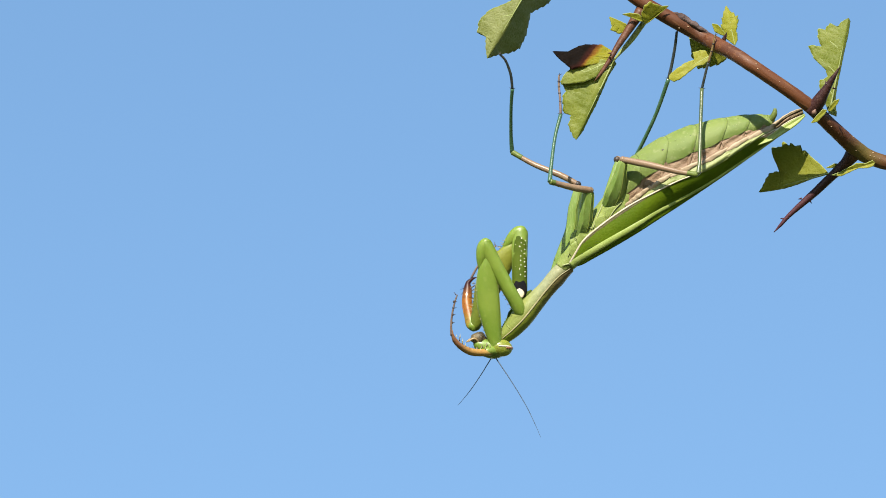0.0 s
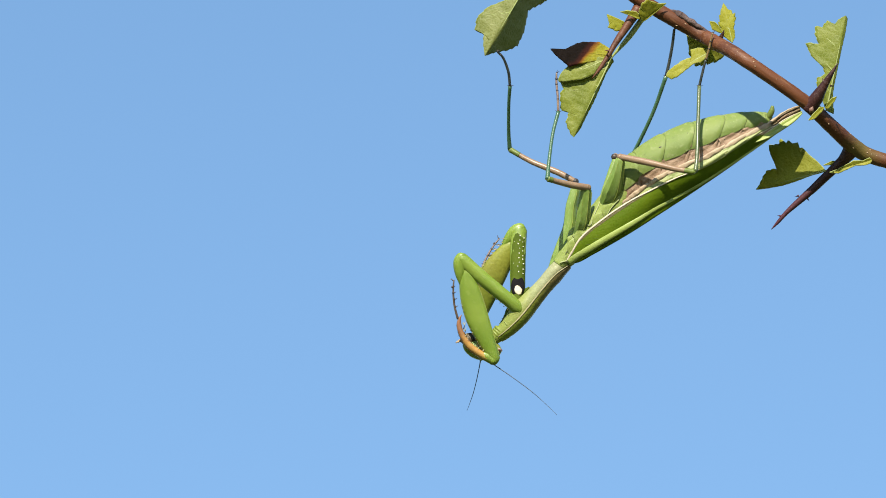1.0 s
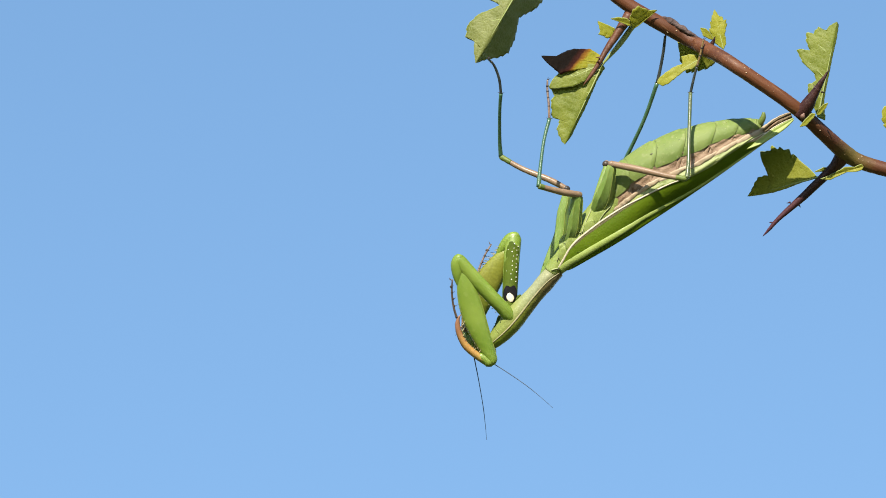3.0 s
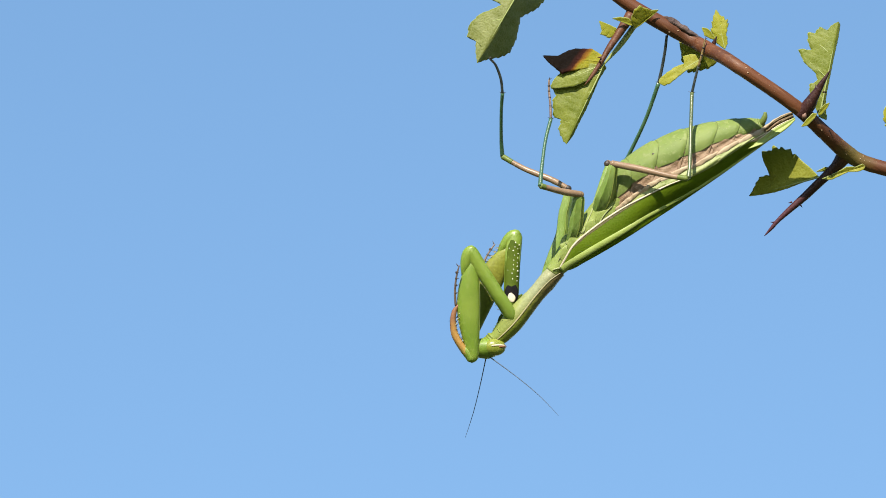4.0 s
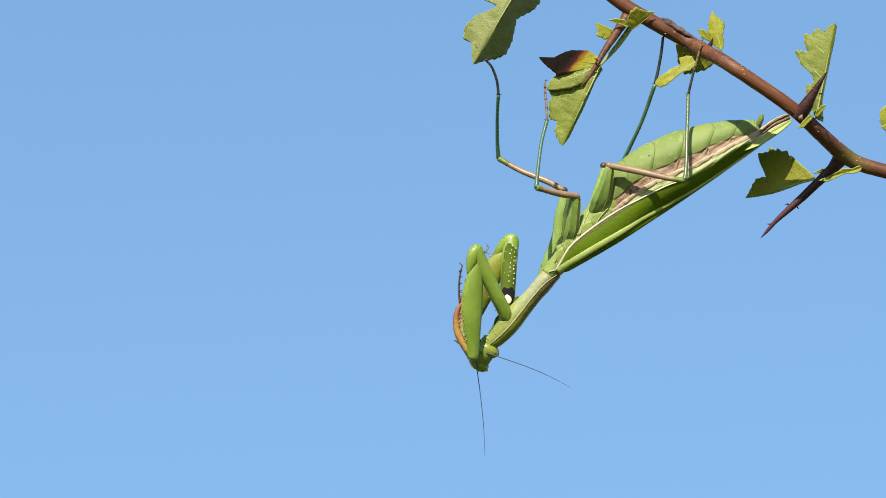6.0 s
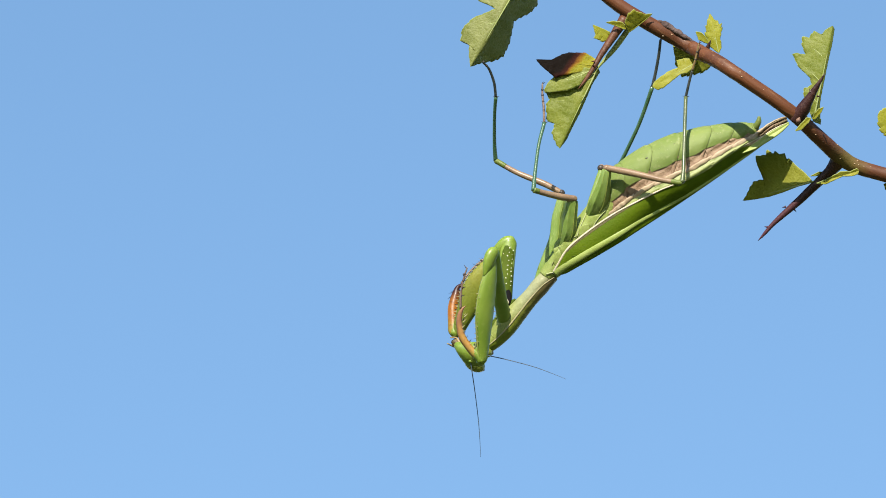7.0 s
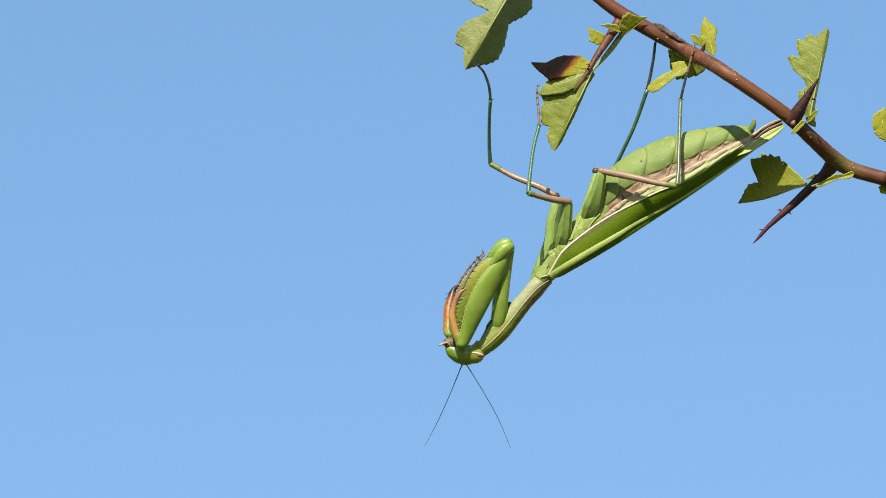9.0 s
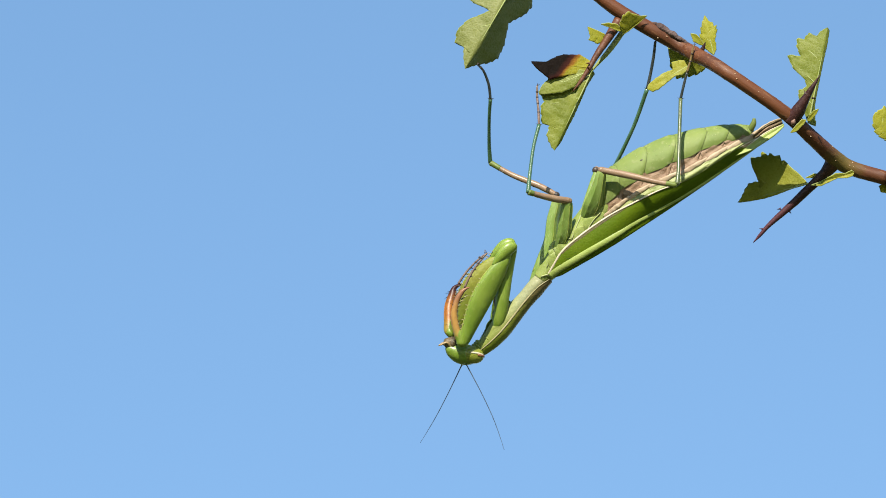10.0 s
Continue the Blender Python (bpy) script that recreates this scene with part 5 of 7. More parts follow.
# ---- raptorial forelegs: each piece along its own +x, the spined edge towards -z ----
def foreleg(side, inner_seen):
    turn = 1 if side == "near" else -1
    bow = 0.95 if side == "near" else 0.55
    slim = 0.9 if side == "near" else 1.0
    if side == "near":
        root = [(-1.9, 1.6, .25, .5, .5), (-1.1, .85, .15, .88, .8), (0, .45, .08, 1.1, .98), (1.6, .2, 0, 1.2, 1.05)]
    else:
        root = [(-1.3, .6, .25, .9, .8), (-.2, .4, .1, 1.25, 1.0), (1.4, .2, 0, 1.32, 1.1)]
    coxa = part("coxa", sweep(root + [(4, .05, .05, 1.36 * slim, 1.1), (9, 0, .15, 1.4 * slim, 1.05), (12.0, 0, .1, 1.4 * slim, 1.05), (13.4, 0, -.1, 1.2 * slim, .95), (14.2, 0, -.3, .5, .5)], 34, 20, wobble=0.04), GREEN, mantis, "thick green foreleg coxa")
    if inner_seen:
        face = sweep([(0.2, -.06, 0, 1.24, 1.1), (4, -.06, .05, 1.32, 1.1), (9, -.06, .15, 1.34, 1.05), (12.0, -.06, .1, 1.24, 1.0), (13.2, .25, .0, .9, .8)], 30, 18, 10, 170)
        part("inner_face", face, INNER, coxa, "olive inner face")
        part("eyespot", ellipsoid((2.6, -.92, 0.0), (1.95, .32, 1.22), 22, 12), BLACK, coxa, "black eyespot")
        part("eyespot_centre", sweep([(1.0, -1.14, -.35, .25, .1), (1.5, -1.18, -.2, .6, .12), (2.1, -1.22, .0, .62, .12), (2.6, -1.22, .2, .25, .1)], 12, 10, wobble=0.25), CREAM, coxa, "cream centre of the eyespot")
        dots = bmesh.new()
        rnd = random.Random(4)
        for k in range(9):
            for z in (-0.72, 0.0, 0.72):
                ellipsoid((4.9 + k * 0.82 + 0.25 * rnd.random() + 0.3 * (z == 0), -1.12 + 0.30 * abs(z), z + 0.34 * (rnd.random() - .5)), (.08 + .06 * rnd.random(), .05, .08 + .06 * rnd.random()), 8, 6, dots)
        tagged(part("white_dots", dots, WHITE, coxa, "rows of small white dots"), kind="stuff")
    else:
        teeth = bmesh.new()
        for k in range(12):
            spike(teeth, (1.2 + k * 0.9, -.3, 1.3), (0.2, -0.2, 1), .28, .13)
        part("coxa_teeth", teeth, SPINEPALE, coxa)
    blade = [(.6, 0, .5, .12, .2), (1.6, 0, .3, .55, .5), (3.4, 0, 0, 1.25, .8), (5.8, 0, -.3, 1.75, .95), (8.8, 0, -.5, 1.98, 1.0), (11.8, 0, -.5, 1.9, .98), (15.0, 0, -.25, 1.5, .9), (17.8, 0, .05, 1.1, .82), (19.0, 0, .1, .9, .7), (19.6, 0, .1, .35, .35)]
    if side == "far":
        blade = [(x, y, z - .35 * math.exp(-((x - 10) / 4.5) ** 2), r + .35 * math.exp(-((x - 10) / 4.5) ** 2), d) for x, y, z, r, d in blade]
    femur = part("femur", sweep(blade, 48, 26, wobble=0.025), GREEN if side == "near" else INNERFEMUR, mantis, "broad green spined femur")
    part("trochanter", sweep([(-.8, 0, .6, .45, .5), (-.4, 0, .35, .9, .85), (.7, 0, -.4, 1.2, .95), (2.6, 0, -.95, .95, .75), (4.4, 0, -1.35, .35, .3)], 18, 14), GREEN, femur)
    for up in (1, -1):
        part("femur_edge", sweep([(q[0], 0, q[2] + up * q[3] * .99, .09, .12) for q in blade[1:9]], 30, 6, wobble=0.15), PALE, femur, "pale edge of the femur")
    if side == "near":
        rows_of_spines = ((-1, SPINEPALE, "pale femur spines", 8.0, 10, .4), (1, SPINEPALE, "pale femur spines", 7.4, 11, .5))
    else:
        rows_of_spines = ((-1, SPINE, "black femur spines", 4.0, 14, 1.25), (1, SPINEPALE, "tan femur spines", 2.6, 17, 1.1), (-.4, SPINEPALE, "tan femur spines", 3.2, 16, .9))
    for row_side, mat, tag, first, count, long in rows_of_spines:
        sp = bmesh.new()
        pick = random.Random(count)
        for k in range(count):
            x = first + k * 0.86 + 0.15 * pick.random()
            if x > 17.4:
                break
            edge = -2.4 + 0.020 * (x - 9.5) ** 2 - (.6 * math.exp(-((x - 10) / 4.5) ** 2) if side == "far" else 0)
            spike(sp, (x, .28 * row_side * turn, edge + .05), (0.35 * pick.random(), (.2 + .3 * pick.random()) * row_side * turn, -1), long * (1.0 if k % 3 == 0 else .5 + .3 * pick.random()), .10)
        part("femur_spines", sp, mat, femur, tag)
    # tibia: bowed, with a hooked claw
    comb = 0.75 if side == "near" else 1.0
    fat = 0.84 if side == "near" else 1.25
    tib = part("tibia", sweep([(-.6, 0, .2, .5, .5), (.3, 0, .4, .8 * fat, .7), (2.2, 0, 1.2 * bow, .78 * fat, .7), (4.8, 0, 1.75 * bow, .74 * fat, .66), (7.2, 0, 1.35 * bow, .62 * fat, .58), (8.6, 0, .6, .45, .42), (9.4, 0, -.2, .26, .25), (9.7, 0, -1.0, .04, .04)], 36, 14), PEACH if side == "near" else ORANGE, mantis, "orange-brown hooked tibia")
    part("outer_edge", sweep([(.2, .0, 1.1, .08, .2), (2.2, 0, 1.2 * bow + .72 * fat, .1, .22), (4.8, 0, 1.75 * bow + .68 * fat, .1, .22), (7.2, 0, 1.35 * bow + .56 * fat, .1, .2), (9.0, 0, .85, .06, .12)], 20, 8), ORANGE, tib, "bright orange outer edge")
    part("tibia_joint", sweep([(-.9, 0, .1, .3, .3), (-.3, 0, .15, .85, .75), (.5, 0, .35, .86, .76), (1.5, 0, .8 * bow, .8, .72), (2.2, 0, 1.2 * bow, .5, .5)], 16, 14), GREEN, tib, "green joint")
    hooks = bmesh.new()
    for w, q in (((-.9, -.3 * turn, 1.0), 1.9), ((-.4, .2 * turn, 1.0), 1.5), ((-.2, -.1, 1.0), 1.0)):
        spike(hooks, (8.4 - q * .4, 0, .8), w, q, .15)
    part("tibia_hooks", hooks, SPINE, tib, "dark curved tibia spurs")
    ts = bmesh.new()
    for k in range(9):
        rise = -.15 + 1.75 * bow * math.sin(k / 8 * 3.1)
        spike(ts, (1.6 + k * .8, -.35 * turn, rise), (.45, -.25 * turn, -1), (.75 + .06 * k) * comb, .12)
        spike(ts, (1.9 + k * .8, .35 * turn, rise), (.45, .25 * turn, -1), .7 * comb, .11)
    part("tibia_spines", ts, SPINEPALE, tib, "row of pale spines")
    td = bmesh.new()
    for k in range(8):
        spike(td, (2.0 + k * .8, 0, -.2 + 1.7 * bow * math.sin(k / 8 * 3.1)), (.6, .1 * turn, -1), (.8 + .09 * k) * comb, .13)
    part("tibia_spines", td, SPINE, tib, "row of dark spines")
    tar = part("tarsus", sweep([(0, 0, 0, .22, .2), (2.2, 0, .25, .19, .18), (4.4, 0, .2, .17, .16), (6.2, 0, -.05, .15, .14), (7.3, 0, -.3, .11, .1)], 26, 8), FORETARSUS, mantis, "thin brown jointed foretarsus")
    jb = bmesh.new()
    for x in (2.3, 3.7, 4.9, 6.0):
        ellipsoid((x, 0, .14), (.24, .2, .22), 8, 6, jb)
        spike(jb, (x, 0, -.1), (.5, 0, -1), .4, .09)
    part("joints", jb, TARSUS, tar)
    cl = bmesh.new()
    spike(cl, (7.2, 0, -.1), (.7, -.4, .7), .75, .1)
    spike(cl, (7.2, 0, -.1), (.6, .5, .5), .75, .1)
    part("claws", cl, TARSUS, tar)
    return coxa, femur, tib, tar


near_coxa, near_femur, near_tibia, near_tarsus = foreleg("near", False)
far_coxa, far_femur, far_tibia, far_tarsus = foreleg("far", True)


# ---- head: mouth along +x, eyes at the -x corners, face towards -z ----
def make_head():
    rows = [(-2.7, 0, 0.05, .6, 1.5), (-2.2, 0, 0, 1.15, 2.35), (-1.2, 0, -.05, 1.7, 2.65), (.0, 0, -.15, 1.85, 2.35), (1.2, 0, -.15, 1.7, 1.75), (2.3, 0, 0, 1.3, 1.15), (3.1, 0, .2, .75, .7), (3.5, 0, .3, .3, .3)]
    ob = part("head", sweep(rows, 40, 32, wobble=0.03), GREEN, mantis, "green triangular head")
    mid, rad = (-1.25, 1.52, 0.0), (1.95, 1.28, 1.52)
    for s in (-1, 1):
        eye = part("eye", ellipsoid((mid[0], s * mid[1], mid[2]), rad, 30, 20), EYE, ob, "smooth oval green eye")

        def skirt(a0, a1, lift, wide):
            res = []
            for k in range(13):
                a = radians(a0 + (a1 - a0) * k / 12)
                up = lift + 0.10 * math.sin(k / 12 * math.pi)
                c = math.sqrt(max(1 - up * up, 0))
                res.append((mid[0] + rad[0] * c * math.cos(a) * 1.012, s * (mid[1] + rad[1] * c * math.sin(a) * 1.012), mid[2] + rad[2] * up, wide * (0.35 + 0.65 * math.sin(math.pi * (0.1 + 0.8 * k / 12))), .09))
            return res

        part("eye_line", sweep(skirt(62, 158, .12, .19), 26, 8), CREAM, eye, "cream line across the eye")
        part("eye_band", sweep(skirt(104, 178, .02, .24), 22, 8), EYEBAND, eye, "reddish band across the eye")
        part("antenna_socket", ellipsoid((-.3, s * .85, -1.86), (.3, .28, .2), 12, 8), GREEN, ob)
        part("palp", sweep([(2.8, s * .5, .5, .18, .18), (3.6, s * .8, 1.0, .2, .18), (4.2, s * .75, .8, .16, .15), (4.7, s * .65, .3, .12, .12)], 18, 8, wobble=0.15), MOUTH, ob, "tan mouth palp")
        part("maxilla", sweep([(2.4, s * .35, .8, .3, .25), (3.3, s * .4, .9, .22, .2), (3.8, s * .3, .8, .08, .08)], 12, 8), BROWN, ob)
    part("upper_lip", sweep([(1.6, 0, -.55, .4, .8), (2.4, 0, -.4, .6, .7), (3.1, 0, -.15, .4, .45), (3.5, 0, .05, .12, .2)], 14, 14), GREEN, ob)
    part("mandible", sweep([(1.6, 0, 1.0, .6, .7), (2.4, 0, 1.2, 1.05, .95), (3.1, 0, 1.15, 1.0, .9), (3.7, 0, .9, .7, .7), (4.2, 0, .7, .2, .25)], 20, 14, wobble=0.32), JAW, ob, "dark brown mouth parts")
    return ob


head = make_head()


def antenna(bend):
    rows = [(0, 0, 0, .14, .14), (1.2, 0, .1 * bend, .10, .10), (6, 0, .35 * bend, .075, .075), (11, 0, .35 * bend, .065, .065), (15, 0, -.05 * bend, .042, .042), (17, 0, -.35 * bend, .03, .03)]
    return part("antenna", sweep(rows, 40, 6), ANTENNA, head, "hair-thin dark antenna")


antenna_a = antenna(0.5)
antenna_b = antenna(0.9)


def rolled(degrees):
    """A turn of a limb about its own length."""
    return Matrix.Rotation(radians(degrees), 4, "X")


def motions():
    walk(near_coxa, [
        (0.00, pose(0.01420, -0.00150, -0.01030, 180.0, -62.5, 180.0)),
        (0.20, pose(0.01420, -0.00150, -0.01030, 180.0, -53.5, 180.0)),
        (0.50, pose(0.01420, -0.00150, -0.01030, 180.0, -60.2, 180.0)),
        (0.80, pose(0.01420, -0.00150, -0.01030, 180.0, -45.4, 180.0)),
        (1.00, pose(0.01420, -0.00150, -0.01030, 180.0, -41.0, 180.0)),
        (1.20, pose(0.01420, -0.00150, -0.01030, 180.0, -46.7, 180.0)),
        (1.50, pose(0.01420, -0.00150, -0.01030, 180.0, -54.2, 180.0)),
        (1.80, pose(0.01420, -0.00150, -0.01030, 168.0, -51.5, -164.8)),
        (2.00, pose(0.01420, -0.00150, -0.01030, 180.0, -43.6, 180.0)),
        (2.20, pose(0.01420, -0.00150, -0.01030, 180.0, -40.7, 180.0)),
        (3.30, pose(0.01420, -0.00150, -0.01030, 180.0, -49.3, 180.0)),
        (3.50, pose(0.01420, -0.00150, -0.01030, 180.0, -45.9, 180.0)),
        (4.00, pose(0.01420, -0.00150, -0.01030, 180.0, -58.0, 180.0)),
        (4.20, pose(0.01420, -0.00150, -0.01030, 180.0, -59.2, 180.0)),
        (4.50, pose(0.01420, -0.00150, -0.01030, 180.0, -58.4, 180.0)),
        (4.80, pose(0.01420, -0.00150, -0.01030, 164.2, -52.6, -160.5)),
        (5.00, pose(0.01420, -0.00150, -0.01030, 166.9, -59.9, -164.9)),
        (5.20, pose(0.01420, -0.00150, -0.01030, 156.4, -64.5, -154.2)),
        (5.50, pose(0.01420, -0.00150, -0.01030, 151.2, -66.8, -149.1)),
        (5.70, pose(0.01420, -0.00150, -0.01030, 160.9, -65.9, -159.3)),
        (6.80, pose(0.01420, -0.00150, -0.01030, 144.7, -57.0, -139.9)),
        (7.00, pose(0.01420, -0.00150, -0.01030, 111.3, -62.5, -109.1)),
        (7.20, pose(0.01420, -0.00150, -0.01030, 102.9, -61.8, -101.4)),
        (7.50, pose(0.01420, -0.00150, -0.01030, 129.4, -68.4, -127.4)),
        (7.80, pose(0.01420, -0.00150, -0.01030, 134.2, -67.3, -131.9)),
        (8.00, pose(0.01420, -0.00150, -0.01030, 145.1, -68.7, -143.2)),
        (8.20, pose(0.01420, -0.00150, -0.01030, 152.5, -66.3, -150.4)),
        (8.50, pose(0.01420, -0.00150, -0.01030, 180.0, -69.6, 180.0)),
        (8.70, pose(0.01420, -0.00150, -0.01030, 154.4, -71.3, -153.2)),
        (8.80, pose(0.01420, -0.00150, -0.01030, 180.0, -83.5, 180.0)),
        (9.00, pose(0.01420, -0.00150, -0.01030, 0.0, -83.1, 0.0)),
        (9.50, pose(0.01420, -0.00150, -0.01030, 0.0, -81.5, 0.0)),
        (10.00, pose(0.01420, -0.00150, -0.01030, 0.0, -80.9, 0.0)),
    ])
    walk(near_femur, [
        (0.00, pose(0.00801, -0.00150, 0.00159, 0.0, 84.2, 0.0)),
        (0.20, pose(0.00623, -0.00150, 0.00048, 0.0, 78.6, 0.0)),
        (0.50, pose(0.00754, -0.00150, 0.00133, -11.2, 83.8, -11.3)),
        (0.80, pose(0.00479, -0.00150, -0.00076, -5.4, 72.0, -5.6)),
        (1.00, pose(0.00409, -0.00150, -0.00150, -3.4, 71.8, -3.6)),
        (1.20, pose(0.00501, -0.00150, -0.00055, -9.5, 80.8, -9.6)),
        (1.50, pose(0.00637, -0.00150, 0.00057, -24.8, 86.2, -24.8)),
        (1.80, pose(0.00616, -0.00369, 0.00019, -3.8, 73.5, -4.0)),
        (2.00, pose(0.00450, -0.00150, -0.00105, 0.0, 72.1, 0.0)),
        (2.20, pose(0.00405, -0.00150, -0.00155, -3.2, 71.3, -3.3)),
        (3.30, pose(0.00546, -0.00150, -0.00014, -3.5, 73.4, -3.6)),
        (3.50, pose(0.00488, -0.00150, -0.00067, 0.0, 75.8, 0.0)),
        (4.00, pose(0.00710, -0.00150, 0.00107, -57.3, 88.6, -57.3)),
        (4.20, pose(0.00734, -0.00150, 0.00121, -23.9, 87.4, -23.9)),
        (4.50, pose(0.00719, -0.00150, 0.00112, 0.0, 86.6, 0.0)),
        (4.80, pose(0.00653, -0.00422, 0.00035, 0.0, 79.1, 0.0)),
        (5.00, pose(0.00772, -0.00325, 0.00130, 0.0, 85.0, 0.0) @ rolled(-12)),
        (5.20, pose(0.00901, -0.00401, 0.00180, 0.0, 88.5, 0.0) @ rolled(-15)),
        (5.50, pose(0.00967, -0.00420, 0.00202, 180.0, 89.1, 180.0) @ rolled(-15)),
        (5.70, pose(0.00908, -0.00344, 0.00193, 180.0, 85.4, 180.0) @ rolled(-20)),
        (6.80, pose(0.00862, -0.00720, 0.00094, -6.9, 81.6, -6.9) @ rolled(-36)),
        (7.00, pose(0.01218, -0.00884, 0.00159, 180.0, 84.1, 180.0) @ rolled(-42)),
        (7.20, pose(0.01295, -0.00921, 0.00151, -170.4, 83.1, -170.4) @ rolled(-42)),
        (7.50, pose(0.01121, -0.00671, 0.00216, -162.2, 86.9, -162.1) @ rolled(-34)),
        (7.80, pose(0.01074, -0.00615, 0.00206, 180.0, 84.0, 180.0) @ rolled(-28)),
        (8.00, pose(0.01031, -0.00441, 0.00219, 180.0, 79.3, 180.0) @ rolled(-15)),
        (8.20, pose(0.00951, -0.00416, 0.00197, 180.0, 82.6, 180.0)),
        (8.50, pose(0.00953, -0.00150, 0.00226, 180.0, 84.0, 180.0)),
        (8.70, pose(0.01036, -0.00344, 0.00239, -173.7, 81.7, -173.7) @ rolled(-8)),
        (8.80, pose(0.01268, -0.00250, 0.00301, -175.6, 73.9, -175.5) @ rolled(-16)),
        (9.00, pose(0.01582, -0.00320, 0.00300, -177.3, 64.2, -177.0) @ rolled(-22)),
        (9.50, pose(0.01618, -0.00320, 0.00295, -178.0, 63.5, -177.8) @ rolled(-22)),
        (10.00, pose(0.01632, -0.00320, 0.00293, -178.1, 62.9, -177.9) @ rolled(-22)),
    ])
    walk(near_tibia, [
        (0.00, pose(0.00993, -0.00150, -0.01712, 171.0, -15.1, -148.9)),
        (0.20, pose(0.00994, -0.00150, -0.01795, 165.5, -41.3, -158.6)),
        (0.50, pose(0.00951, -0.00189, -0.01737, 180.0, -48.8, 180.0)),
        (0.80, pose(0.01058, -0.00207, -0.01864, 180.0, -44.0, 180.0)),
        (1.00, pose(0.00996, -0.00187, -0.01936, 180.0, -48.2, 180.0)),
        (1.20, pose(0.00797, -0.00200, -0.01910, 170.2, -55.0, -168.1)),
        (1.50, pose(0.00749, -0.00202, -0.01819, 180.0, -64.6, 180.0)),
        (1.80, pose(0.01148, -0.00406, -0.01784, 180.0, -45.3, 180.0)),
        (2.00, pose(0.01028, -0.00150, -0.01894, 170.6, -50.2, -167.9)),
        (2.20, pose(0.01007, -0.00185, -0.01936, 180.0, -51.4, 180.0)),
        (3.30, pose(0.01081, -0.00184, -0.01816, 180.0, -53.3, 180.0)),
        (3.50, pose(0.00950, -0.00150, -0.01889, 162.8, -51.4, -158.3)),
        (4.00, pose(0.00735, -0.00189, -0.01773, 180.0, -72.3, 180.0)),
        (4.20, pose(0.00811, -0.00184, -0.01757, 180.0, -72.8, 180.0)),
        (4.50, pose(0.00830, -0.00150, -0.01765, 180.0, -70.6, 180.0)),
        (4.80, pose(0.01009, -0.00422, -0.01811, 180.0, -65.5, 180.0)),
        (5.00, pose(0.00935, -0.00325, -0.01743, 158.3, -66.0, -156.5)),
        (5.20, pose(0.00951, -0.00401, -0.01700, 180.0, -73.3, 180.0)),
        (5.50, pose(0.00938, -0.00420, -0.01678, 180.0, -72.3, 180.0)),
        (5.70, pose(0.00757, -0.00344, -0.01681, 180.0, -78.6, 180.0)),
        (6.80, pose(0.01135, -0.00753, -0.01766, 180.0, -61.1, 180.0)),
        (7.00, pose(0.01025, -0.00884, -0.01711, 180.0, -67.1, 180.0)),
        (7.20, pose(0.01073, -0.00959, -0.01716, 180.0, -66.5, 180.0)),
        (7.50, pose(0.01023, -0.00703, -0.01661, 180.0, -66.9, 180.0)),
        (7.80, pose(0.00878, -0.00615, -0.01664, 180.0, -73.1, 180.0)),
        (8.00, pose(0.00681, -0.00441, -0.01628, 122.5, -73.7, -121.5)),
        (8.20, pose(0.00707, -0.00416, -0.01668, 180.0, -81.7, 180.0)),
        (8.50, pose(0.00757, -0.00150, -0.01644, 137.2, -73.4, -136.0)),
        (8.70, pose(0.00768, -0.00374, -0.01621, 151.9, -76.3, -151.3)),
        (8.80, pose(0.00749, -0.00291, -0.01505, 180.0, -82.9, 180.0)),
        (9.00, pose(0.00764, -0.00363, -0.01392, 0.0, -89.5, 0.0)),
        (9.50, pose(0.00780, -0.00353, -0.01388, 0.0, -87.2, 0.0)),
        (10.00, pose(0.00777, -0.00351, -0.01381, 0.0, -87.8, 0.0)),
    ])
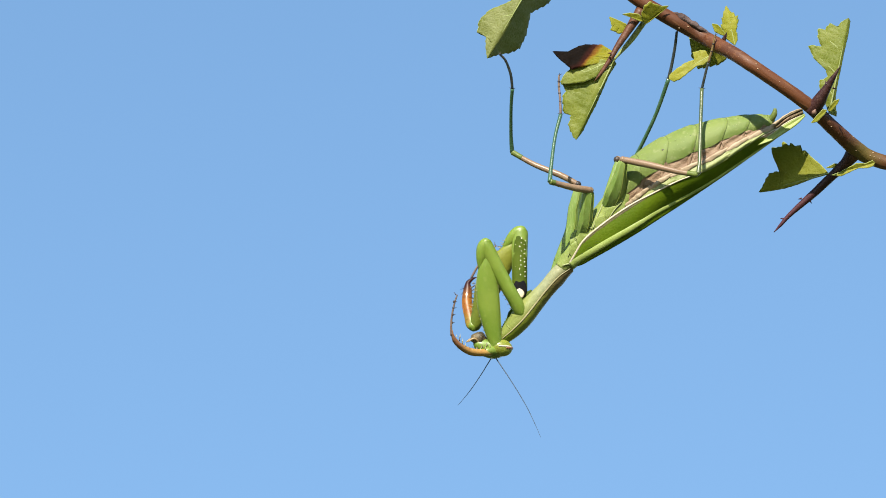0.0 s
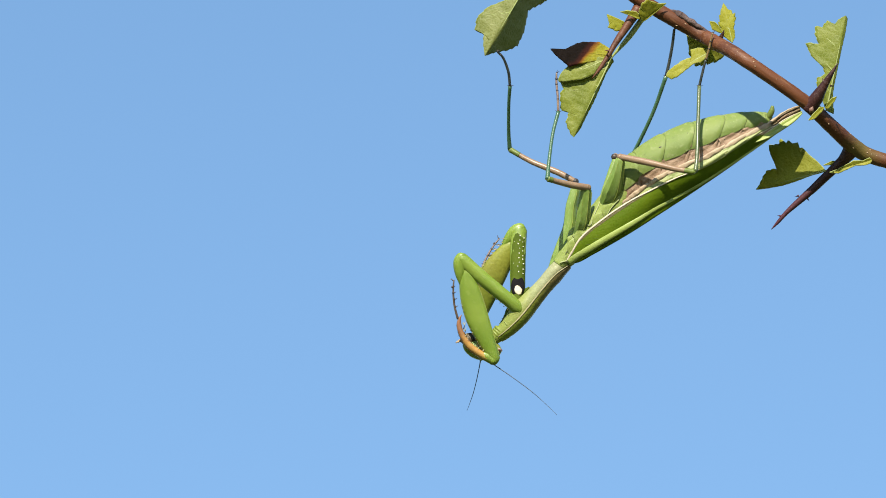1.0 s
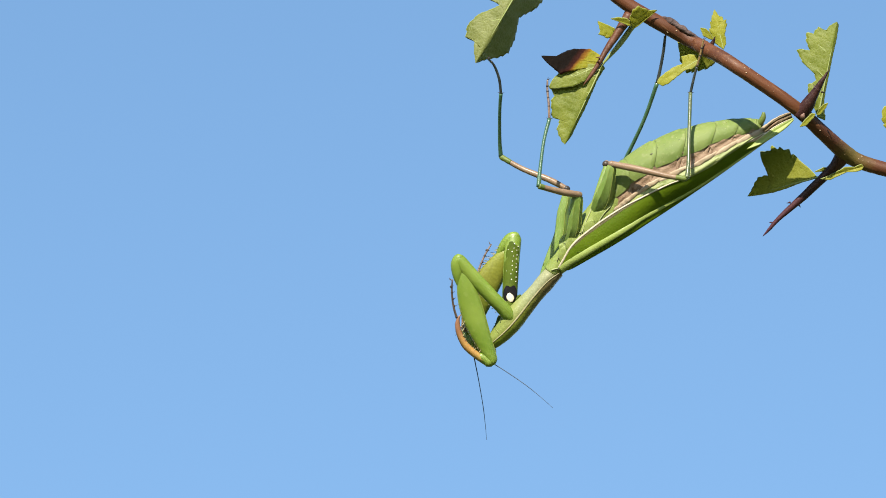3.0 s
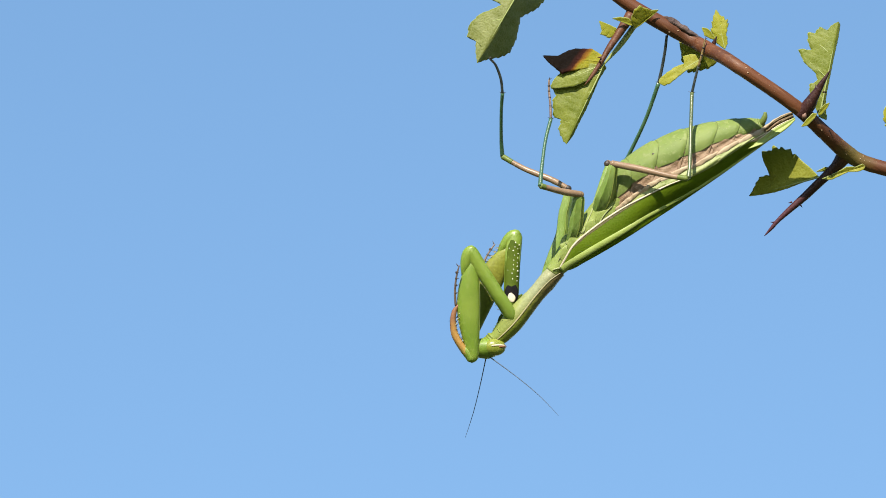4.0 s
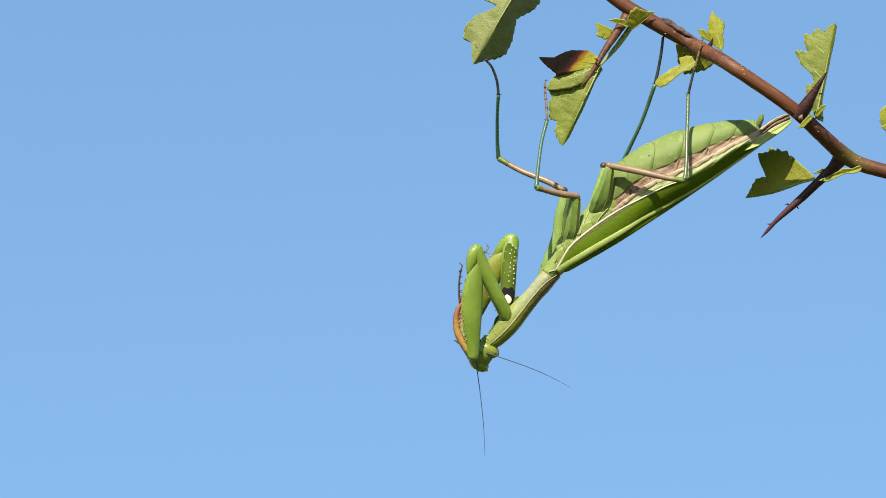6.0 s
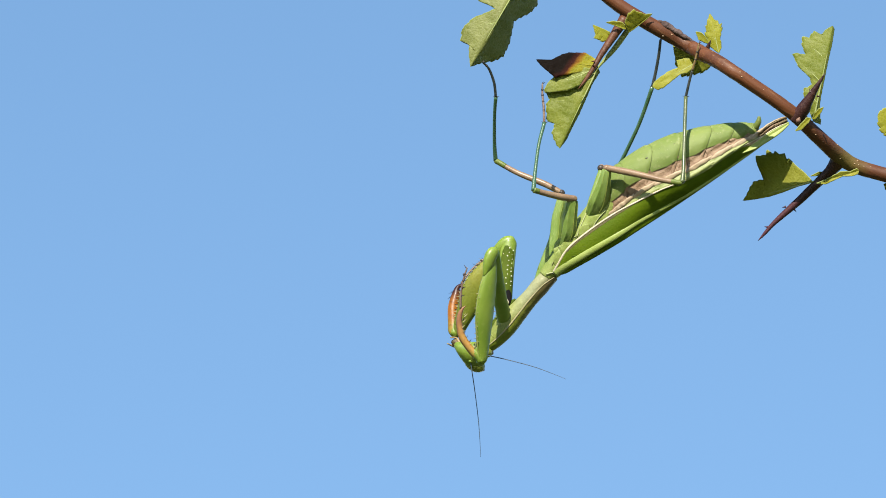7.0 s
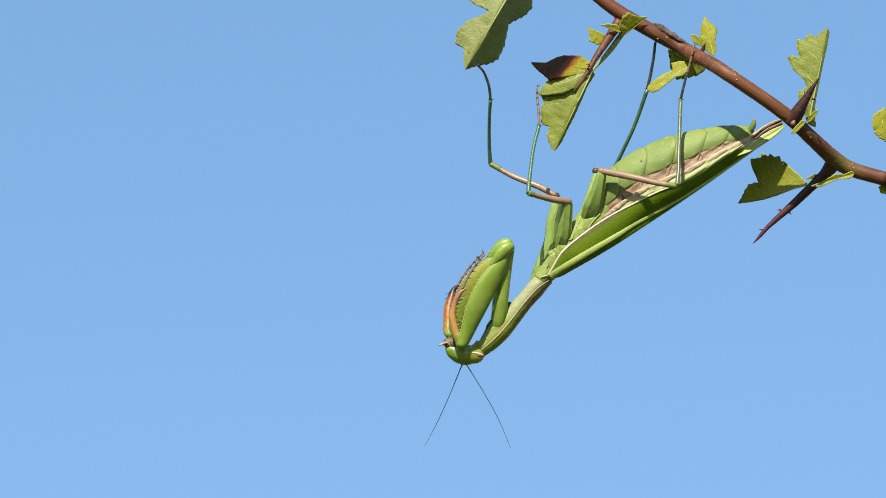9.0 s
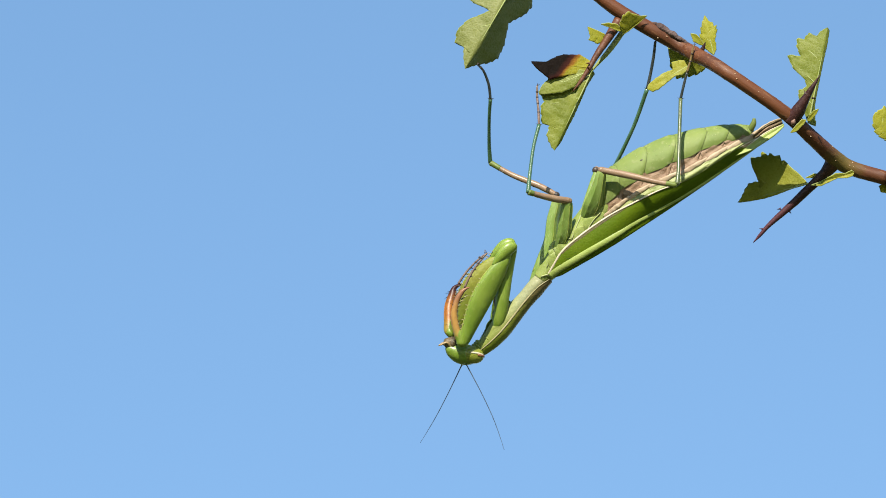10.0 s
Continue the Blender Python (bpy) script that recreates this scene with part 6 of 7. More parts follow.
    walk(near_tarsus, [
        (0.00, pose(0.00199, -0.00629, -0.01461, 0.0, -84.0, 0.0)),
        (0.20, pose(0.00323, -0.00414, -0.01162, 0.0, -79.7, 0.0)),
        (0.50, pose(0.00319, -0.00189, -0.01014, 76.3, -77.7, -76.6)),
        (0.80, pose(0.00367, -0.00207, -0.01197, 80.5, -71.5, -81.0)),
        (1.00, pose(0.00356, -0.00187, -0.01221, 115.2, -70.5, -114.0)),
        (1.20, pose(0.00258, -0.00313, -0.01124, 74.3, -76.9, -74.8)),
        (1.50, pose(0.00339, -0.00202, -0.00951, 73.2, -77.9, -73.5)),
        (1.80, pose(0.00472, -0.00406, -0.01102, 134.0, -61.1, -130.1)),
        (2.00, pose(0.00427, -0.00279, -0.01157, 122.6, -69.0, -120.8)),
        (2.20, pose(0.00408, -0.00185, -0.01185, 133.8, -69.9, -132.0)),
        (3.30, pose(0.00507, -0.00184, -0.01047, 109.3, -68.5, -108.0)),
        (3.50, pose(0.00393, -0.00371, -0.01140, 114.1, -75.6, -113.5)),
        (4.00, pose(0.00444, -0.00189, -0.00858, 77.9, -77.4, -78.1)),
        (4.20, pose(0.00527, -0.00184, -0.00840, 100.2, -76.3, -100.0)),
        (4.50, pose(0.00511, -0.00150, -0.00860, 100.9, -74.2, -100.4)),
        (4.80, pose(0.00611, -0.00422, -0.00938, 103.7, -61.9, -102.2)),
        (5.00, pose(0.00577, -0.00480, -0.00866, 78.4, -69.4, -79.2)),
        (5.20, pose(0.00675, -0.00401, -0.00780, 81.0, -67.4, -81.8)),
        (5.50, pose(0.00645, -0.00420, -0.00763, 64.5, -66.3, -66.4)),
        (5.70, pose(0.00568, -0.00344, -0.00740, 63.2, -69.9, -64.6)),
        (6.80, pose(0.00672, -0.00753, -0.00925, 129.7, -50.0, -122.4)),
        (7.00, pose(0.00652, -0.00884, -0.00826, 0.0, -83.1, 0.0)),
        (7.20, pose(0.00689, -0.00959, -0.00836, 0.0, -86.4, 0.0)),
        (7.50, pose(0.00646, -0.00703, -0.00779, 77.5, -67.4, -78.5)),
        (7.80, pose(0.00599, -0.00615, -0.00745, 63.0, -66.8, -64.9)),
        (8.00, pose(0.00540, -0.00672, -0.00707, 0.0, -72.3, 0.0)),
        (8.20, pose(0.00569, -0.00416, -0.00718, 55.1, -74.5, -56.1)),
        (8.50, pose(0.00560, -0.00340, -0.00723, 56.2, -76.4, -57.0)),
        (8.70, pose(0.00569, -0.00483, -0.00689, 41.8, -71.7, -43.2)),
        (8.80, pose(0.00630, -0.00291, -0.00552, 26.6, -64.3, -29.1)),
        (9.00, pose(0.00772, -0.00363, -0.00432, 0.0, -58.8, 0.0)),
        (9.50, pose(0.00828, -0.00353, -0.00429, 0.0, -60.8, 0.0)),
        (10.00, pose(0.00814, -0.00351, -0.00421, 0.0, -58.7, 0.0)),
    ])
    walk(far_coxa, [
        (0.00, pose(0.01410, 0.00130, -0.00920, -85.9, -76.4, 86.0)),
        (0.20, pose(0.01410, 0.00130, -0.00920, -88.9, -75.3, 88.9)),
        (0.50, pose(0.01410, 0.00130, -0.00920, -86.2, -78.8, 86.3)),
        (0.80, pose(0.01410, 0.00130, -0.00920, -103.1, -74.4, 102.7)),
        (1.00, pose(0.01410, 0.00130, -0.00920, -82.3, -75.3, 82.5)),
        (1.20, pose(0.01410, 0.00130, -0.00920, -102.8, -73.9, 102.3)),
        (1.50, pose(0.01410, 0.00130, -0.00920, -76.8, -78.8, 77.0)),
        (1.80, pose(0.01410, 0.00130, -0.00920, -72.7, -77.2, 73.1)),
        (2.00, pose(0.01410, 0.00130, -0.00920, -75.3, -78.3, 75.6)),
        (2.20, pose(0.01410, 0.00130, -0.00920, -85.9, -73.5, 86.0)),
        (3.30, pose(0.01410, 0.00130, -0.00920, -72.3, -72.2, 73.1)),
        (3.50, pose(0.01410, 0.00130, -0.00920, -76.0, -76.2, 76.4)),
        (4.00, pose(0.01410, 0.00130, -0.00920, -70.7, -77.8, 71.1)),
        (4.20, pose(0.01410, 0.00130, -0.00920, -72.7, -74.3, 73.3)),
        (4.50, pose(0.01410, 0.00130, -0.00920, -64.5, -76.4, 65.2)),
        (4.80, pose(0.01410, 0.00130, -0.00920, -78.4, -72.3, 78.9)),
        (5.00, pose(0.01410, 0.00130, -0.00920, -70.2, -74.3, 70.9)),
        (5.20, pose(0.01410, 0.00130, -0.00920, -72.9, -71.0, 73.8)),
        (5.50, pose(0.01410, 0.00130, -0.00920, -67.3, -75.5, 68.0)),
        (5.70, pose(0.01410, 0.00130, -0.00920, -73.4, -73.6, 74.0)),
        (6.80, pose(0.01410, 0.00130, -0.00920, -74.6, -71.0, 75.4)),
        (7.00, pose(0.01410, 0.00130, -0.00920, -72.8, -72.5, 73.5)),
        (7.20, pose(0.01410, 0.00130, -0.00920, -71.9, -71.0, 72.9)),
        (7.50, pose(0.01410, 0.00130, -0.00920, -68.1, -73.9, 68.9)),
        (7.80, pose(0.01410, 0.00130, -0.00920, -71.7, -71.3, 72.6)),
        (8.00, pose(0.01410, 0.00130, -0.00920, -67.2, -73.7, 68.0)),
        (8.20, pose(0.01410, 0.00130, -0.00920, -72.1, -72.2, 72.9)),
        (8.50, pose(0.01410, 0.00130, -0.00920, -70.2, -71.1, 71.2)),
        (8.70, pose(0.01410, 0.00130, -0.00920, -71.8, -72.3, 72.6)),
        (8.80, pose(0.01410, 0.00130, -0.00920, -63.5, -73.7, 64.4)),
        (9.00, pose(0.01410, 0.00130, -0.00920, -65.2, -73.3, 66.1)),
        (9.50, pose(0.01410, 0.00130, -0.00920, -61.6, -71.5, 62.9)),
        (10.00, pose(0.01410, 0.00130, -0.00920, -59.0, -71.7, 60.3)),
    ])
    walk(far_femur, [
        (0.00, pose(0.01432, 0.00445, 0.00382, 180.0, 63.8, 180.0)),
        (0.20, pose(0.01416, 0.00470, 0.00376, 177.7, 65.5, 177.5)),
        (0.50, pose(0.01427, 0.00389, 0.00395, 180.0, 63.2, 180.0)),
        (0.80, pose(0.01331, 0.00481, 0.00371, 180.0, 66.1, 180.0)),
        (1.00, pose(0.01454, 0.00468, 0.00376, 180.0, 65.1, 180.0)),
        (1.20, pose(0.01331, 0.00492, 0.00368, 180.0, 66.2, 180.0)),
        (1.50, pose(0.01469, 0.00384, 0.00394, 180.0, 64.9, 180.0)),
        (1.80, pose(0.01496, 0.00415, 0.00386, 180.0, 65.7, 180.0)),
        (2.00, pose(0.01478, 0.00393, 0.00392, 180.0, 65.2, 180.0)),
        (2.20, pose(0.01436, 0.00509, 0.00365, 180.0, 65.1, 180.0)),
        (3.30, pose(0.01530, 0.00523, 0.00356, 180.0, 64.5, 180.0)),
        (3.50, pose(0.01485, 0.00441, 0.00381, 180.0, 65.7, 180.0)),
        (4.00, pose(0.01502, 0.00397, 0.00390, 180.0, 65.8, 180.0)),
        (4.20, pose(0.01514, 0.00476, 0.00370, 180.0, 65.6, 180.0)),
        (4.50, pose(0.01542, 0.00416, 0.00382, 180.0, 66.0, 180.0)),
        (4.80, pose(0.01488, 0.00530, 0.00356, 180.0, 62.8, 180.0)),
        (5.00, pose(0.01529, 0.00474, 0.00370, 180.0, 61.7, 180.0)),
        (5.20, pose(0.01532, 0.00550, 0.00347, 180.0, 59.0, 180.0)),
        (5.50, pose(0.01536, 0.00442, 0.00377, 180.0, 59.5, 180.0)),
        (5.70, pose(0.01514, 0.00493, 0.00366, 180.0, 63.9, 180.0)),
        (6.80, pose(0.01520, 0.00552, 0.00347, 180.0, 60.5, 180.0)),
        (7.00, pose(0.01525, 0.00517, 0.00358, 180.0, 59.6, 180.0)),
        (7.20, pose(0.01539, 0.00548, 0.00347, 180.0, 58.6, 180.0)),
        (7.50, pose(0.01544, 0.00477, 0.00367, 180.0, 58.7, 180.0)),
        (7.80, pose(0.01539, 0.00539, 0.00349, 180.0, 58.7, 180.0)),
        (8.00, pose(0.01550, 0.00478, 0.00366, 180.0, 64.2, 180.0)),
        (8.20, pose(0.01530, 0.00522, 0.00356, 180.0, 64.3, 180.0)),
        (8.50, pose(0.01550, 0.00541, 0.00348, 180.0, 63.7, 180.0)),
        (8.70, pose(0.01532, 0.00520, 0.00356, 180.0, 63.6, 180.0)),
        (8.80, pose(0.01573, 0.00469, 0.00366, 180.0, 60.4, 180.0)),
        (9.00, pose(0.01566, 0.00482, 0.00364, 178.0, 58.1, 177.7)),
        (9.50, pose(0.01604, 0.00508, 0.00351, 178.4, 57.6, 178.1)),
        (10.00, pose(0.01619, 0.00496, 0.00352, 178.3, 56.7, 177.9)),
    ])
    walk(far_tibia, [
        (0.00, pose(0.00601, 0.00445, -0.01304, -96.7, -62.8, 96.0)),
        (0.20, pose(0.00638, 0.00505, -0.01335, -107.6, -62.5, 105.7)),
        (0.50, pose(0.00580, 0.00389, -0.01284, -96.7, -65.6, 96.1)),
        (0.80, pose(0.00571, 0.00481, -0.01348, -61.9, -71.2, 63.2)),
        (1.00, pose(0.00663, 0.00468, -0.01329, -69.9, -72.3, 70.8)),
        (1.20, pose(0.00572, 0.00492, -0.01352, -45.6, -74.8, 46.7)),
        (1.50, pose(0.00670, 0.00384, -0.01308, -67.9, -73.7, 68.7)),
        (1.80, pose(0.00724, 0.00415, -0.01327, -106.3, -55.4, 103.5)),
        (2.00, pose(0.00690, 0.00393, -0.01315, -55.2, -75.2, 56.1)),
        (2.20, pose(0.00644, 0.00509, -0.01340, -61.2, -70.4, 62.6)),
        (3.30, pose(0.00721, 0.00523, -0.01342, -50.5, -76.8, 51.3)),
        (3.50, pose(0.00712, 0.00441, -0.01332, 0.0, -80.8, 0.0)),
        (4.00, pose(0.00730, 0.00397, -0.01324, -65.7, -74.3, 66.5)),
        (4.20, pose(0.00739, 0.00476, -0.01342, -68.2, -71.0, 69.3)),
        (4.50, pose(0.00779, 0.00416, -0.01335, -72.3, -71.6, 73.1)),
        (4.80, pose(0.00628, 0.00530, -0.01315, -106.9, -65.0, 105.4)),
        (5.00, pose(0.00637, 0.00474, -0.01285, -104.3, -62.4, 102.7)),
        (5.20, pose(0.00564, 0.00550, -0.01265, -82.6, -64.3, 83.3)),
        (5.50, pose(0.00583, 0.00442, -0.01243, -83.0, -65.0, 83.6)),
        (5.70, pose(0.00687, 0.00493, -0.01323, -55.1, -72.4, 56.3)),
        (6.80, pose(0.00593, 0.00552, -0.01289, -80.9, -63.1, 81.9)),
        (7.00, pose(0.00573, 0.00517, -0.01264, -73.7, -66.0, 75.0)),
        (7.20, pose(0.00560, 0.00548, -0.01259, -66.4, -67.8, 68.0)),
        (7.50, pose(0.00566, 0.00477, -0.01238, -74.9, -65.3, 76.3)),
        (7.80, pose(0.00562, 0.00539, -0.01257, -71.3, -66.8, 72.7)),
        (8.00, pose(0.00733, 0.00478, -0.01327, -69.6, -76.5, 70.1)),
        (8.20, pose(0.00715, 0.00522, -0.01338, -58.7, -75.0, 59.5)),
        (8.50, pose(0.00717, 0.00541, -0.01338, -33.8, -74.4, 34.8)),
        (8.70, pose(0.00696, 0.00520, -0.01328, -71.4, -73.0, 72.1)),
        (8.80, pose(0.00645, 0.00469, -0.01269, -79.4, -69.0, 80.1)),
        (9.00, pose(0.00574, 0.00522, -0.01233, -68.4, -65.9, 70.2)),
        (9.50, pose(0.00598, 0.00541, -0.01237, -71.9, -65.1, 73.5)),
        (10.00, pose(0.00588, 0.00534, -0.01220, -71.4, -64.0, 73.2)),
    ])
    walk(far_tarsus, [
        (0.00, pose(0.00556, 0.00882, -0.00450, 0.0, -54.8, 0.0)),
        (0.20, pose(0.00518, 0.00931, -0.00483, 0.0, -52.7, 0.0)),
        (0.50, pose(0.00538, 0.00784, -0.00410, 0.0, -52.6, 0.0)),
        (0.80, pose(0.00710, 0.00757, -0.00440, -13.0, -61.0, 14.8)),
        (1.00, pose(0.00759, 0.00743, -0.00415, -26.3, -60.2, 29.7)),
        (1.20, pose(0.00746, 0.00676, -0.00426, -25.9, -61.3, 28.9)),
        (1.50, pose(0.00768, 0.00636, -0.00386, -24.6, -61.7, 27.4)),
        (1.80, pose(0.00596, 0.00945, -0.00537, 0.0, -56.3, 0.0)),
        (2.00, pose(0.00827, 0.00596, -0.00387, -35.3, -62.5, 38.6)),
        (2.20, pose(0.00792, 0.00795, -0.00436, -18.8, -64.4, 20.7)),
        (3.30, pose(0.00858, 0.00694, -0.00407, -39.8, -64.6, 42.6)),
        (3.50, pose(0.00865, 0.00441, -0.00385, -37.8, -60.5, 41.8)),
        (4.00, pose(0.00834, 0.00635, -0.00400, -29.2, -62.3, 32.2)),
        (4.20, pose(0.00849, 0.00768, -0.00434, -20.3, -66.1, 22.0)),
        (4.50, pose(0.00866, 0.00705, -0.00424, -37.0, -65.4, 39.6)),
        (4.80, pose(0.00520, 0.00922, -0.00445, 0.0, -47.6, 0.0)),
        (5.00, pose(0.00539, 0.00907, -0.00434, 0.0, -46.7, 0.0)),
        (5.20, pose(0.00612, 0.00963, -0.00400, 0.0, -51.7, 0.0)),
        (5.50, pose(0.00628, 0.00846, -0.00374, 0.0, -51.0, 0.0)),
        (5.70, pose(0.00848, 0.00735, -0.00408, -35.4, -63.4, 38.5)),
        (6.80, pose(0.00655, 0.00982, -0.00433, 0.0, -52.8, 0.0)),
        (7.00, pose(0.00674, 0.00895, -0.00387, -26.7, -41.2, 37.3)),
        (7.20, pose(0.00696, 0.00884, -0.00370, -24.0, -47.4, 31.2)),
        (7.50, pose(0.00661, 0.00866, -0.00366, -54.9, -26.1, 72.8)),
        (7.80, pose(0.00675, 0.00900, -0.00375, -41.1, -33.2, 57.9)),
        (8.00, pose(0.00809, 0.00688, -0.00393, -40.4, -57.8, 45.1)),
        (8.20, pose(0.00841, 0.00736, -0.00411, -36.3, -62.2, 39.7)),
        (8.50, pose(0.00929, 0.00689, -0.00413, -43.1, -65.8, 45.7)),
        (8.70, pose(0.00783, 0.00787, -0.00410, -30.1, -58.7, 34.2)),
        (8.80, pose(0.00704, 0.00808, -0.00372, -24.9, -51.3, 30.8)),
        (9.00, pose(0.00707, 0.00891, -0.00357, 0.0, -53.5, 0.0)),
        (9.50, pose(0.00713, 0.00929, -0.00366, 0.0, -51.0, 0.0)),
        (10.00, pose(0.00710, 0.00936, -0.00357, 0.0, -49.7, 0.0)),
    ])
    walk(head, [
        (0.00, pose(0.00932, 0.00000, -0.01673, 3.0, -8.0, -166.0)),
        (0.20, pose(0.00912, 0.00000, -0.01722, 3.0, -12.0, -166.0)),
        (0.50, pose(0.00876, 0.00000, -0.01698, 3.0, -5.0, -166.0)),
        (0.80, pose(0.00848, 0.00000, -0.01720, 3.0, -10.0, -166.0)),
        (1.00, pose(0.00783, 0.00080, -0.01755, 3.0, -10.0, -166.0)),
        (1.20, pose(0.00865, 0.00000, -0.01735, 3.0, -4.0, -166.0)),
        (1.50, pose(0.00924, 0.00000, -0.01698, 3.0, -2.0, -166.0)),
        (1.80, pose(0.00937, 0.00240, -0.01491, 3.0, -40.0, -166.0)),
        (2.00, pose(0.00823, 0.00260, -0.01611, 3.0, -40.0, -166.0)),
        (2.20, pose(0.00876, 0.00240, -0.01659, 3.0, -30.0, -166.0)),
        (3.30, pose(0.00872, 0.00260, -0.01531, 3.0, -40.0, -166.0)),
        (3.50, pose(0.00772, 0.00240, -0.01642, 3.0, -35.0, -166.0)),
        (3.70, pose(0.00871, 0.00100, -0.01565, 3.0, -15.0, -166.0)),
        (4.00, pose(0.00975, 0.00000, -0.01597, 3.0, -2.0, -166.0)),
        (4.20, pose(0.00969, 0.00000, -0.01670, 3.0, -2.0, -166.0)),
        (4.50, pose(0.00940, 0.00000, -0.01700, 3.0, -2.0, -166.0)),
        (4.80, pose(0.00908, 0.00000, -0.01682, 45.0, -20.0, 180.0)),
        (5.00, pose(0.00967, 0.00000, -0.01657, 60.0, -25.0, 180.0)),
        (5.20, pose(0.00861, 0.00000, -0.01654, 75.0, -30.0, 180.0)),
        (5.50, pose(0.00868, 0.00000, -0.01633, 75.0, -30.0, 180.0)),
        (5.70, pose(0.00915, 0.00000, -0.01643, 80.0, -38.0, 180.0)),
        (6.80, pose(0.00841, 0.00000, -0.01651, 65.0, -22.0, 180.0)),
        (7.00, pose(0.00859, 0.00000, -0.01624, 72.0, -28.0, 180.0)),
        (7.20, pose(0.00879, 0.00000, -0.01601, 75.0, -30.0, 180.0)),
        (7.50, pose(0.00905, 0.00000, -0.01589, 72.0, -28.0, 180.0)),
        (7.80, pose(0.00987, 0.00000, -0.01597, 78.0, -35.0, 180.0)),
        (8.00, pose(0.00981, 0.00000, -0.01578, 80.0, -40.0, 180.0)),
        (8.20, pose(0.00990, 0.00000, -0.01596, 35.0, -8.0, -160.0)),
        (8.50, pose(0.00930, 0.00000, -0.01628, 3.0, -0.0, -166.0)),
        (8.70, pose(0.00891, 0.00000, -0.01634, 3.0, -2.0, -166.0)),
        (8.80, pose(0.00822, 0.00000, -0.01604, 3.0, -10.0, -166.0)),
        (9.00, pose(0.00808, 0.00000, -0.01570, 3.0, -14.0, -166.0)),
        (9.50, pose(0.00795, 0.00000, -0.01586, 3.0, -14.0, -166.0)),
        (10.00, pose(0.00810, 0.00000, -0.01582, 3.0, -14.0, -166.0)),
    ])
    walk(antenna_a, [
        (0.00, pose(-0.00030, -0.00085, -0.00160, 120.6, 29.8, -85.2)),
        (0.20, pose(-0.00030, -0.00085, -0.00160, 94.4, 32.1, -101.0)),
        (0.50, pose(-0.00030, -0.00085, -0.00160, 147.1, 18.2, -72.7)),
        (0.80, pose(-0.00030, -0.00085, -0.00160, 113.9, 26.9, -90.5)),
        (1.00, pose(-0.00030, -0.00085, -0.00160, 95.0, 29.8, -101.0)),
        (1.20, pose(-0.00030, -0.00085, -0.00160, 113.9, 36.0, -88.0)),
        (1.50, pose(-0.00030, -0.00085, -0.00160, 140.0, 24.7, -74.3)),
        (1.80, pose(-0.00030, -0.00085, -0.00160, 37.8, 31.4, -145.9)),
        (2.00, pose(-0.00030, -0.00085, -0.00160, 40.7, 23.2, -137.3)),
        (2.20, pose(-0.00030, -0.00085, -0.00160, 54.9, 34.1, -129.2)),
        (3.30, pose(-0.00030, -0.00085, -0.00160, 29.7, 31.4, -156.8)),
        (3.50, pose(-0.00030, -0.00085, -0.00160, 37.6, 31.9, -146.2)),
        (4.00, pose(-0.00030, -0.00085, -0.00160, 112.3, 55.7, -84.5)),
        (4.20, pose(-0.00030, -0.00085, -0.00160, 125.3, 53.8, -73.1)),
        (4.50, pose(-0.00030, -0.00085, -0.00160, 123.6, 53.5, -74.7)),
        (4.80, pose(-0.00030, -0.00085, -0.00160, 58.6, 34.1, -137.4)),
        (5.00, pose(-0.00030, -0.00085, -0.00160, 72.8, 25.0, -126.3)),
        (5.20, pose(-0.00030, -0.00085, -0.00160, 80.2, 11.4, -131.2)),
        (5.50, pose(-0.00030, -0.00085, -0.00160, 80.4, 11.6, -130.1)),
        (5.70, pose(-0.00030, -0.00085, -0.00160, 83.2, 7.4, -132.8)),
        (6.80, pose(-0.00030, -0.00085, -0.00160, 75.1, 20.3, -127.4)),
        (7.00, pose(-0.00030, -0.00085, -0.00160, 79.5, 14.7, -126.0)),
        (7.20, pose(-0.00030, -0.00085, -0.00160, 81.6, 12.5, -124.2)),
        (7.50, pose(-0.00030, -0.00085, -0.00160, 81.1, 15.7, -120.2)),
        (7.80, pose(-0.00030, -0.00085, -0.00160, 83.3, 9.9, -124.4)),
        (8.00, pose(-0.00030, -0.00085, -0.00160, 84.2, 8.1, -125.9)),
        (8.20, pose(-0.00030, -0.00085, -0.00160, 122.3, 31.3, -75.0)),
        (8.50, pose(-0.00030, -0.00085, -0.00160, 151.1, 54.8, -46.3)),
        (8.70, pose(-0.00030, -0.00085, -0.00160, 141.0, 55.9, -56.7)),
        (8.80, pose(-0.00030, -0.00085, -0.00160, 120.3, 61.2, -75.4)),
        (9.00, pose(-0.00030, -0.00085, -0.00160, 114.6, 63.0, -80.3)),
        (9.50, pose(-0.00030, -0.00085, -0.00160, 123.4, 61.8, -71.8)),
        (10.00, pose(-0.00030, -0.00085, -0.00160, 120.3, 60.7, -75.0)),
    ])
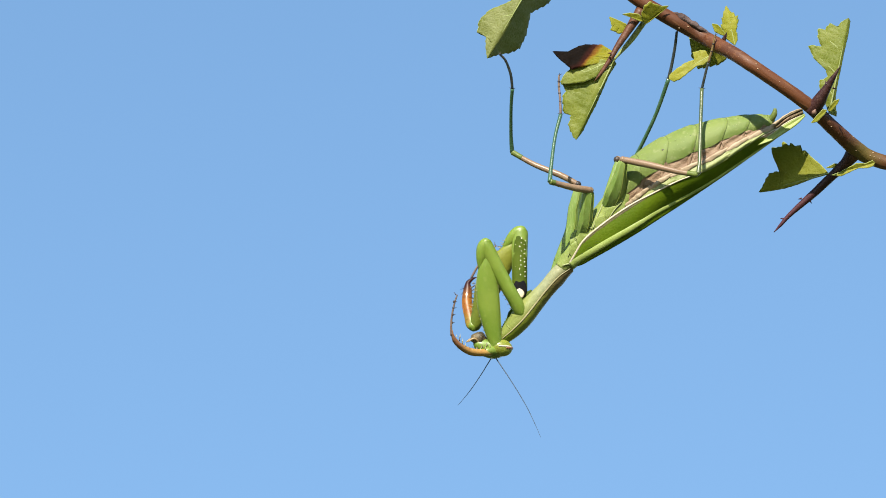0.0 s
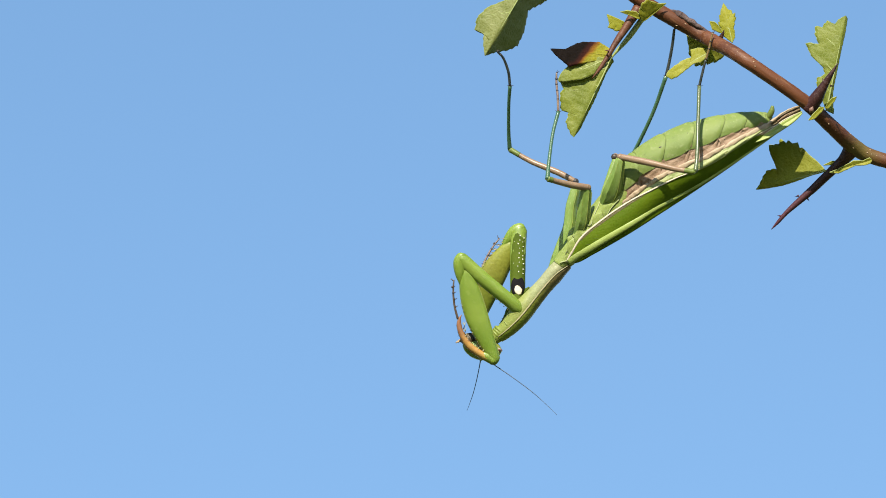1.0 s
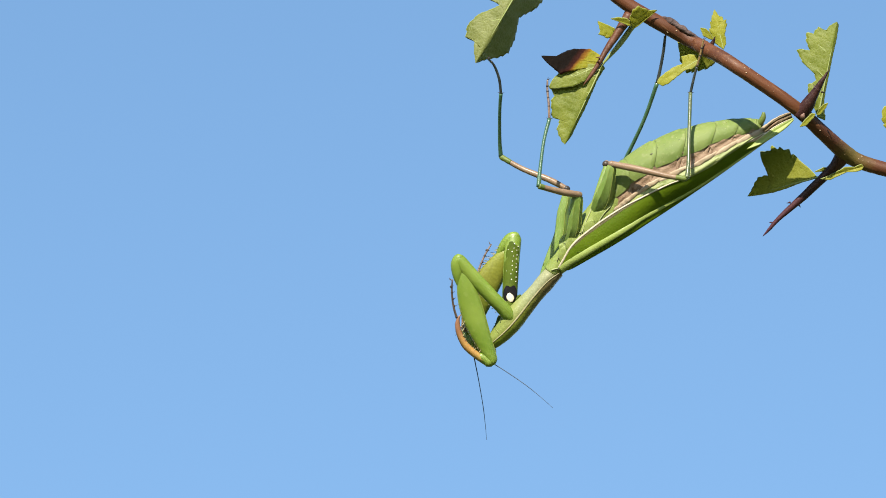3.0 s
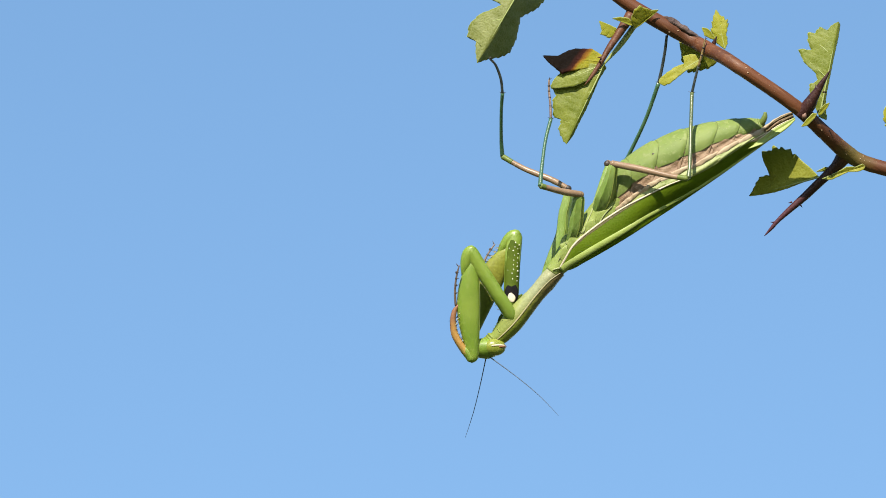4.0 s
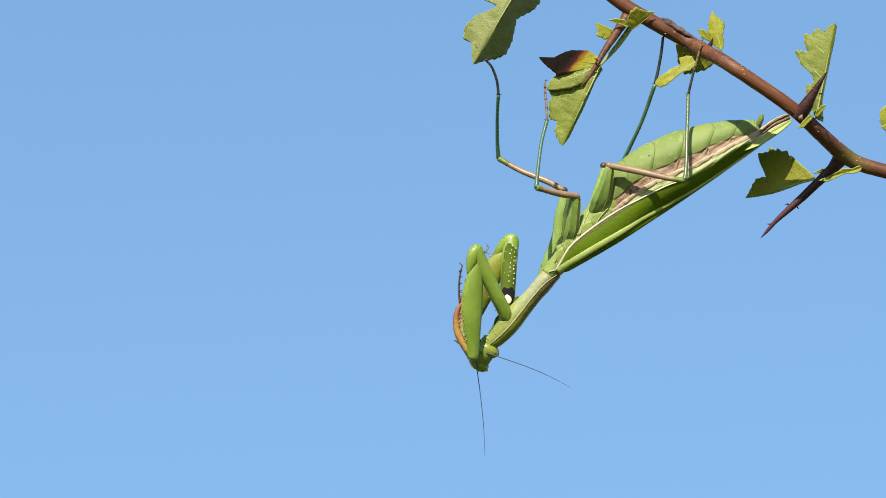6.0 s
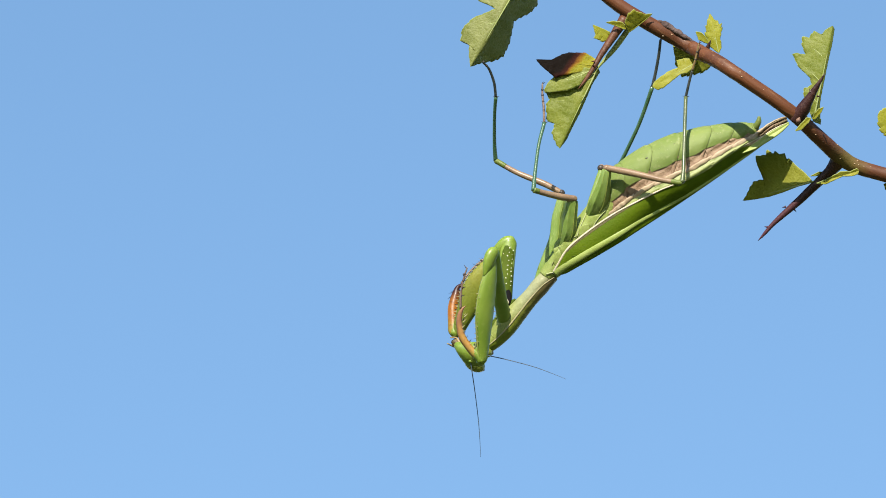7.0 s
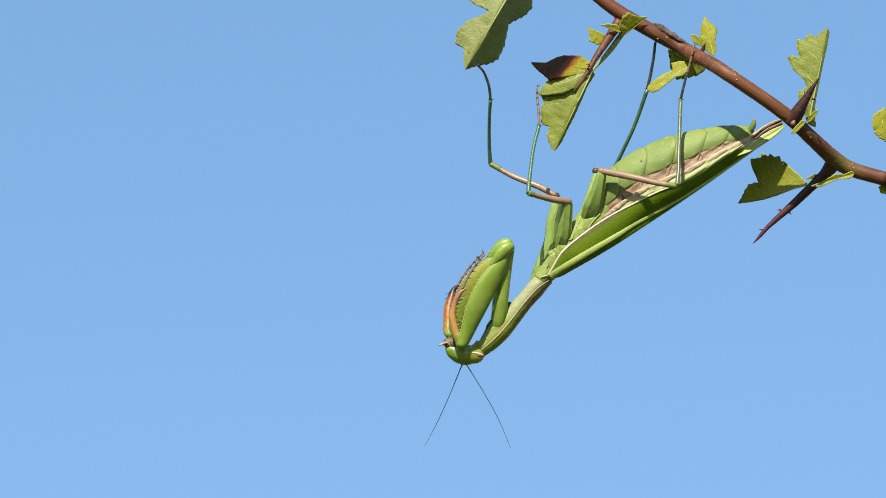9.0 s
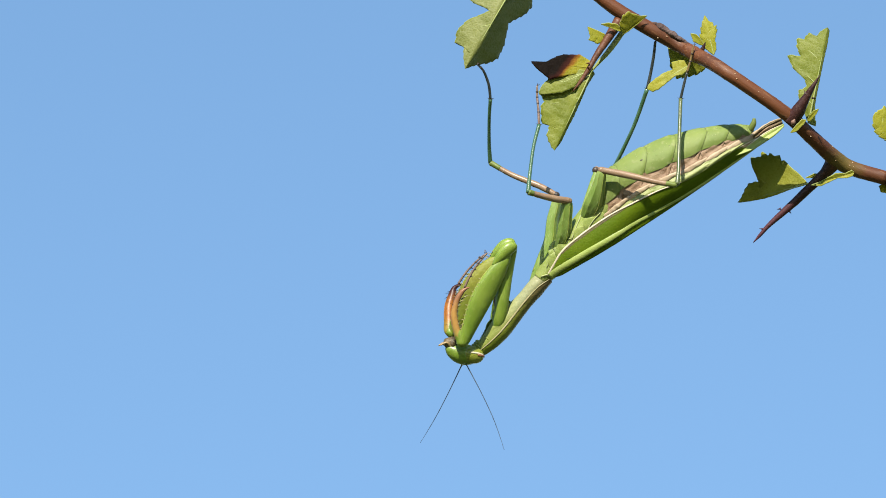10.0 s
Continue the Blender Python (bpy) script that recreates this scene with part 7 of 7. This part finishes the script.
    walk(antenna_b, [
        (0.00, pose(-0.00030, 0.00085, -0.00160, -12.9, 51.1, 145.9)),
        (0.20, pose(-0.00030, 0.00085, -0.00160, -7.2, 47.0, 151.1)),
        (0.50, pose(-0.00030, 0.00085, -0.00160, -39.6, 54.7, 118.5)),
        (0.80, pose(-0.00030, 0.00085, -0.00160, -21.1, 45.1, 132.9)),
        (1.00, pose(-0.00030, 0.00085, -0.00160, -1.9, 28.0, 152.1)),
        (1.20, pose(-0.00030, 0.00085, -0.00160, -12.1, 40.1, 143.2)),
        (1.50, pose(-0.00030, 0.00085, -0.00160, -27.0, 47.3, 128.6)),
        (1.80, pose(-0.00030, 0.00085, -0.00160, 12.0, 8.8, 170.9)),
        (2.00, pose(-0.00030, 0.00085, -0.00160, 11.9, -0.4, 169.0)),
        (2.20, pose(-0.00030, 0.00085, -0.00160, 9.9, 6.6, 168.9)),
        (3.30, pose(-0.00030, 0.00085, -0.00160, 13.2, -3.5, 153.8)),
        (3.50, pose(-0.00030, 0.00085, -0.00160, 11.0, -6.8, 167.0)),
        (4.00, pose(-0.00030, 0.00085, -0.00160, -10.4, 36.9, 144.6)),
        (4.20, pose(-0.00030, 0.00085, -0.00160, -8.5, 38.4, 148.3)),
        (4.50, pose(-0.00030, 0.00085, -0.00160, 4.6, 41.8, 169.0)),
        (4.80, pose(-0.00030, 0.00085, -0.00160, 44.3, 9.6, 164.2)),
        (5.00, pose(-0.00030, 0.00085, -0.00160, 60.0, -0.5, 179.2)),
        (5.20, pose(-0.00030, 0.00085, -0.00160, 75.1, -1.6, 174.0)),
        (5.50, pose(-0.00030, 0.00085, -0.00160, 75.1, -1.9, 173.0)),
        (5.70, pose(-0.00030, 0.00085, -0.00160, 80.2, -1.8, 169.6)),
        (6.80, pose(-0.00030, 0.00085, -0.00160, 66.1, -7.6, 163.4)),
        (7.00, pose(-0.00030, 0.00085, -0.00160, 72.3, 6.9, 164.1)),
        (7.20, pose(-0.00030, 0.00085, -0.00160, 75.0, -0.0, 180.0)),
        (7.50, pose(-0.00030, 0.00085, -0.00160, 72.0, 0.7, -177.9)),
        (7.80, pose(-0.00030, 0.00085, -0.00160, 78.0, -0.8, 176.0)),
        (8.00, pose(-0.00030, 0.00085, -0.00160, 80.0, -0.3, 178.2)),
        (8.20, pose(-0.00030, 0.00085, -0.00160, 49.5, 40.6, -167.2)),
        (8.50, pose(-0.00030, 0.00085, -0.00160, 4.3, 47.9, 169.2)),
        (8.70, pose(-0.00030, 0.00085, -0.00160, 5.2, 49.0, 169.9)),
        (8.80, pose(-0.00030, 0.00085, -0.00160, 7.3, 43.2, 171.2)),
        (9.00, pose(-0.00030, 0.00085, -0.00160, 9.4, 47.8, 173.3)),
        (9.50, pose(-0.00030, 0.00085, -0.00160, 9.8, 50.2, 173.9)),
        (10.00, pose(-0.00030, 0.00085, -0.00160, -0.3, 52.4, 161.1)),
    ])


motions()
